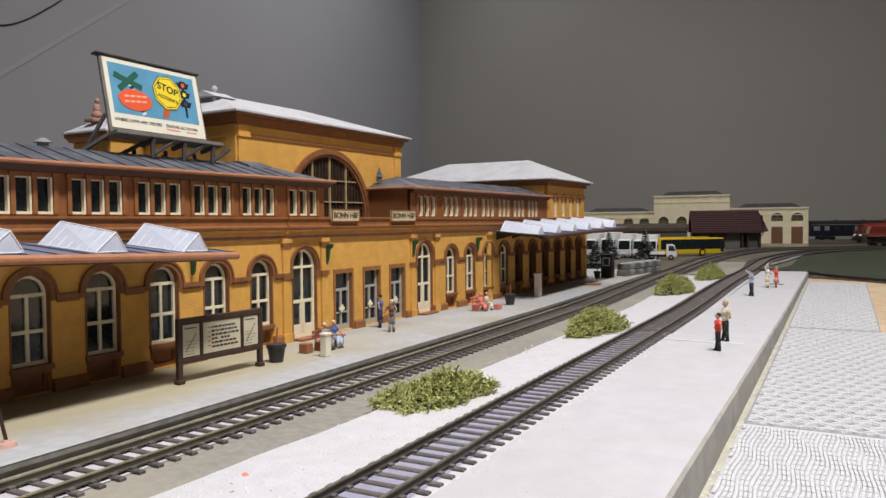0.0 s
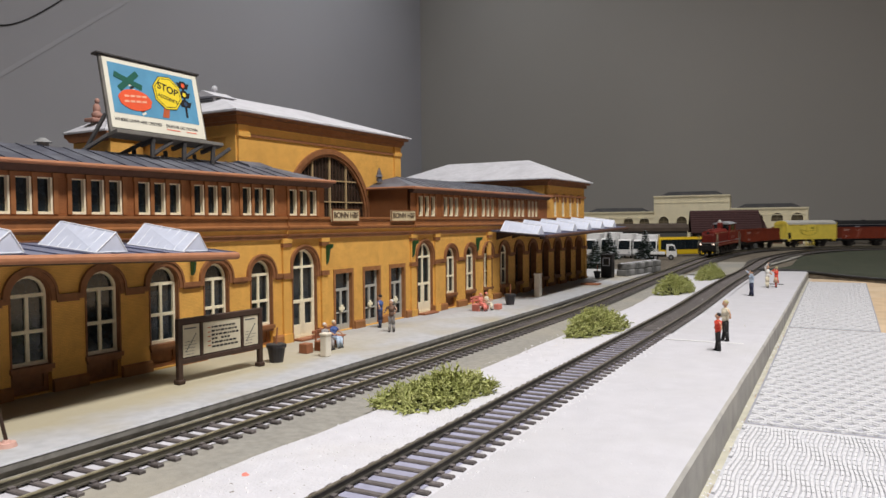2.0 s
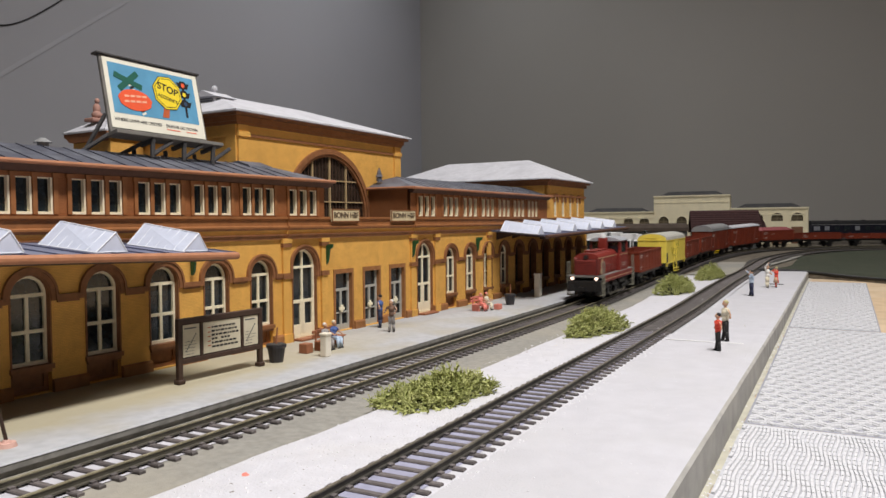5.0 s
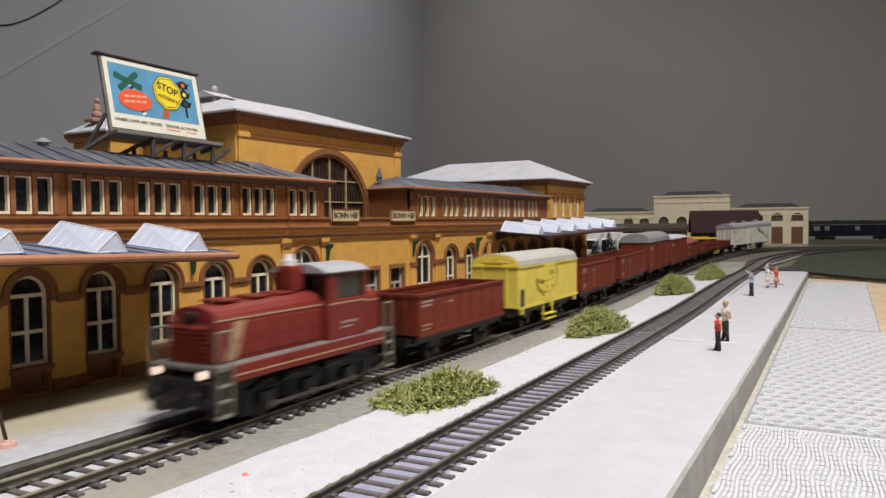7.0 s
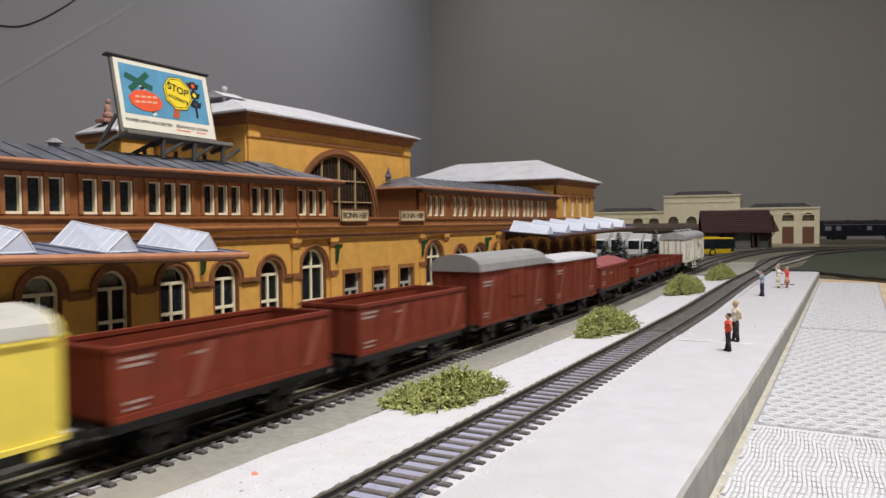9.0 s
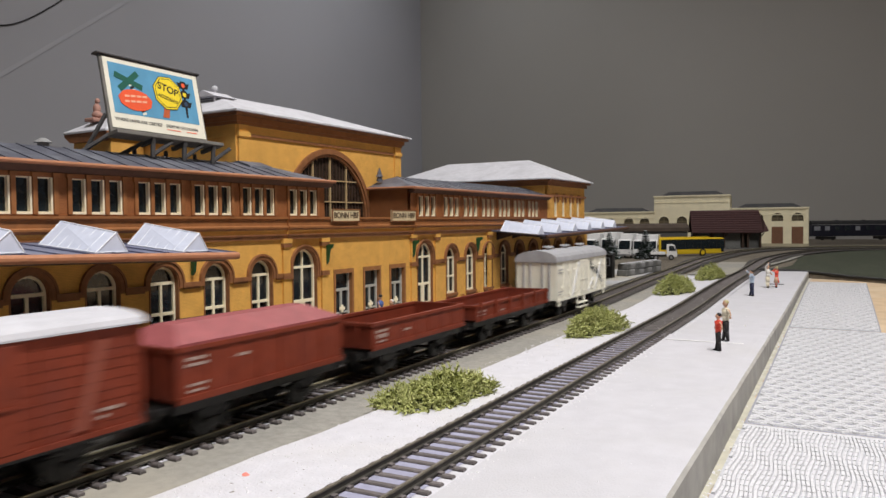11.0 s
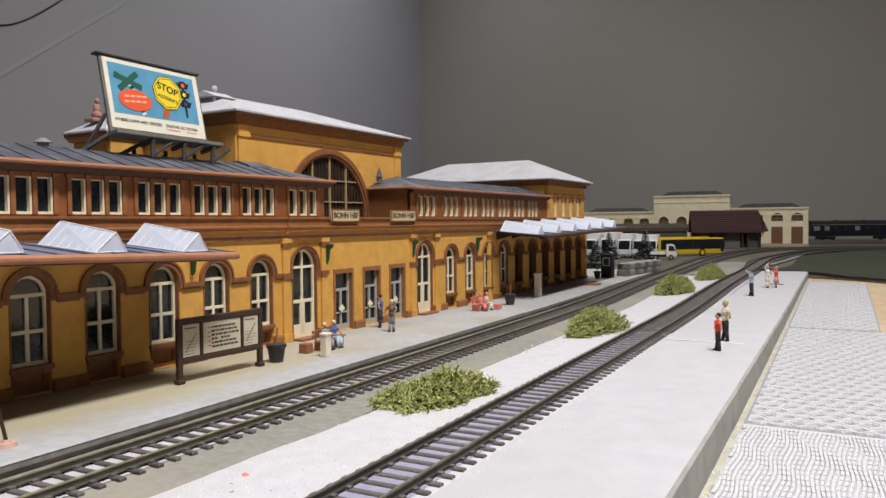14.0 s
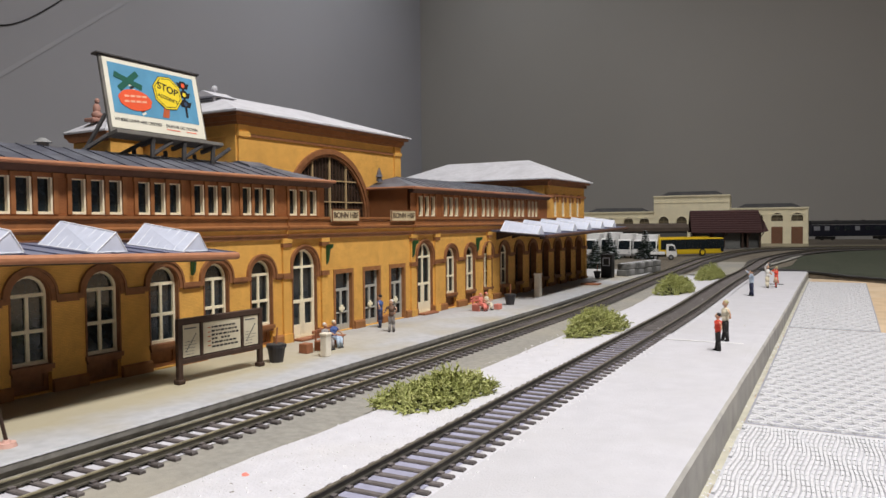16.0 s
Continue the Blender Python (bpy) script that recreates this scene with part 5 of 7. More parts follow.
def locomotive():
    ob = thing("diesel_locomotive", "dark red diesel shunting locomotive with grey cab roof, headlamps lit", "locomotive", group="goods train")
    L = 118.0
    h = L / 2
    ZD, ZT = 24.6, 46.3   # deck and hood top over the rails
    CA, CB, CW = 9.0, 38.0, 15.2   # cab
    # inner frame, deck and red valances
    bm = B()
    for s in (-1, 1):
        box(bm, *sorted((s * 8.0, s * 11.5)), -h + 5, h - 5, 6.0, 20.0)
    box(bm, -8.0, 8.0, -h + 5, h - 5, 12.0, 20.0)
    part("frame", bm, BLACKM, ob)
    bm = B()
    bbox(bm, -16.6, 16.6, -h + 1, h - 1, 22.6, ZD, 0.3, 1)
    part("running_board", bm, DECK, ob, "worn grey running board")
    for s in (-1, 1):
        bm = B()
        bbox(bm, *sorted((s * 14.6, s * 16.9)), -h + 9, h - 9, 18.0, 24.2, 0.3, 1)
        part("valance", bm, LOCO, ob)
        bm = B()
        box(bm, *sorted((s * 16.9, s * 17.05)), -h + 9, h - 9, 20.2, 20.9)
        part("trim_line", bm, LINE, ob, "thin cream lining")
    # wheels, rods, springs, brakes, air tanks
    for y in (-28, -2, 26):
        wheelset(ob, y, 7.0)
        for s in (-1, 1):
            bm = B()
            bbox(bm, *sorted((s * 11.6, s * 14.0)), y - 3.4, y + 3.4, 4.6, 11.0, 0.5, 1)
            for k in range(4):
                box(bm, *sorted((s * 12.0, s * 13.6)), y - 9 + 1.8 * k, y + 9 - 1.8 * k, 12.0 + 0.9 * k, 12.7 + 0.9 * k)
            part("axle_box", bm, BLACKM, ob)
            bm = B()
            rod(bm, (s * 14.4, y, 5.4), (s * 15.8, y, 5.4), 1.5, 8)
            box(bm, *sorted((s * 14.2, s * 15.0)), y - 0.9, y + 5.0, 4.6, 6.0)
            part("crank", bm, WEB, ob)
    for s in (-1, 1):
        bm = B()
        box(bm, *sorted((s * 15.0, s * 15.6)), -30, 28, 4.8, 6.1)
        part("coupling_rod", bm, WEB, ob)
        bm = B()
        rod(bm, (s * 13.0, -20, 15.0), (s * 13.0, -8, 15.0), 2.4, 12)
        rod(bm, (s * 13.0, 6, 15.0), (s * 13.0, 20, 15.0), 2.4, 12)
        part("air_tank", bm, BLACKM, ob)
        for y in (-40, -15, 12, 38):
            bm = B()
            box(bm, *sorted((s * 9.5, s * 12.5)), y - 1.2, y + 1.2, 3.0, 13.0)
            part("brake_shoe", bm, BLACKM, ob)

    def hood(y0, y1, w, z1, drop):
        """Rounded engine casing; its outer end dips a little."""
        bm = B()
        out = [(-w, ZD - 0.2), (-w, z1 - 5.5), (-w + 0.6, z1 - 3.6), (-w + 2.4, z1 - 1.6), (-w + 6.0, z1 - 0.4), (0, z1), (w - 6.0, z1 - 0.4), (w - 2.4, z1 - 1.6), (w - 0.6, z1 - 3.6), (w, z1 - 5.5), (w, ZD - 0.2)]
        prism(bm, out, "y", y0, y1)
        for v in bm.verts:
            if drop and v.co.y == y0 and v.co.z > z1 - 5:
                v.co.z -= 1.2
                v.co.y += 1.2
        return part("hood", bm, LOCO, ob)
    front = hood(-h + 5, CA, 11.6, ZT, True)
    hood(CB, h - 6, 11.6, 44.6, False)
    # hatches on the long hood's top
    for y in (-44, -27, -12):
        bm = B()
        bbox(bm, -5.5, 5.5, y, y + 10, ZT - 0.5, ZT + 0.6, 0.3, 1)
        part("hatch", bm, LOCO, front)
    # radiator grille on the nose
    bm = B()
    bbox(bm, -10.6, 10.6, -h + 4.2, -h + 5.2, ZD + 0.5, 39.5, 0.3, 1)
    rad = part("radiator_panel", bm, LOCODARK, ob, "dark louvred radiator grille")
    for k in range(8):
        bm = B()
        prism(bm, [(-h + 3.2, 25.6 + 1.7 * k), (-h + 4.3, 26.4 + 1.7 * k), (-h + 4.3, 27.0 + 1.7 * k)], "x", -9.8, 9.8)
        part("louvre", bm, LOCO, rad)
    for s in (-1, 1):
        bm = B()
        box(bm, *sorted((s * 11.5, s * 11.8)), -h + 5.5, CA, 39.9, 40.6)
        box(bm, *sorted((s * CW, s * (CW + 0.2))), CA + 0.4, CB - 0.4, 39.9, 40.6)
        box(bm, *sorted((s * 11.5, s * 11.8)), CB, h - 6.5, 38.4, 39.1)
        part("trim_line", bm, LINE, ob)
        for y in (-48, -36, -24, -12, -1):
            bm = B()
            bbox(bm, *sorted((s * 11.5, s * 11.9)), y + 0.5, y + (8.5 if y == -1 else 11), ZD + 1.5, 38.6, 0.2, 1)
            d = part("side_door", bm, LOCO, ob)
            bm = B()
            box(bm, *sorted((s * 11.9, s * 12.3)), y + 4.5, y + 5.3, 31, 33)
            part("handle", bm, LOCODARK, d)
        bm = B()
        prism(bm, [(-h + 9.5, ZD + 0.6), (-h + 15.0, ZD + 0.6), (-h + 20.5, 39.4), (-h + 15.0, 39.4)], "x", *sorted((s * 11.95, s * 12.1)))
        part("diagonal_stripe", bm, LINE, ob)
        bars(ob, s * (CW + 0.1), CA + 9, 31, [(4, 2.2, 1.1), (3, 2.0, 0.9)], LETTER, s)
    # cab: lower walls, posts, glazing, flat arched roof
    bm = B()
    bbox(bm, -CW, CW, CA, CB, ZD - 0.4, 42.0, 0.4, 1)
    cab = part("cab", bm, LOCO, ob)
    for x, y in ((-CW, CA), (-CW, CA + 4.0), (-CW, CB - 1.8), (CW - 1.8, CA), (CW - 1.8, CA + 4.0), (CW - 1.8, CB - 1.8), (-1.0, CA), (-1.0, CB - 1.8)):
        bm = B()
        box(bm, x, x + 1.8, y, y + 1.8, 41.8, 53.2)
        part("window_post", bm, LOCO, cab)
    for s in (-1, 1):
        bm = B()
        box(bm, *sorted((s * (CW - 1.2), s * (CW - 0.1))), CA + 0.4, CA + 4.6, 41.8, 53.2)
        part("corner_panel", bm, LOCO, cab)
    bm = B()
    box(bm, -CW, CW, CA, CB, 52.4, 53.8)
    part("cab_header", bm, LOCODARK, cab)
    bm = B()
    box(bm, -CW + 1.0, CW - 1.0, CA + 0.9, CB - 0.9, 42.0, 52.4)
    part("window", bm, GLASS, cab, "dark cab windows")
    bm = B()
    prism(bm, [(-16.0, 53.7), (16.0, 53.7), (16.0, 54.3), (12, 56.2), (6, 57.4), (0, 57.8), (-6, 57.4), (-12, 56.2), (-16.0, 54.3)], "y", CA - 2.5, CB + 1.5)
    part("cab_roof", bm, GREYR2, ob, "light grey cab roof")
    # exhaust stack with white cowl
    bm = B()
    bbox(bm, -4.2, 4.2, -2.0, 6.5, ZT - 1, 57.5, 1.6, 2)
    stack = part("exhaust", bm, LOCO, ob)
    bm = B()
    rod(bm, (0, 1.5, 57.3), (0, 1.5, 59.6), 3.4, 12)
    rod(bm, (0, 1.5, 59.6), (0, 1.5, 62.2), 2.2, 10, 1.6)
    part("cowl", bm, WHITEPAINT, stack, "small white exhaust cowl")
    # lamps, beams, corner steps and rails
    for e in (-1, 1):
        for s in (-1, 1):
            bm = B()
            rod(bm, (s * 11.4, e * (h - 3), 22.0), (s * 11.4, e * (h + 0.8), 22.0), 2.1, 12)
            lamp = part("headlamp", bm, BLACKM, ob)
            bm = B()
            rod(bm, (s * 11.4, e * (h + 0.8), 22.0), (s * 11.4, e * (h + 1.2), 22.0), 1.6, 12)
            part("lens", bm, LAMPLIT if e < 0 else GLASS, lamp)
        bm = B()
        bbox(bm, -16.0, 16.0, *sorted((e * (h - 1), e * (h + 1.2))), 10.0, 19.8, 0.3, 1)
        part("buffer_beam", bm, BLACKM, ob)
        for s in (-1, 1):
            bm = B()
            for z in (6.0, 11.5, 17.0):
                bbox(bm, *sorted((s * 12.5, s * 17.2)), *sorted((e * (h - 8.2), e * (h - 1.0))), z, z + 1.0, 0.2, 1)
            for yy in (h - 8.2, h - 1.9):
                box(bm, *sorted((s * 16.2, s * 17.2)), *sorted((e * yy, e * (yy + 0.9))), 6.0, ZD)
            part("step", bm, STEPG, ob, "olive grey corner steps")
            bm = B()
            for yy in (h - 8, h - 1.5):
                rod(bm, (s * 16.6, e * yy, ZD - 0.5), (s * 16.4, e * yy, 37), 0.5, 6)
            rod(bm, (s * 16.4, e * (h - 8), 37), (s * 16.4, e * (h - 1.5), 37), 0.45, 6)
            part("handrail", bm, STEPG, ob)
    bm = B()
    rod(bm, (0, -h + 6, 41.5), (0, -h + 3.4, 41.5), 2.0, 12)
    part("headlamp", bm, BLACKM, ob)
    bm = B()
    rod(bm, (0, CA - 1, 55.6), (0, CA - 4.2, 55.6), 1.6, 12)
    part("top_lamp", bm, GREYR2, ob)
    buffers(ob, h + 1.2, 14.5)
    return ob


LINE = plain("cream_lining", (0.42, 0.27, 0.16))
DECK = material("worn_grey_deck", (0.16, 0.15, 0.14), 0.6, vary=0.25, scale=150)
LOCODARK = material("dark_crimson", (0.07, 0.012, 0.012), 0.5)
GREYR2 = material("light_grey_cab_roof", (0.34, 0.35, 0.38), 0.5)
STEPG = plain("grey_green_steps", (0.19, 0.18, 0.14))
LAMPLIT = glowing("lit_headlamp", (1.0, 0.74, 0.60), 1.5)


def build_train():
    def add(ob, a, b):
        TRAIN.append((ob, (a + b) / 2))
    add(locomotive(), -42, 82)
    add(open_wagon(110, 20.0, "rust-red open goods wagon with plain ribbed sides", stripe=False), 104, 214)
    add(van(126, "yellow goods van with a rounded grey roof and moulded emblem", YELLOW, GREYR3, 28.4, 8.0, 0, 0, 0, True, None, None, -4, "oval", 17.6, 16.4), 237, 363)
    add(open_wagon(106, 20.8, "rust-red open goods wagon with ribbed sides"), 379, 485)
    add(open_wagon(104, 20.8, "rust-red open goods wagon, slightly shorter"), 506, 610)
    add(van(106, "rust-red covered goods van with a high rounded grey roof", RED, GREYR, 31.5, 9.8, 0, 10, 6, False, LETTER), 631, 737)
    add(van(101, "rust-red goods van with a flat white roof", RED, SNOW, 30.5, 3.8, 0, 10, 6, False, LETTER), 757, 858)
    add(covered_wagon(92), 872, 964)
    add(open_wagon(96, 10.4, "rust-red low-sided open goods wagon", stripe=False), 988, 1084)
    add(open_wagon(124, 7.4, "rust-red flat goods wagon with low sides and stakes", stripe=False, stakes=True), 1100, 1224)
    add(van(134, "ivory refrigerator van with grey roof and roof vents", IVORY, GREYR4, 29.8, 8.2, 3, 0, 8, True, GREYPRINT2, None, 0, "band"), 1244, 1378)


GREYR4 = material("light_grey_van_roof", (0.34, 0.34, 0.36), 0.6, vary=0.12, scale=120)
GREYR3 = material("pale_grey_roof", (0.45, 0.44, 0.40), 0.6, vary=0.1, scale=120)


def motions():
    for ob, s in TRAIN:
        rows = []
        for i in range(65):
            t = i * 0.25
            way = s + 232.0 * (8.0 - t) + 30.0 * (1 - smoothstep(3.5, 6.5, t))
            p, h = line(way)
            q, _ = line(way - 20)
            g, gq = ground_z(p.y), ground_z(q.y)
            rows.append((t, mm(p.x, p.y, g + 4.85, math.degrees(math.atan2(g - gq, 20)), 0, math.degrees(h))))
        walk(ob, rows)


build_train()
# ---- lettering ----


def lettering(s, size, mat_, parent, at, name="lettering", wide=1.0, bold=0.0):
    """Words as flat mesh in the built-in font; y to the reader's right, z up, facing +x. size in millimetres."""
    cu = bpy.data.curves.new(name, "FONT")
    cu.body, cu.size, cu.align_x, cu.align_y, cu.extrude, cu.offset = s, size * MM, "CENTER", "CENTER", 0.00005, bold * MM
    tmp = new("tmp", cu)
    me = bpy.data.meshes.new_from_object(tmp.evaluated_get(bpy.context.evaluated_depsgraph_get()))
    bpy.data.objects.remove(tmp)
    me.transform(Matrix(((0, 0, 1, 0), (wide, 0, 0, 0), (0, 1, 0, 0), (0, 0, 0, 1))))
    me.materials.clear()
    me.materials.append(mat_)
    ob = new(name, me)
    ob.parent = parent
    ob.matrix_basis = at
    return ob


INK = plain("black_ink", (0.012, 0.012, 0.014))
POSTW = material("poster_white", (0.74, 0.72, 0.62), 0.6, vary=0.05, scale=60, bump=0.05)
POSTB = material("poster_blue", (0.10, 0.30, 0.48), 0.6, vary=0.12, scale=80, bump=0.05)
POSTG = plain("poster_green", (0.012, 0.10, 0.07))
POSTR = plain("poster_red", (0.75, 0.10, 0.035))
POSTY = plain("poster_yellow", (0.80, 0.62, 0.03))
POSTBR = plain("poster_brown", (0.45, 0.10, 0.035))
FRAMEG = material("weathered_board_frame", (0.15, 0.142, 0.13), 0.7, vary=0.25, scale=100)
ST = mm(-306, 350, 6, rz=-2.0)


def billboard():
    ob = thing("billboard", "tilted roadside billboard with a road safety poster on the roof", "billboard",
               ST @ mm(-24, 295 - 350, 123.9, -0.9, -13.0, 0))
    bm = B()
    bbox(bm, -2.0, 0, -33.2, 31.4, -2, 40.0, 0.3, 1)
    part("board", bm, FRAMEG, ob)
    bm = B()
    bbox(bm, -3.2, 1.4, -35.6, 32.6, 39.8, 40.9, 0.3, 1)
    part("rim", bm, TRESTLE, ob)
    bm = B()
    box(bm, 0, 0.3, -31.8, 30.2, 0.4, 38.9)
    pw = part("poster", bm, POSTW, ob, "colourful road safety poster")
    bm = B()
    box(bm, 0.3, 0.42, -29.2, 27.0, 8.8, 36.6)
    part("picture_field", bm, POSTB, pw)

    def flat(name, pts, mat_, x=0.46):
        bm = B()
        prism(bm, [(y - 5.0, z + 0.8) for y, z in pts], "x", x - 0.06, x + 0.06)
        return part(name, bm, mat_, pw)

    def bar(cy, cz, w, h, a):
        c, s = math.cos(radians(a)), math.sin(radians(a))
        return [(cy + u * c - v * s, cz + u * s + v * c) for u, v in ((-w / 2, -h / 2), (w / 2, -h / 2), (w / 2, h / 2), (-w / 2, h / 2))]
    # striped post, green cross, red oval
    for i in range(12):
        flat("post_stripe", bar(-12.5 + i * 0.62, 26.5 - i * 1.55, 2.6, 1.2, 24), POSTW if i % 2 else INK, 0.50)
    flat("cross_arm", bar(-13.0, 26.8, 17.5, 3.2, -18), POSTG, 0.56)
    flat("cross_arm", bar(-13.0, 26.8, 16.5, 3.2, 40), POSTG, 0.60)
    flat("red_oval", [(-10.2 + 10.4 * math.cos(a) * (1 + 0.03 * math.sin(9 * a)), 16.4 + 5.9 * math.sin(a)) for a in [2 * math.pi * i / 36 for i in range(36)]], POSTR, 0.66)
    for z, n, o in ((17.4, 4, -16.8), (14.4, 4, -17.2)):
        for i in range(n):
            flat("text_bar", [(o + i * 3.7, z + i * 0.35), (o + i * 3.7 + 2.9, z + i * 0.35 + 0.25), (o + i * 3.7 + 2.9, z + i * 0.35 + 1.4), (o + i * 3.7, z + i * 0.35 + 1.1)], plain_red2, 0.74)
    # stop sign on its stake
    flat("stake", [(6.4, 9.2), (10.6, 9.2), (13.0, 18), (9.2, 18)], POSTBR, 0.50)
    for r, m, x in ((10.2, INK, 0.60), (9.8, POSTY, 0.66), (8.9, INK, 0.70), (8.5, POSTY, 0.74)):
        flat("sign_plate", [(12.2 + r * math.cos(radians(22.5 + 45 * i + 6)), 24.0 + r * 1.02 * math.sin(radians(22.5 + 45 * i + 6))) for i in range(8)], m, x)
    lettering("STOP", 5.8, INK, pw, mm(0.86, 7.4, 27.0, -14), bold=0.10)
    lettering("ACCIDENTS", 2.7, INK, pw, mm(0.86, 6.6, 21.4, -14), wide=0.9, bold=0.05)
    # traffic light
    for k, z in enumerate((30.2, 24.6, 19.0)):
        flat("signal_hood", [(21.0, z - 1.6), (27.0, z - 1.6), (28.6, z + 2.0), (26.4, z + 1.6), (25.6, z + 2.8), (22.4, z + 2.8), (21.6, z + 1.6), (19.6, z + 2.0)], INK, 0.6)
        flat("signal_lamp", [(24 + 1.25 * math.cos(a), z + 0.3 + 1.35 * math.sin(a)) for a in [2 * math.pi * i / 16 for i in range(16)]], (POSTR, POSTY, SIGB)[k], 0.72)
    flat("signal_post", [(23.2, 11.2), (24.6, 11.2), (24.8, 31), (23.2, 31)], INK, 0.56)
    lettering("WHERE LAWS ARE OBEYED", 2.45, INK, pw, mm(0.4, -15.0, 5.2), wide=0.98, bold=0.03)
    lettering("DEATHS GO DOWN", 2.45, INK, pw, mm(0.4, 13.8, 5.2), wide=0.98, bold=0.03)
    for a, b in ((6.8, 16.0), (20.4, 27.6)):
        flat("underline", [(a + 1, 2.2), (b + 1, 2.0), (b + 1, 2.5), (a + 1, 2.6)], POSTR, 0.4)
    # trestle
    bm = B()
    bbox(bm, -3, 6.0, -34, 38, -4.6, -2.4, 0.3, 1)
    part("walkway", bm, FRAMEG, ob)
    for y in (-11, 10, 31):
        bm = B()
        box(bm, -6, 5, y - 1, y + 1, -6.6, -4.6)
        rod(bm, (4, y, -5), (1.5, y, -14.5), 1.35, 6)
        rod(bm, (-12, y, -5), (-13, y, -11.5), 1.2, 6)
        rod(bm, (1.7, y - 0.8, -13.5), (4, y + 13, -5), 1.15, 6)
        part("trestle", bm, TRESTLE, ob)
    for a, b in (((-2, -33, 8), (-15, -42, -13)), ((-2, -33, -3), (-15, -47, -13)), ((-3, -10, -4), (-15, -24, -12))):
        bm = B()
        rod(bm, a, b, 1.2, 6)
        part("brace", bm, TRESTLE, ob)
    return ob


TRESTLE = material("dark_grey_trestle", (0.06, 0.058, 0.06), 0.55, vary=0.25, scale=120)
plain_red2 = plain("pale_oval_text", (0.80, 0.42, 0.28))
SIGB = plain("signal_dark_blue", (0.03, 0.06, 0.12))


def station_sign(u0, u1):
    ob = thing("station_sign", "cream station name sign with dark letters on the cornice", "sign", ST @ mm(4.6, (u0 + u1) / 2 - 350, 75.2), group="station signs")
    w = (u1 - u0) / 2
    bm = B()
    bbox(bm, -1.2, 0, -w, w, 0, 8.6, 0.2, 1)
    part("plate", bm, SIGNC, ob)
    for a in ((-w, w, 8.0, 8.6), (-w, w, 0, 0.6), (-w, -w + 0.6, 0, 8.6), (w - 0.6, w, 0, 8.6)):
        bm = B()
        box(bm, -0.3, 0.35, *a)
        part("border", bm, TERRA, ob)
    lettering("BONN HBF", 5.6, SIGNT, ob, mm(0.25, 0, 4.2), wide=w / 15.5, bold=0.06)


SIGNC = material("sign_cream", (0.62, 0.52, 0.33), 0.6, vary=0.08)
SIGNT = plain("sign_brown_letters", (0.05, 0.022, 0.012))


def notice_board(x0, y0, x1, y1, z=6):
    """Two posts, a framed board with three posters, a row of blank print."""
    d = Vector((x1 - x0, y1 - y0))
    L = d.length
    ob = thing("notice_board", "dark timber platform notice board with a timetable and two maps", "notice board", mm(x0, y0, z, 0, 0, math.degrees(math.atan2(d.y, d.x)) - 90))
    for y in (0, L):
        bm = B()
        bbox(bm, -1.3, 1.3, y - 1.3, y + 1.3, 0, 30.5, 0.3, 1)
        bbox(bm, -2, 2, y - 2, y + 2, 0, 2.2, 0.4, 1)
        part("post", bm, TIMBER, ob)
    bm = B()
    bbox(bm, -0.6, 0.4, 0.5, L - 0.5, 10.5, 28.5, 0.2, 1)
    part("backboard", bm, TIMBER, ob)
    for a, b in ((27.6, 30.4), (9.2, 11.6)):
        bm = B()
        bbox(bm, -1.2, 1.3, 0, L, a, b, 0.3, 1)
        part("rail", bm, TIMBER, ob)
    for y in (12.6, L - 12.6):
        bm = B()
        bbox(bm, -0.8, 1.2, y - 0.8, y + 0.8, 11, 28, 0.2, 1)
        part("divider", bm, TIMBER, ob)
    for k, (a, b) in enumerate(((1.8, 11.4), (13.8, L - 13.8), (L - 11.4, L - 1.8))):
        bm = B()
        box(bm, 0.4, 0.7, a, b, 12.2, 27.2)
        p = part("poster", bm, PAPER, ob)
        rnd = random.Random(k)
        bm = B()
        if k == 1:
            for r in range(6):
                y = a + 5.0
                while y < b - 3:
                    w = rnd.uniform(0.8, 2.4)
                    if r != 3 or rnd.random() < 0.3:
                        box(bm, 0.7, 0.82, y, min(y + w, b - 1.5), 24.0 - r * 1.9, 24.9 - r * 1.9)
                    y += w + 0.6
            part("print_line", bm, INK, p)
            bm = B()
            for r in range(5):
                box(bm, 0.7, 0.80, a + 2.6, a + 4.2, 24.2 - r * 2.2, 24.7 - r * 2.2)
            part("print_line", bm, POSTBR, p)
        else:
            for i in range(9):
                box(bm, 0.7, 0.82, a + 1.5 + i * 0.7, a + 2.0 + i * 0.7, 14.5 + i * 0.95, 15.3 + i * 0.95)
            box(bm, 0.7, 0.8, a + 0.8, b - 2, 25.2, 25.8)
            for i in range(5):
                box(bm, 0.7, 0.78, a + 0.9, b - 1.2 - rnd.random() * 3, 13.2 + i * 1.5, 13.4 + i * 1.5)
            part("print_line", bm, GREYPRINT, p)
    return ob


def plant_pot(x, y, z=6, r=5.2, h=9.5):
    ob = thing("plant_pot", "round black plastic plant pot with a bare stem", "plant pot", mm(x, y, z), group="plant pots")
    bm = B()
    rod(bm, (0, 0, 0), (0, 0, h - 1.4), r * 0.68, 18, r * 0.95)
    rod(bm, (0, 0, h - 1.6), (0, 0, h), r * 1.04, 18)
    part("pot", bm, POTM, ob, smooth=False)
    bm = B()
    rod(bm, (0, 0, h), (0, 0, h + 0.3), r * 0.92, 14)
    part("soil", bm, BALLAST, ob)
    bm = B()
    rod(bm, (0, 0, h), (0.4, 0.6, h + 9), 0.6, 6, 0.4)
    part("stem", bm, WOODB, ob)


POTM = material("black_pot", (0.035, 0.032, 0.036), 0.5, vary=0.15)


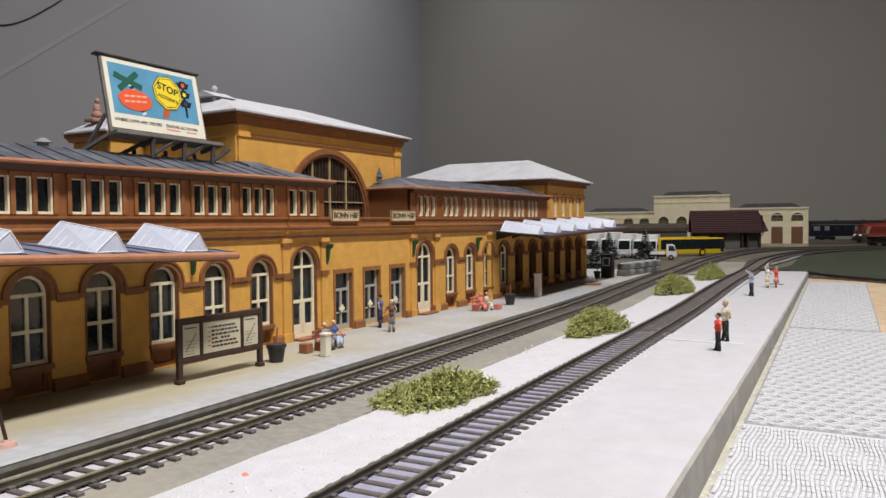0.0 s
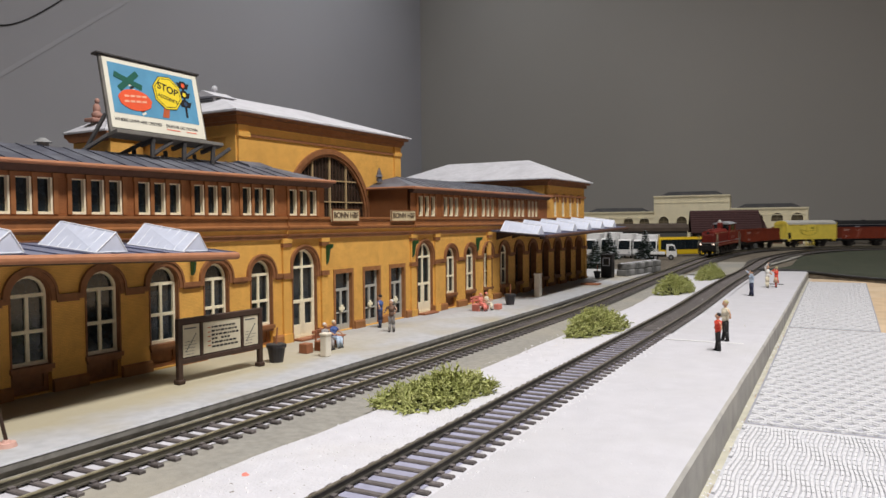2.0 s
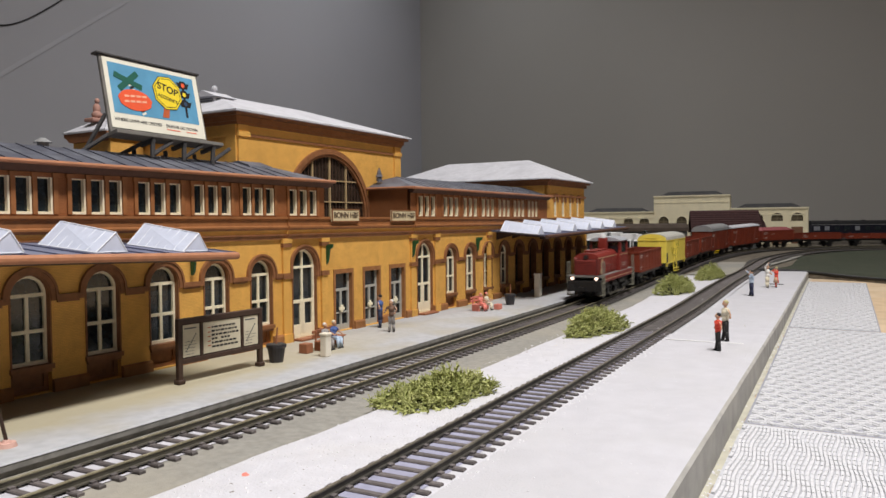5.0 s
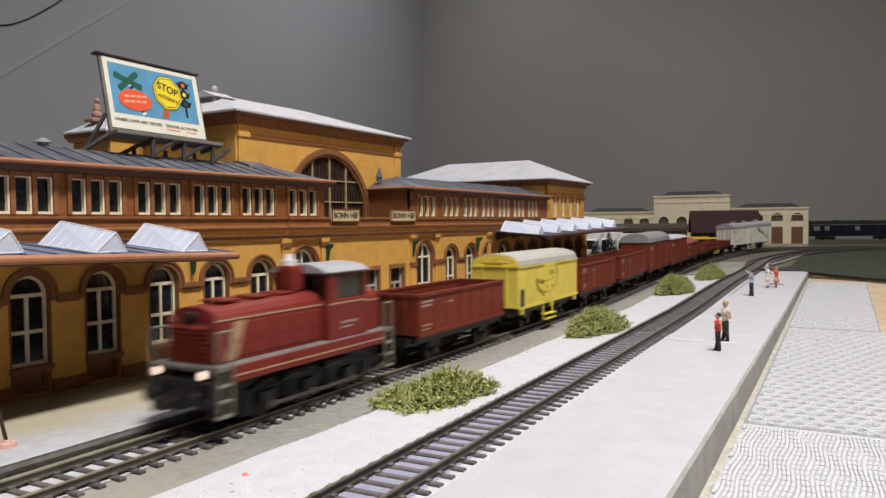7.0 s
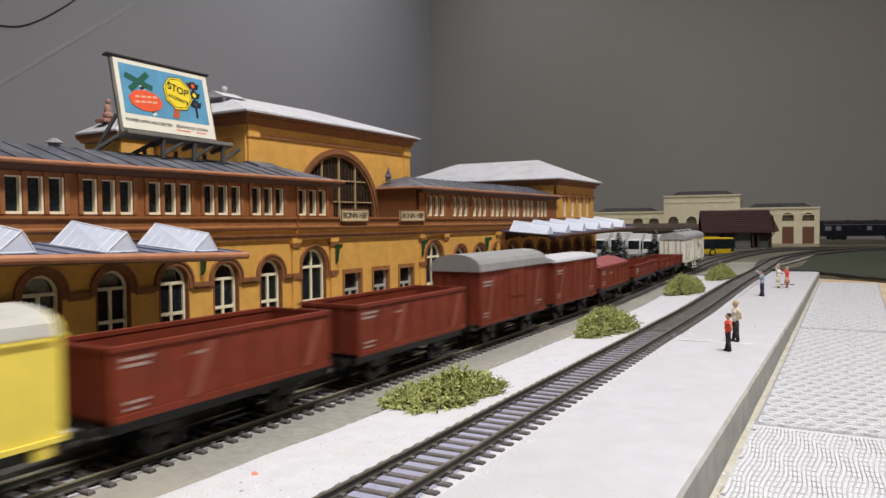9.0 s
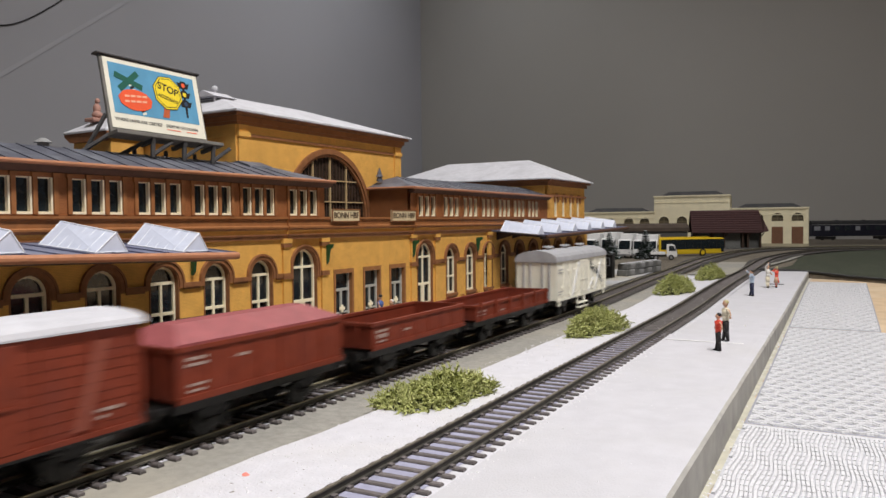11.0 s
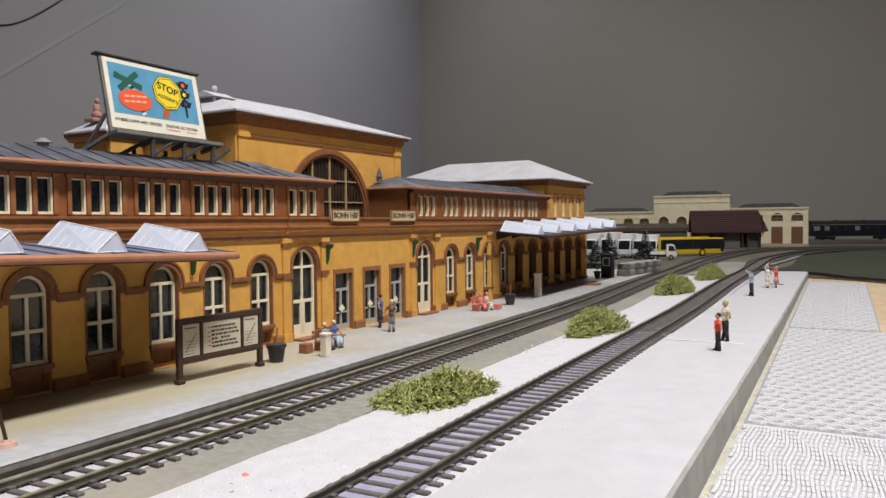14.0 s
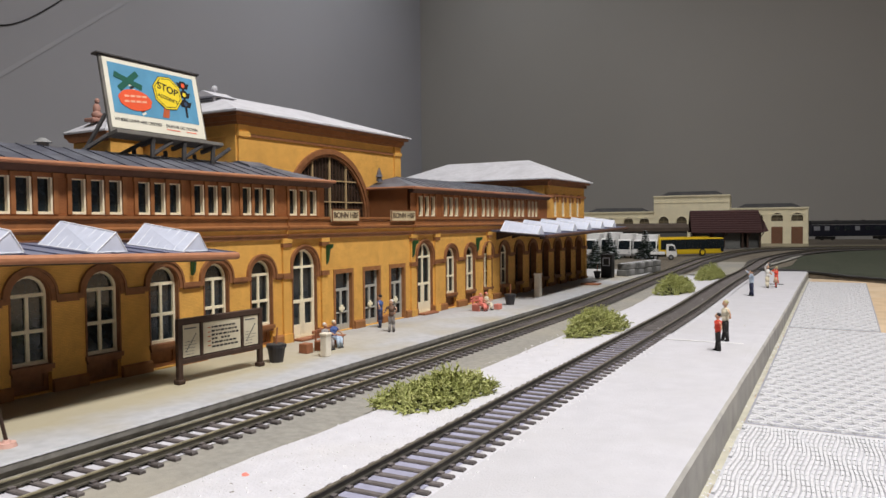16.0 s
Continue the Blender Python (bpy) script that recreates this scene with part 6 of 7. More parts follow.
def bollard(x, y, z, h, w, label, base=False):
    ob = thing("stone_bollard", label, "bollard", mm(x, y, z))
    bm = B()
    prism(bm, [(-w, 0), (w, 0), (w * 0.84, h - 1.4), (-w * 0.84, h - 1.4)], "x", -w * 0.8, w * 0.8)
    bmesh.ops.bevel(bm, geom=bm.edges[:], offset=0.4, segments=1, affect="EDGES")
    part("shaft", bm, STONEC, ob)
    bm = B()
    bbox(bm, -w * 0.95, w * 0.95, -w * 0.98, w * 0.98, h - 1.6, h, 0.5, 2)
    part("cap", bm, STONEC, ob)
    if base:
        bm = B()
        bbox(bm, -w * 1.3, w * 1.3, -w * 1.3, w * 1.3, 0, 1.4, 0.3, 1)
        part("foot", bm, STONEC, ob)


STONEC = material("cream_stone", (0.80, 0.74, 0.62), 0.8, vary=0.1, scale=150, stain=(0.5, 0.44, 0.36), stain_scale=60)


def bench(x, y, rz, label, mat_, seat=24):
    ob = thing("platform_bench", label, "bench", mm(x, y, 6, 0, 0, rz), group="platform benches")
    for i in range(3):
        bm = B()
        bbox(bm, -1.5 + i * 2.2, 0.4 + i * 2.2, -seat / 2, seat / 2, 5.2, 6.0, 0.2, 1)
        part("seat_slat", bm, mat_, ob)
    for i in range(2):
        bm = B()
        bbox(bm, -3.0, -2.2, -seat / 2, seat / 2, 7.4 + i * 2.6, 9.2 + i * 2.6, 0.2, 1)
        part("back_slat", bm, mat_, ob)
    for s in (-1, 1):
        bm = B()
        bbox(bm, -2.6, 4.2, s * (seat / 2 - 3) - 0.7, s * (seat / 2 - 3) + 0.7, 0, 5.2, 0.2, 1)
        box(bm, -2.3, -1.5, s * (seat / 2 - 3) - 0.6, s * (seat / 2 - 3) + 0.6, 5.0, 11.5)
        part("leg", bm, mat_, ob)
    return ob


# ---- little painted figurines: one plain mesh each ----


def figurine(x, y, z, rz, h, top, trousers, hair, label, pose_="stand", skirt=False, arms=((0.1, -0.5), (-0.1, -0.5))):
    """A painted plastic figurine, facing -y. arms: end of each arm from the shoulder, forward and up, as shares of the height."""
    bm = B()
    idx = []

    def paint(k):
        bm.faces.ensure_lookup_table()
        for i in range(len(idx), len(bm.faces)):
            bm.faces[i].material_index = k
            idx.append(k)
    u = h / 22.0
    hip = 10.6 * u if pose_ == "stand" else 6.4 * u
    for s in (-1, 1):
        if pose_ == "stand":
            if not skirt:
                rod(bm, (s * 1.3 * u, s * 0.7 * u, 0.9 * u), (s * 1.25 * u, 0.2 * u, 5.4 * u), 0.95 * u, 8, 1.15 * u)
                rod(bm, (s * 1.25 * u, 0.2 * u, 5.2 * u), (s * 1.1 * u, 0, hip), 1.15 * u, 8, 1.45 * u)
        else:
            rod(bm, (s * 1.4 * u, 0.4 * u, hip), (s * 1.5 * u, -5.0 * u, hip), 1.4 * u, 8, 1.2 * u)
            rod(bm, (s * 1.5 * u, -5.0 * u, hip), (s * 1.5 * u, -5.4 * u, 0.6 * u), 1.15 * u, 8, 0.9 * u)
    if skirt:
        rod(bm, (0, 0, 5.2 * u), (0, 0, hip + 0.6 * u), 2.9 * u, 12, 1.8 * u)
        paint(0)
        for s in (-1, 1):
            rod(bm, (s * 0.9 * u, 0, 0.6 * u), (s * 0.9 * u, 0, 5.6 * u), 0.6 * u, 8, 0.8 * u)
        paint(2)
    else:
        ball(bm, (0, 0.1 * u, hip), 2.1 * u, 1.5 * u, 1.6 * u)
        paint(1)
    # trunk
    rod(bm, (0, 0, hip + 0.2 * u), (0, 0.1 * u, hip + 3.2 * u), 1.75 * u, 12, 1.75 * u)
    rod(bm, (0, 0.1 * u, hip + 3.0 * u), (0, 0.1 * u, hip + 6.6 * u), 1.8 * u, 12, 2.3 * u)
    ball(bm, (0, 0.1 * u, hip + 6.6 * u), 2.5 * u, 1.5 * u, 1.0 * u)
    sh = hip + 6.4 * u
    ends = []
    for s, (fwd, up) in zip((-1, 1), arms):
        a = Vector((s * 2.5 * u, 0.1 * u, sh))
        e = a + Vector((s * 0.8 * u, -fwd * h * 0.5, up * h * 0.36))
        c = a + Vector((s * 1.1 * u, -fwd * h * 0.12 + 0.5 * u, up * h * 0.18))
        rod(bm, a, c, 0.85 * u, 7, 0.75 * u)
        rod(bm, c, e, 0.75 * u, 7, 0.55 * u)
        ends.append(e)
    paint(0)
    for e in ends:
        ball(bm, e, 0.7 * u, u=7, v=5)
    rod(bm, (0, 0.1 * u, hip + 6.8 * u), (0, 0, hip + 8.6 * u), 0.8 * u, 8)
    ball(bm, (0, -0.1 * u, hip + 9.7 * u), 1.3 * u, 1.5 * u, 1.75 * u)
    ball(bm, (0, -1.5 * u, hip + 9.5 * u), 0.3 * u, 0.4 * u, 0.4 * u, 6, 4)
    paint(2)
    ball(bm, (0, 0.3 * u, hip + 10.4 * u), 1.45 * u, 1.5 * u, 1.25 * u)
    paint(3)
    for s in (-1, 1):
        fy = -5.9 * u if pose_ != "stand" else s * 0.7 * u - 0.4 * u
        ball(bm, (s * 1.4 * u, fy, 0.55 * u), 0.8 * u, 1.5 * u, 0.6 * u, 8, 5)
    paint(4)
    return single("figurine", bm, [top, trousers, SKIN, hair, INK], label, "figurine", mm(x, y, z, 0, 0, rz), "figurines", smooth=True)


FB = {"red": plain("figure_red", (0.70, 0.07, 0.04)), "black": plain("figure_black", (0.02, 0.018, 0.018)), "cream": plain("figure_cream", (0.68, 0.62, 0.48)),
      "blue": plain("figure_blue", (0.06, 0.11, 0.30)), "sky": plain("figure_pale_blue", (0.45, 0.55, 0.68)), "navy": plain("figure_navy", (0.025, 0.03, 0.07)),
      "grey": plain("figure_grey", (0.30, 0.28, 0.27)), "brown": plain("figure_brown", (0.16, 0.09, 0.06)), "coral": plain("figure_coral", (0.76, 0.24, 0.19)),
      "blond": plain("figure_blond", (0.48, 0.42, 0.22)), "white": plain("figure_white", (0.72, 0.70, 0.66))}


def figurines():
    F = FB
    figurine(-62, 447, 6.0, -70, 21.5, F["red"], F["black"], F["black"], "painted figurine in a red jacket and black trousers")
    figurine(-63, 485, 6.0, -60, 25, F["cream"], F["black"], F["blond"], "painted figurine in a cream shirt and dark trousers")
    figurine(-77, 774, 6.8, -65, 25, F["sky"], F["navy"], F["black"], "painted figurine in a pale blue shirt waving", arms=((0.32, 0.55), (0.3, 0.25)))
    figurine(-70, 862, 8.0, 60, 24, F["white"], F["cream"], F["grey"], "painted figurine in white with a raised arm", arms=((0.3, 0.9), (0.2, -0.5)))
    figurine(-62, 868, 8.0, -110, 22, F["red"], F["red"], F["blond"], "painted figurine in a long red dress", skirt=True, arms=((0.4, 0.2), (0.3, 0.1)))
    figurine(-289, 447, 6, -80, 23.5, F["blue"], F["navy"], F["black"], "painted figurine in a dark blue coat")
    figurine(-270, 432, 6, 10, 22, F["brown"], F["grey"], F["white"], "painted figurine in brown carrying a grey bag", arms=((0.4, -0.4), (0.2, -0.5)))
    bench(-271, 362, 100 - 90, "reddish wooden platform bench under two seated figurines", WOODB, 30)
    figurine(-268, 355, 6, 90, 19.5, F["grey"], F["grey"], F["white"], "seated painted figurine in grey", "sit", arms=((0.5, -0.4), (0.5, -0.4)))
    figurine(-268, 364, 6, 80, 20, F["blue"], F["sky"], F["cream"], "seated painted figurine in a blue jacket", "sit", arms=((0.5, -0.4), (0.4, -0.5)))
    bench(-270, 572, 0, "coral red platform bench under two seated figurines", CORALB, 24)
    figurine(-266, 566, 6, 80, 18.5, F["coral"], F["coral"], F["coral"], "seated painted figurine in coral red", "sit", arms=((0.5, -0.4), (0.5, -0.4)))
    figurine(-265, 575, 6, 95, 18.5, F["cream"], F["cream"], F["coral"], "seated painted figurine in cream", "sit", arms=((0.5, -0.4), (0.5, -0.4)))
    bm = B()
    bbox(bm, -2.6, 2.6, -3.4, 3.4, 0, 4.6, 0.4, 1)
    single("suitcase", bm, CORALB, "small coral red suitcase on the platform", "suitcase", mm(-258, 583, 6))
    bm = B()
    bbox(bm, -3, 3, -3, 3, 0, 5.6, 0.4, 1)
    single("suitcase", bm, WOODB, "small reddish brown suitcase beside the bench", "suitcase", mm(-271, 341, 6))
    # kneeling board under the far pair
    bm = B()
    bbox(bm, -9, 9, -2.2, 2.2, 0, 0.8, 0.2, 1)
    single("base_plate", bm, INK, "thin black base strip under two figurines", "base plate", mm(-66, 905, 8.2))


CORALB = plain("coral_bench", (0.62, 0.21, 0.16))

# ---- shrubs and trees ----


def shrub(x, y, z, rx, ry, rz_, turn, seed, label, n=900, lean=0.0):
    """A cushion of springy, branching lichen twigs."""
    rnd = random.Random(seed)
    bm = B()
    verts, faces = [], []

    def twig(p, d, length, r, depth):
        rings = []
        q = p.copy()
        dd = d.copy()
        seg = 4
        for i in range(seg + 1):
            k = r * (1 - 0.6 * i / seg)
            a = dd.orthogonal().normalized()
            b = dd.cross(a).normalized()
            rings.append([len(verts) + j for j in range(3)])
            for j in range(3):
                an = 2.094 * j
                verts.append(q + (a * math.cos(an) + b * math.sin(an)) * k)
            q = q + dd * (length / seg)
            dd = (dd + Vector((rnd.uniform(-1, 1), rnd.uniform(-1, 1), rnd.uniform(-0.9, 0.8))) * 0.62).normalized()
            if depth and i in (1, 2, 3) and rnd.random() < 0.75:
                twig(q, (dd + Vector((rnd.uniform(-1, 1), rnd.uniform(-1, 1), rnd.uniform(-0.3, 1))) * 0.9).normalized(), length * 0.55, k * 0.85, depth - 1)
        for a, b in zip(rings, rings[1:]):
            for j in range(3):
                faces.append((a[j], a[(j + 1) % 3], b[(j + 1) % 3], b[j]))
    for i in range(n):
        a = rnd.uniform(0, 2 * math.pi)
        rr = math.sqrt(rnd.random())
        lobes = 0.82 + 0.18 * math.sin(a * 3 + seed) + 0.08 * math.sin(a * 7)
        h = math.sqrt(max(0, 1 - rr * rr)) * (1 + lean * math.sin(a) * rr) * (0.75 + 0.5 * noise.noise((math.cos(a) * rr * 2, math.sin(a) * rr * 2, seed)))
        lv = rnd.uniform(0.05, 1.0) ** 0.5
        p = Vector((math.cos(a) * rr * rx * lobes, math.sin(a) * rr * ry * lobes, max(0.3, h * lv * rz_ * 0.92)))
        d = Vector((math.cos(a) * rr * 0.7 + rnd.uniform(-1, 1), math.sin(a) * rr * 0.7 + rnd.uniform(-1, 1), h * 0.7 + rnd.uniform(-0.5, 0.5))).normalized()
        twig(p, d, rnd.uniform(2.6, 5.4), rnd.uniform(0.45, 0.85), 1)
    me = bpy.data.meshes.new("shrub")
    me.from_pydata([v * MM for v in verts], [], faces)
    me.materials.append(LICHEN2)
    ob = thing("shrub", label, "shrub", mm(x, y, z, 0, 0, turn), group="shrubs")
    part("foliage", me, None, ob)
    tagged(ob.children[0], kind="stuff")
    bm.free()
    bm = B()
    # dark core: the shade between the twigs put into its colour
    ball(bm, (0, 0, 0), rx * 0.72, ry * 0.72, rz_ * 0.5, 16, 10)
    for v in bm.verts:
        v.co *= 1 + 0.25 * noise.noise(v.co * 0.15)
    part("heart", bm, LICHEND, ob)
    return ob


def island_material(name, c0, c1, c2):
    m = bpy.data.materials.new(name)
    m.use_nodes = True
    nt = m.node_tree
    b = nt.nodes["Principled BSDF"]
    b.inputs["Roughness"].default_value = 0.85
    g = nt.nodes.new("ShaderNodeNewGeometry")
    r = nt.nodes.new("ShaderNodeValToRGB")
    r.color_ramp.elements[0].color, r.color_ramp.elements[1].color = (*c0, 1), (*c2, 1)
    e = r.color_ramp.elements.new(0.5)
    e.color = (*c1, 1)
    tc = nt.nodes.new("ShaderNodeTexCoord")
    n = nt.nodes.new("ShaderNodeTexNoise")
    n.inputs["Scale"].default_value = 70
    nt.links.new(tc.outputs["Object"], n.inputs["Vector"])
    mx = nt.nodes.new("ShaderNodeMix")
    mx.inputs[0].default_value = 0.45
    nt.links.new(g.outputs["Random Per Island"], mx.inputs[2])
    nt.links.new(n.outputs[0], mx.inputs[3])
    nt.links.new(mx.outputs[0], r.inputs[0])
    nt.links.new(r.outputs[0], b.inputs["Base Color"])
    return m


LICHEN2 = island_material("lichen_twigs", (0.17, 0.19, 0.055), (0.36, 0.385, 0.125), (0.62, 0.61, 0.29))
LICHEND = material("lichen_shade", (0.05, 0.055, 0.02), 0.95, vary=0.3)


def fir(x, y, z, h, r, seed, label):
    rnd = random.Random(seed)
    ob = thing("fir_tree", label, "fir tree", mm(x, y, z), group="fir trees")
    bm = B()
    rod(bm, (0, 0, 0), (0, 0, h), 1.5, 8, 0.2)
    part("trunk", bm, TIMBER, ob)
    for mat_, lift, name, keep in ((FIRN, 0, "needles", 1.0), (FROST, 0.5, "frost", 0.38)):
        verts, faces = [], []
        rnd = random.Random(seed)
        for t in range(16):
            zz = h * (0.08 + 0.9 * t / 16)
            R = r * (1 - t / 16.5) * (0.9 + 0.2 * rnd.random())
            nb = int(9 + 10 * (1 - t / 16))
            for i in range(nb):
                a = 2 * math.pi * (i + rnd.random() * 0.6) / nb
                L = R * rnd.uniform(0.7, 1.1)
                for k in range(5):
                    f0 = k / 5
                    c = Vector((math.cos(a), math.sin(a), -0.25)) * L * f0 + Vector((0, 0, zz + lift))
                    if rnd.random() > keep or (keep < 1 and k < 2):
                        continue
                    for s in (-1, 1):
                        aa = a + s * rnd.uniform(0.4, 1.1)
                        tip = c + Vector((math.cos(aa), math.sin(aa), rnd.uniform(-0.1, 0.4))) * max(3.0, L * 0.42)
                        side = Vector((-math.sin(aa), math.cos(aa), 0.5)) * 1.5
                        j = len(verts)
                        verts.extend([c - side, tip, c + side, c + Vector((0, 0, 0.9))])
                        faces.extend([(j, j + 1, j + 2), (j, j + 1, j + 3), (j + 2, j + 1, j + 3)])
        me = bpy.data.meshes.new(name)
        me.from_pydata([v * MM for v in verts], [], faces)
        me.materials.append(mat_)
        tagged(part(name, me, None, ob), kind="stuff")
    return ob


billboard()
station_sign(406.5, 437)
station_sign(477, 511)
notice_board(-271, 248, -268, 299)


def lamp_post(x, y):
    ob = thing("lamp_post", "thin dark leaning post with a pale pink plastic foot", "lamp post", mm(x, y, 6))
    bm = B()
    rod(bm, (0, 0, 0), (0, 0, 1.5), 3.4, 16, 2.9)
    rod(bm, (0, 0, 1.5), (0, 0, 2.4), 1.6, 10, 1.1)
    part("foot", bm, plain("pale_pink_plastic", (0.62, 0.38, 0.32)), ob)
    bm = B()
    rod(bm, (0, 0, 2), (-1.5, -6, 34), 0.65, 8)
    part("pole", bm, TIMBER, ob)


lamp_post(-247.5, 151.5)
plant_pot(-268, 312)
plant_pot(-262, 619)
plant_pot(-270, 916, 9.5, 4.5, 8)
bollard(-254, 337, 6, 13.2, 2.7, "short square cream stone bollard")
bollard(-264, 694, 6.4, 23, 3.6, "tall pale stone marker post on the platform")
figurines()
shrub(-151, 274, 4.5, 14, 31, 12.5, -25, 3, "sprawling olive green lichen shrub in the snow", 1700, 0.55)
shrub(-146.5, 491, 4.5, 13, 33, 20, -15, 5, "rounded olive green lichen shrub in the snow", 1500)
shrub(-147, 774, 7.5, 12, 40, 21.5, -14, 8, "olive green lichen shrub between the tracks", 1200)
shrub(-142, 948, 9, 12, 38, 20, -12, 11, "small olive green lichen shrub between the tracks", 1000)
# ---- the far end of the layout ----
FZ = 8.0


def far_building():
    """A long cream station building: raised middle block, two wings with arched windows."""
    ob = thing("cream_building", "long cream model building with arched windows and dark roofs", "building", mm(-695, 2200, FZ, 0, 0, -90))
    # own frame: y along the front, x out of the front; u counts from the near end
    D = -34.0
    M = 614.0

    def wing(a, b, h, name, ops):
        a, b = M - b, M - a
        ops = [(M - u, *rest) for u, *rest in ops]
        bm = B()
        arch_wall(bm, a, b, 0, h, ops, x=0, thick=6, seg=10)
        part(name, bm, CREAMB, ob)
        bm = B()
        box(bm, D, -6.2, a, b, 0, h - 0.3)
        part("back_wall", bm, CREAMIN, ob)
        for side in (a, b):
            bm = B()
            s = 1 if side == b else -1
            box(bm, D, 0, *sorted((side, side + s * 0.4)), 0, h)
            part("side_wall", bm, CREAMB, ob)
        bm = B()
        prism(bm, [(-3, h - 2), (2.0, h - 2), (3.2, h + 1), (3.2, h + 4), (-3, h + 4)], "y", a - 2, b + 2)
        prism(bm, [(-1, h - 17), (1.2, h - 17), (1.2, h - 15), (-1, h - 15)], "y", a, b)
        part("cornice", bm, CREAMB, ob)
        bm = B()
        prism(bm, [(-6, h + 3), (D / 2, h + 15), (D, h + 3)], "y", a + 14, b - 14)
        for v in bm.verts:
            if v.co.z > h + 10:
                v.co.y += math.copysign(24, (a + b) / 2 - v.co.y)
        part("roof", bm, DARKROOF, ob)
    r_ops = [(u, 29.0, 68.0, 75.5, True) for u in (26, 75, 124)]
    wing(0, 194, 101, "wing_wall", r_ops)
    c_ops = [(u, 29.0, 60.0, 69.0, True) for u in (223, 273, 323, 373)]
    wing(195, 400, 139, "middle_wall", c_ops)
    l_ops = [(u, 29.0, 58.0, 67.0, True) for u in (428, 474, 530, 580)]
    wing(401, 614, 95, "wing_wall", l_ops)
    for u, w, zb, zs, _ in r_ops + c_ops + l_ops:
        bm = B()
        arch_pane(bm, w, zb, zs, -4.5)
        win = part("window", bm, ARCHDARK, ob, at=mm(0, M - u, 0))
        bm = B()
        box(bm, -4.4, -3.6, -0.8, 0.8, zb, zs + w / 2 - 1)
        box(bm, -4.4, -3.6, -w / 2, w / 2, zs - 1, zs + 0.6)
        part("glazing_bar", bm, ARCHBAR, win)
        bm = B()
        arch_band(bm, w, w + 5, zs, zb, -0.5, 1.2)
        part("arch_trim", bm, CREAMB, ob, at=mm(0, M - u, 0))
    for u in (M - 26, M - 75):
        bm = B()
        bbox(bm, -1, 1.5, u - 14, u + 14, 0, 53, 0.6, 1)
        d = part("door", bm, BROWND, ob, "tall brown double door")
        for k in (-1, 1):
            for z0, z1 in ((4, 24), (28, 50)):
                bm = B()
                bbox(bm, 1.5, 2.2, u + k * 7 - 5, u + k * 7 + 5, z0, z1, 0.3, 1)
                part("door_panel", bm, BROWND, d)
    bm = B()
    for u in (3, 50, 100, 191):
        bm = B()
        box(bm, -0.5, 2.2, M - u - 3.5, M - u + 3.5, 0, 98)
        part("pilaster", bm, CREAMB, ob)
    bm = B()
    box(bm, -2, 2.5, M - 194, M + 2, 0, 8)
    part("plinth", bm, CREAMIN, ob)


# darker copy of CREAMB: shade put into the colour of core and plinth
CREAMIN = material("cream_shaded_wall", (0.45, 0.40, 0.28), 0.85, vary=0.1, scale=50)
DARKROOF = material("dark_flat_roof", (0.05, 0.05, 0.052), 0.8, vary=0.2, scale=50)
ARCHDARK = material("dull_arch_glass", (0.12, 0.10, 0.065), 0.4, vary=0.3, scale=60)
ARCHBAR = material("arch_bar", (0.25, 0.21, 0.13), 0.6)


def goods_shed():
    """A dark shed with a deep brown roof on posts."""
    d = Vector((-180 + 331, 2002 - 1964))
    ob = thing("goods_shed", "low grey shed under a deep dark brown roof", "shed", mm(-331, 1964, FZ, 0, 0, math.degrees(math.atan2(d.y, d.x))))
    L = d.length
    bm = B()
    pts = [(-14, 40), (-14, 43), (52, 97), (118, 43), (118, 40), (52, 92)]
    prism(bm, [(y, z) for y, z in pts], "x", -6, L + 4)
    part("roof", bm, BROWNROOF, ob, "deep dark brown shingled roof")
    bm = B()
    prism(bm, [(-10, 41), (52, 91), (114, 41)], "x", L + 4, L + 18)
    for v in bm.verts:
        if v.co.x > L + 10:
            v.co.z = 44 + (v.co.z - 41) * 0.45
    part("gable_hood", bm, BROWNROOF, ob)
    for i in range(9):
        z = 45 + i * 5.6
        y = -12 + i * 6.85
        bm = B()
        box(bm, -6.5, L + 4.5, y - 0.4, y + 0.5, z, z + 1.5)
        part("shingle_course", bm, BROWNROOF, ob)
    for a, b, m in ((2, 40, SHEDG), (46, 70, SHEDG), (74, 112, SHEDG2), (128, L, SHEDG)):
        bm = B()
        box(bm, a, b, 16, 20, 0, 44)
        part("wall_panel", bm, m, ob)
    bm = B()
    # near-black block: the shade inside the shed put into its colour
    box(bm, 0, L, 24, 104, 0, 42)
    part("back_wall", bm, DARK, ob)
    for x in (0, 42, 72, 115, 127, L):
        bm = B()
        bbox(bm, x - 2.2, x + 2.2, -2, 3, 0, 44, 0.4, 1)
        rod(bm, (x, 0, 28), (x + 9, 0, 41), 1.2, 6)
        part("post", bm, TIMBER, ob)
    bm = B()
    box(bm, -4, L + 6, -8, 110, 0, 3)
    part("base", bm, STONE, ob)


SHEDG = material("grey_boards", (0.12, 0.12, 0.115), 0.8, vary=0.2)
SHEDG2 = material("pale_grey_boards", (0.22, 0.22, 0.21), 0.8, vary=0.15)


def long_shed():
    """A long low roof behind the lorries."""
    a, b = Vector((-545, 1900)), Vector((-352, 1985))
    d = b - a
    ob = thing("long_shed", "long low shed with a dark brown rounded roof", "shed", mm(a.x, a.y, FZ, 0, 0, math.degrees(math.atan2(d.y, d.x))))
    L = d.length
    bm = B()
    prism(bm, [(-26, 45), (-24, 54), (-12, 62), (4, 65), (20, 62), (30, 54), (32, 45)], "x", 0, L)
    part("roof", bm, LONGROOF, ob)
    bm = B()
    box(bm, 3, L - 3, -20, 26, 0, 45)
    part("wall", bm, SHEDG, ob)


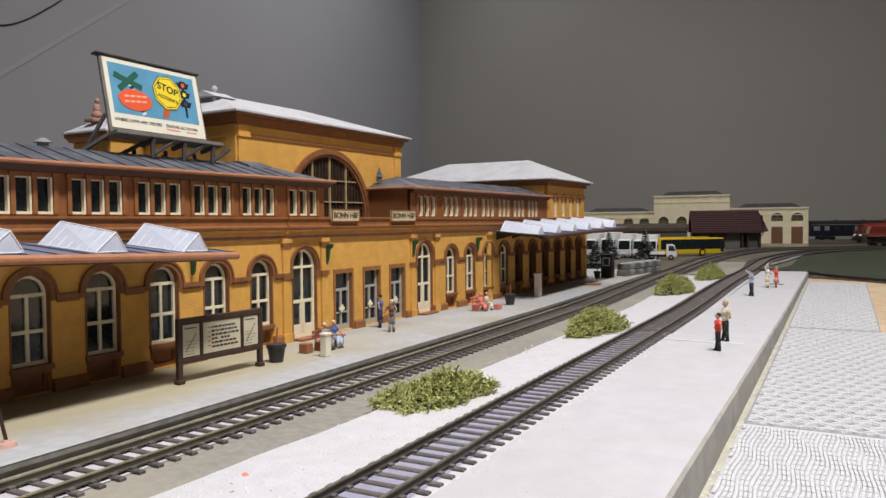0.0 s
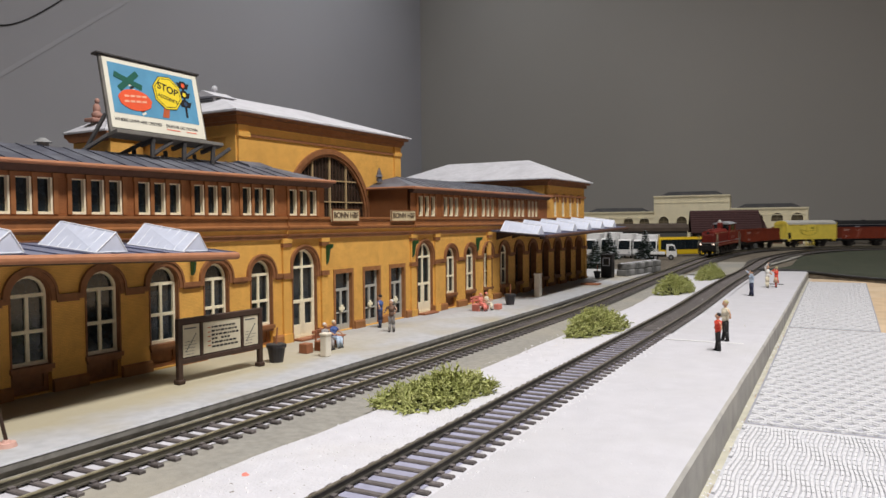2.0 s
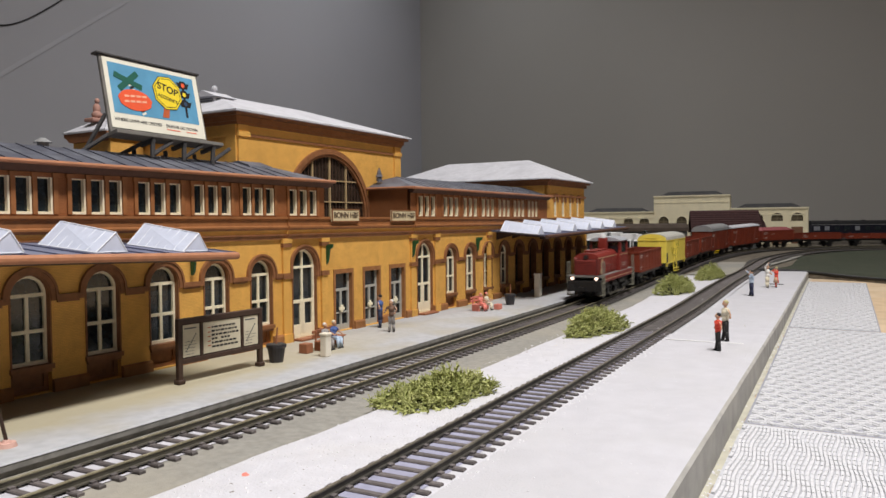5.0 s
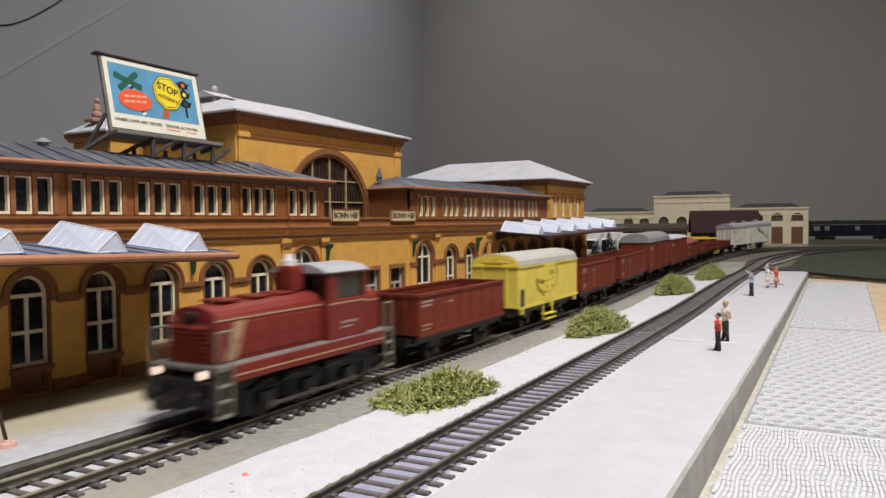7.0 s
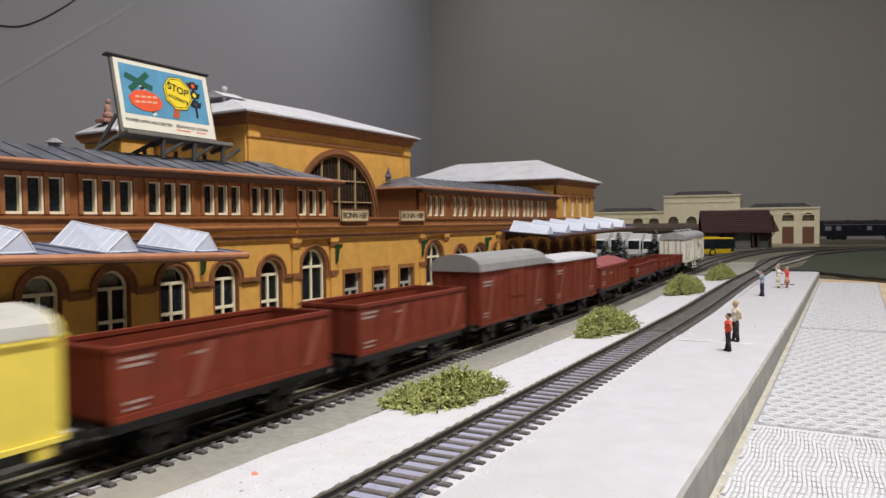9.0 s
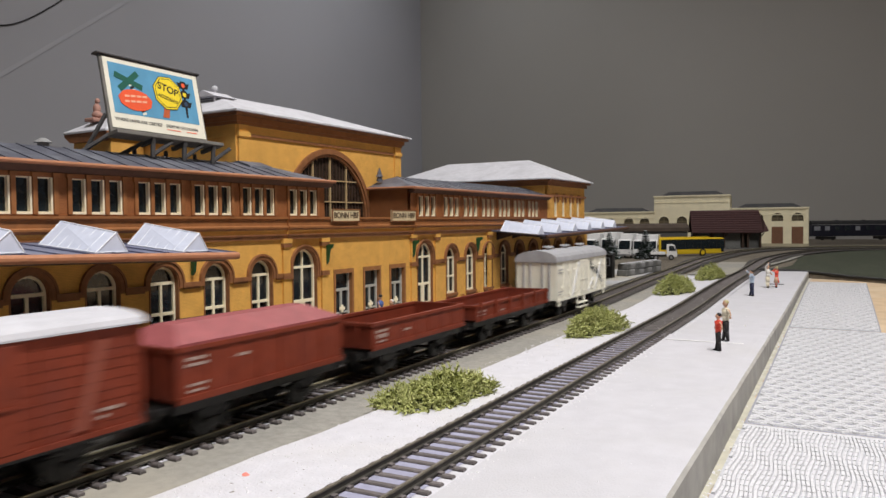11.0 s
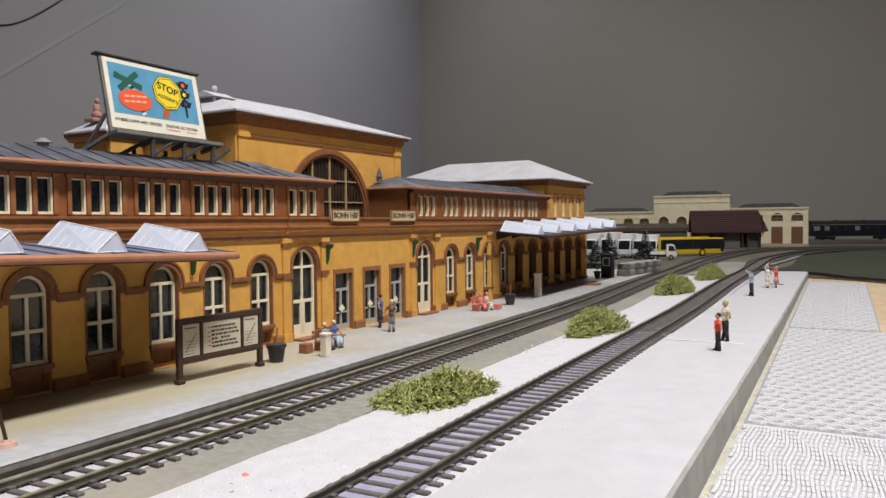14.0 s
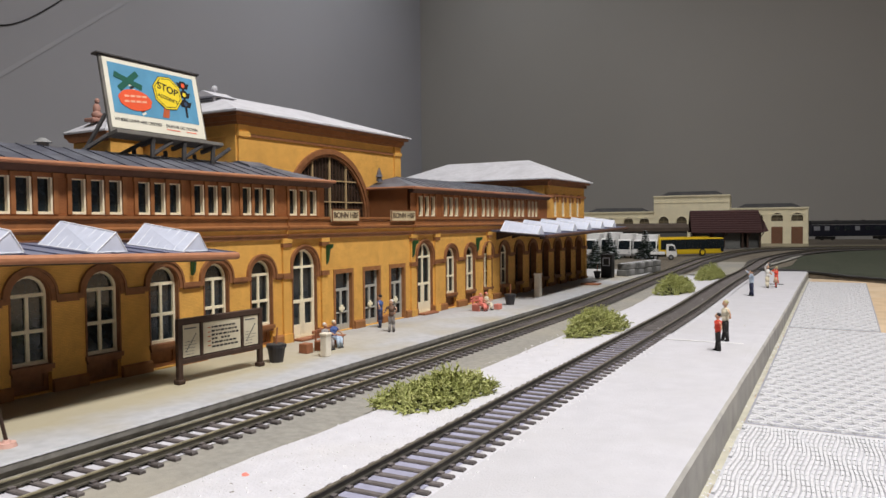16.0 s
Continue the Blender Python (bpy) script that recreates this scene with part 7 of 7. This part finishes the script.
LONGROOF = material("brown_felt_roof", (0.075, 0.055, 0.042), 0.85, vary=0.2, scale=60)


def bus():
    a, b = Vector((-321, 1517)), Vector((-214, 1622))
    d = b - a
    L = d.length
    ob = thing("city_bus", "yellow and black model city bus parked beside the line", "bus", mm(a.x, a.y, FZ, 0, 0, math.degrees(math.atan2(d.y, d.x))))
    bm = B()
    bbox(bm, 0, L, 0, 30, 4, 36.5, 2.2, 3)
    part("body", bm, BUSY, ob)
    bm = B()
    bbox(bm, 3, L + 0.5, -0.6, 30.6, 14, 34, 1.0, 2)
    part("window", bm, GLASS, ob, "black glazing band")
    n = 8
    for i in range(1, n):
        bm = B()
        x = 3 + (L - 3) * i / n
        box(bm, x - 0.5, x + 0.5, -1.0, -0.5, 14, 33.8)
        part("window_post", bm, BLACKM, ob)
    bm = B()
    bbox(bm, 12, L - 30, 6, 24, 36.5, 38.5, 0.8, 1)
    part("roof_pod", bm, BUSY, ob)
    for x in (L * 0.22, L * 0.66):
        bm = B()
        rod(bm, (x, -0.6, 7.5), (x, 4, 7.5), 7.5, 20)
        w = part("wheel", bm, BLACKM, ob)
        bm = B()
        rod(bm, (x, -1.0, 7.5), (x, -0.5, 7.5), 4.6, 16)
        part("hub", bm, BUSY, w)
    bm = B()
    bbox(bm, L - 8, L - 1, -1.0, 0, 8, 33.8, 0.4, 1)
    part("door", bm, GLASS, ob)
    for y in (4, 26):
        bm = B()
        rod(bm, (L - 0.5, y, 11), (L + 0.6, y, 11), 2.2, 10)
        part("headlight", bm, WHITEPAINT, ob)


def lorry(x, y, turn, label, L=62.0, w=12.0, h=35.0, box_h=0.0, flat=False):
    """Facing +x in its own frame."""
    ob = thing("lorry", label, "lorry", mm(x, y, FZ, 0, 0, turn), group="lorries")
    bm = B()
    prism(bm, [(L - 18, 6), (L, 6), (L, 17), (L - 4, h * 0.74), (L - 7, h * 0.78), (L - 18, h * 0.78)], "y", -w, w)
    bmesh.ops.bevel(bm, geom=bm.edges[:], offset=0.9, segments=2, affect="EDGES")
    cab = part("cab", bm, WHITEPAINT, ob, "white lorry cab")
    bm = B()
    quad(bm, (L + 0.15, -w + 2, 17.5), (L + 0.15, w - 2, 17.5), (L - 3.7, w - 2.5, h * 0.72), (L - 3.7, -w + 2.5, h * 0.72))
    for s in (-1, 1):
        quad(bm, (L - 14, s * (w + 0.15), 17), (L - 3, s * (w + 0.15), 17), (L - 5.5, s * (w + 0.15), h * 0.70), (L - 14, s * (w + 0.15), h * 0.70))
    part("window", bm, GLASS, cab)
    bm = B()
    bbox(bm, L - 0.5, L + 1, -w + 1, w - 1, 5, 8.5, 0.4, 1)
    part("bumper", bm, GREYR, cab)
    for s in (-1, 1):
        bm = B()
        rod(bm, (L + 0.2, s * (w - 3), 11.5), (L + 0.9, s * (w - 3), 11.5), 1.7, 10)
        part("headlight", bm, GREYR2, cab)
        bm = B()
        box(bm, L - 3, L - 2, *sorted((s * w, s * (w + 2.4))), 17, 24)
        part("mirror", bm, BLACKM, cab)
    bm = B()
    box(bm, 0, L - 4, -w + 4, w - 4, 7, 10)
    part("chassis", bm, BLACKM, ob)
    bm = B()
    if flat:
        bbox(bm, 0, L - 20, -w, w, 10, 15, 0.4, 1)
        part("load_bed", bm, WHITEPAINT, ob)
    else:
        bbox(bm, 0, L - 19.5, -w, w, 10, h + box_h, 0.6, 1)
        part("cargo_box", bm, WHITEPAINT, ob)
    for x_ in (9, L - 10):
        for s in (-1, 1):
            bm = B()
            rod(bm, (x_, s * (w - 3), 5), (x_, s * (w + 0.2), 5), 5, 16)
            wh = part("wheel", bm, BLACKM, ob)
            bm = B()
            rod(bm, (x_, s * (w + 0.1), 5), (x_, s * (w + 0.6), 5), 2.4, 12)
            part("hub", bm, GREYR, wh)
    return ob


def yard():
    # parked row, noses to the platform
    for i, (px, py, hh) in enumerate(((-428, 1420, 48), (-398, 1424, 50), (-372, 1440, 47), (-356, 1462, 45), (-340, 1490, 44))):
        lorry(px, py + 62, -96 + 3 * i, "white model lorry parked in a row", h=hh, w=13.0)
    lorry(-312, 1398, 12, "small white flatbed lorry with a rounded cab", L=46, w=9, h=37, flat=True)
    fir(-389, 1398, FZ, 53, 21, 3, "small dark fir tree with frosted tips")
    fir(-328, 1425, FZ, 57, 21, 4, "dark fir tree with frosted tips")
    fir(-330, 1110, 6, 46, 18, 6, "dark fir tree beside the station's end")
    # stone wall at the platform's end
    ob = thing("stone_wall", "low grey stone wall dusted with snow", "stone wall")
    rnd = random.Random(2)
    a, b = Vector((-251, 955)), Vector((-231, 1072))
    for r in range(2):
        n = 4
        for i in range(n):
            p, q = a.lerp(b, (i + 0.04 + 0.5 * (r % 2) / n) / n), a.lerp(b, min(1.0, (i + 0.97 + 0.5 * (r % 2) / n) / n))
            bm = B()
            ln = (q - p).length
            bbox(bm, -7 + rnd.uniform(-0.8, 0.8), 7 + rnd.uniform(-0.8, 0.8), 0, ln, 0, 8.2 - 0.5 * rnd.random(), 1.0, 1)
            part("stone", bm, STONE, ob, at=mm(p.x, p.y, 9 + r * 8, 0, 0, math.degrees(math.atan2(q.y - p.y, q.x - p.x)) - 90))
    bm = B()
    t = B()
    rows = []
    for i in range(16):
        p = a.lerp(b, i / 15)
        w = 5 + 1.5 * noise.noise((i * 0.7, 0, 0))
        rows.append(((p.x - w, p.y, 25.0), (p.x - 1, p.y, 25.9), (p.x + w * 0.3, p.y, 25.2)))
    sheet(bm, rows)
    t.free()
    part("snow_cap", bm, SNOW, ob)
    # ticket kiosk
    ob = thing("ticket_kiosk", "black ticket kiosk with a pale framed screen", "kiosk", mm(-262, 935, 9, 0, 0, 0))
    bm = B()
    bbox(bm, -7, 7, -7, 7, 0, 28, 0.8, 2)
    part("case", bm, BLACKM, ob)
    bm = B()
    for y0, y1, z0, z1 in ((-4.6, 4.6, 24.2, 25.2), (-4.6, 4.6, 14.8, 15.8), (-4.6, -3.6, 14.8, 25.2), (3.6, 4.6, 14.8, 25.2)):
        box(bm, y0, y1, -7.6, -6.9, z0, z1)
    part("screen_frame", bm, GREYR2, ob)
    bm = B()
    bbox(bm, -7.8, 7.8, -7.8, 7.8, 27.5, 29.5, 0.5, 1)
    part("top", bm, BLACKM, ob)
    bm = B()
    bbox(bm, -10, 10, -8, 8, 0, 1.5, 0.4, 1)
    single("wooden_plate", bm, WOODB, "small brown wooden plate lying on the platform", "plate", mm(-252, 830, 8.2))


def coach(x, y, turn, L, label):
    ob = thing("passenger_coach", label, "railway coach", mm(x, y, FZ + 10, 0, 0, turn), group="parked coaches")
    bm = B()
    bbox(bm, 0, L, 0, 36, 12, 46, 1.0, 2)
    part("body", bm, COACHB, ob)
    bm = B()
    prism(bm, [(-0.5, 46), (1, 51), (8, 56), (18, 58), (28, 56), (35, 51), (36.5, 46)], "x", 0, L)
    part("roof", bm, COACHR, ob)
    bm = B()
    box(bm, 0.5, L - 0.5, -0.5, 0, 45, 46.4)
    part("trim_line", bm, GREYR, ob)
    n = int(L / 30)
    for i in range(n):
        bm = B()
        c = (i + 0.5) * L / n
        wide = 9 if i % 3 == 0 else 7
        bbox(bm, c - wide, c + wide, -0.5, 0.4, 29, 41, 0.3, 1)
        part("window", bm, PALEGLASS if i in (0, 1, 4) else GLASS, ob)
    for c in (L * 0.18, L * 0.82):
        bm = B()
        bbox(bm, c - 24, c + 24, 4, 30, 3, 11, 0.8, 1)
        bog = part("bogie", bm, BLACKM, ob)
        for k in (-15, 15):
            bm = B()
            rod(bm, (c + k, 5, 5.5), (c + k, 8, 5.5), 5.5, 16)
            part("wheel", bm, BLACKM, bog)
    bm = B()
    for c in (L * 0.3, L * 0.6):
        bbox(bm, c - 4, c + 4, 14, 22, 56.5, 60, 0.6, 1)
    part("roof_vent", bm, COACHR, ob)


COACHR = material("dark_coach_roof", (0.02, 0.02, 0.022), 0.7, vary=0.2)


def cable(pts, r, name, label, mat_):
    cu = bpy.data.curves.new(name, "CURVE")
    cu.dimensions, cu.bevel_depth, cu.bevel_resolution, cu.resolution_u = "3D", r * MM, 2, 8
    sp = cu.splines.new("NURBS")
    sp.points.add(len(pts) - 1)
    sp.order_u, sp.use_endpoint_u = 4, True
    for p, q in zip(sp.points, pts):
        p.co = (q[0] * MM, q[1] * MM, q[2] * MM, 1)
    tmp = new("tmp", cu)
    me = bpy.data.meshes.new_from_object(tmp.evaluated_get(bpy.context.evaluated_depsgraph_get()))
    bpy.data.objects.remove(tmp)
    me.materials.clear()
    me.materials.append(mat_)
    ob = new(name, me)
    return tagged(ob, label, "cable")


far_building()
goods_shed()
long_shed()
bus()
yard()
coach(-80, 2450, 29, 270, "dark blue passenger coach parked behind the line")
coach(170, 2592, 29, 270, "second dark blue passenger coach behind the line")
cable([(-104, 1122, 11), (-80, 1124, 11.5), (-41, 1123, 9), (-10, 1112, 6.5), (20, 1092, 5), (52, 1062, 4.5), (110, 1015, 4), (240, 960, 3), (500, 930, 3)], 2.4, "black_cable", "black cable along the edge of the grass mat", BLACKM)
cable([(-1733, 900, 560), (-1733, 1000, 540), (-1733, 1074, 543), (-1733, 1115, 560), (-1733, 1158, 586), (-1733, 1203, 621), (-1733, 1237, 646), (-1733, 1330, 740), (-1733, 1400, 900)], 1.9, "hanging_wire", "thin black wire hanging on the wall", BLACKM)
PAINTLINE = plain("white_thread", (0.8, 0.8, 0.8))
# scraps on the snow and the platform
rnd = random.Random(12)
for x, y, w, c in ((-157, 168, 2.4, "coral"), (-150, 155, 1.0, "grey"), (-146, 150, 0.9, "grey"), (-155, 160, 0.8, "grey"), (-159, 400, 0.9, "brown"), (-140, 380, 0.8, "grey"), (-152, 430, 1.0, "cream"),
                   (-112, 230, 1.0, "blond"), (-190, 420, 0.9, "brown"), (-60, 560, 0.9, "white"), (-33, 520, 1.0, "blond"), (-34, 470, 1.1, "cream"), (-34, 640, 0.9, "white")):
    bm = B()
    ball(bm, (0, 0, 0.2), w, w * 0.55, 0.35, 7, 4)
    for v in bm.verts:
        v.co += Vector((rnd.uniform(-0.2, 0.2), rnd.uniform(-0.2, 0.2), 0)) * w
    single("scrap", bm, FB[c], "tiny scrap of scenery lying on the ground", "scrap", mm(x, y, (5.0 if x < -98 else 6.0) if x < -41 else low_z(y) + 0.8, 0, 0, rnd.uniform(0, 180)), "loose scraps")
bm = B()
for i in range(6):
    a, b = -97 + i * 7.5, -97 + (i + 1) * 7.5
    box(bm, a, b, 477.4 + 0.5 * math.sin(i * 1.7), 479 + 0.5 * math.sin(i * 1.7), 5.9, 6.12)
single("white_thread", bm, PAINTLINE, "thin white thread lying across the platform", "thread")
# ---- crumbs and grains ----


def grains(name, n, x0, x1, y0, y1, zf, size, mat_, label, seed, squash=0.6):
    """Loose crumbs strewn over a strip, too many to count: one mesh."""
    rnd = random.Random(seed)
    verts, faces = [], []
    for _ in range(n):
        x, y = rnd.uniform(x0, x1), y0 + (y1 - y0) * rnd.random() ** 1.4
        r = size * rnd.uniform(0.4, 1.2)
        z = zf(y)
        j = len(verts)
        a = rnd.uniform(0, 6.28)
        for k in range(4):
            verts.append(((x + r * math.cos(a + k * 1.57) * rnd.uniform(0.7, 1.2)) * MM, (y + r * math.sin(a + k * 1.57) * rnd.uniform(0.7, 1.2)) * MM, (z - 0.05) * MM))
        verts.append((x * MM, y * MM, (z + r * squash) * MM))
        faces.extend([(j + k, j + (k + 1) % 4, j + 4) for k in range(4)])
    me = bpy.data.meshes.new(name)
    me.from_pydata(verts, [], faces)
    me.materials.append(mat_)
    return tagged(new(name, me), label, "grains", kind="stuff")


CRUMB = material("grey_crumb", (0.30, 0.28, 0.25), 0.9, vary=0.3)
CRUMBW = material("white_crumb", (0.66, 0.65, 0.68), 0.9, vary=0.1)
grains("snow_crumb", 900, -166, -132, 110, 620, lambda y: second_z(y) + 1.35, 0.55, CRUMBW, "white crumbs on the snow strip", 1)
grains("grit", 160, -166, -132, 110, 700, lambda y: second_z(y) + 1.35, 0.35, CRUMB, "grey grit on the snow strip", 2)
grains("snow_crumb", 500, -99, -94, 110, 1000, lambda y: 5.6 + ground_z(y) * 0.5, 0.6, CRUMBW, "white crumbs along the platform's track side", 3)
grains("grit", 240, -195, -164, 110, 900, lambda y: ground_z(y) + 1.0, 0.4, CRUMB, "grey grit beside the first track", 4)
grains("snow_crumb", 260, -132, -96, 300, 1250, lambda y: second_z(y) + 1.9, 0.45, CRUMBW, "white crumbs fallen between the rails", 5)
grains("snow_crumb", 200, -232, -190, 400, 1200, lambda y: ground_z(y) + 1.5, 0.45, CRUMB, "pale crumbs on the track ballast", 6)
grains("grit", 300, -40, -35, 110, 1110, lambda y: low_z(y) + 0.8, 0.8, CRUMBW, "pale crumbs at the foot of the platform", 7)
grains("snow_crumb", 240, -97, -44, 120, 1000, lambda y: 6.0 + ground_z(y) * 0.5 - 0.05, 0.35, CRUMBW, "fine white crumbs on the platform", 8)
# ---- track pieces last ----
track("track_1", -210.0, RADIUS, ground_z, "model railway track with dark sleepers and brassy rails", 2975, WEB, STEEL)
track("track_2", -114.0, RADIUS - 96, second_z, "second model railway track with dark sleepers and dull rails", 2600, WEBD, STEELD)

motions()
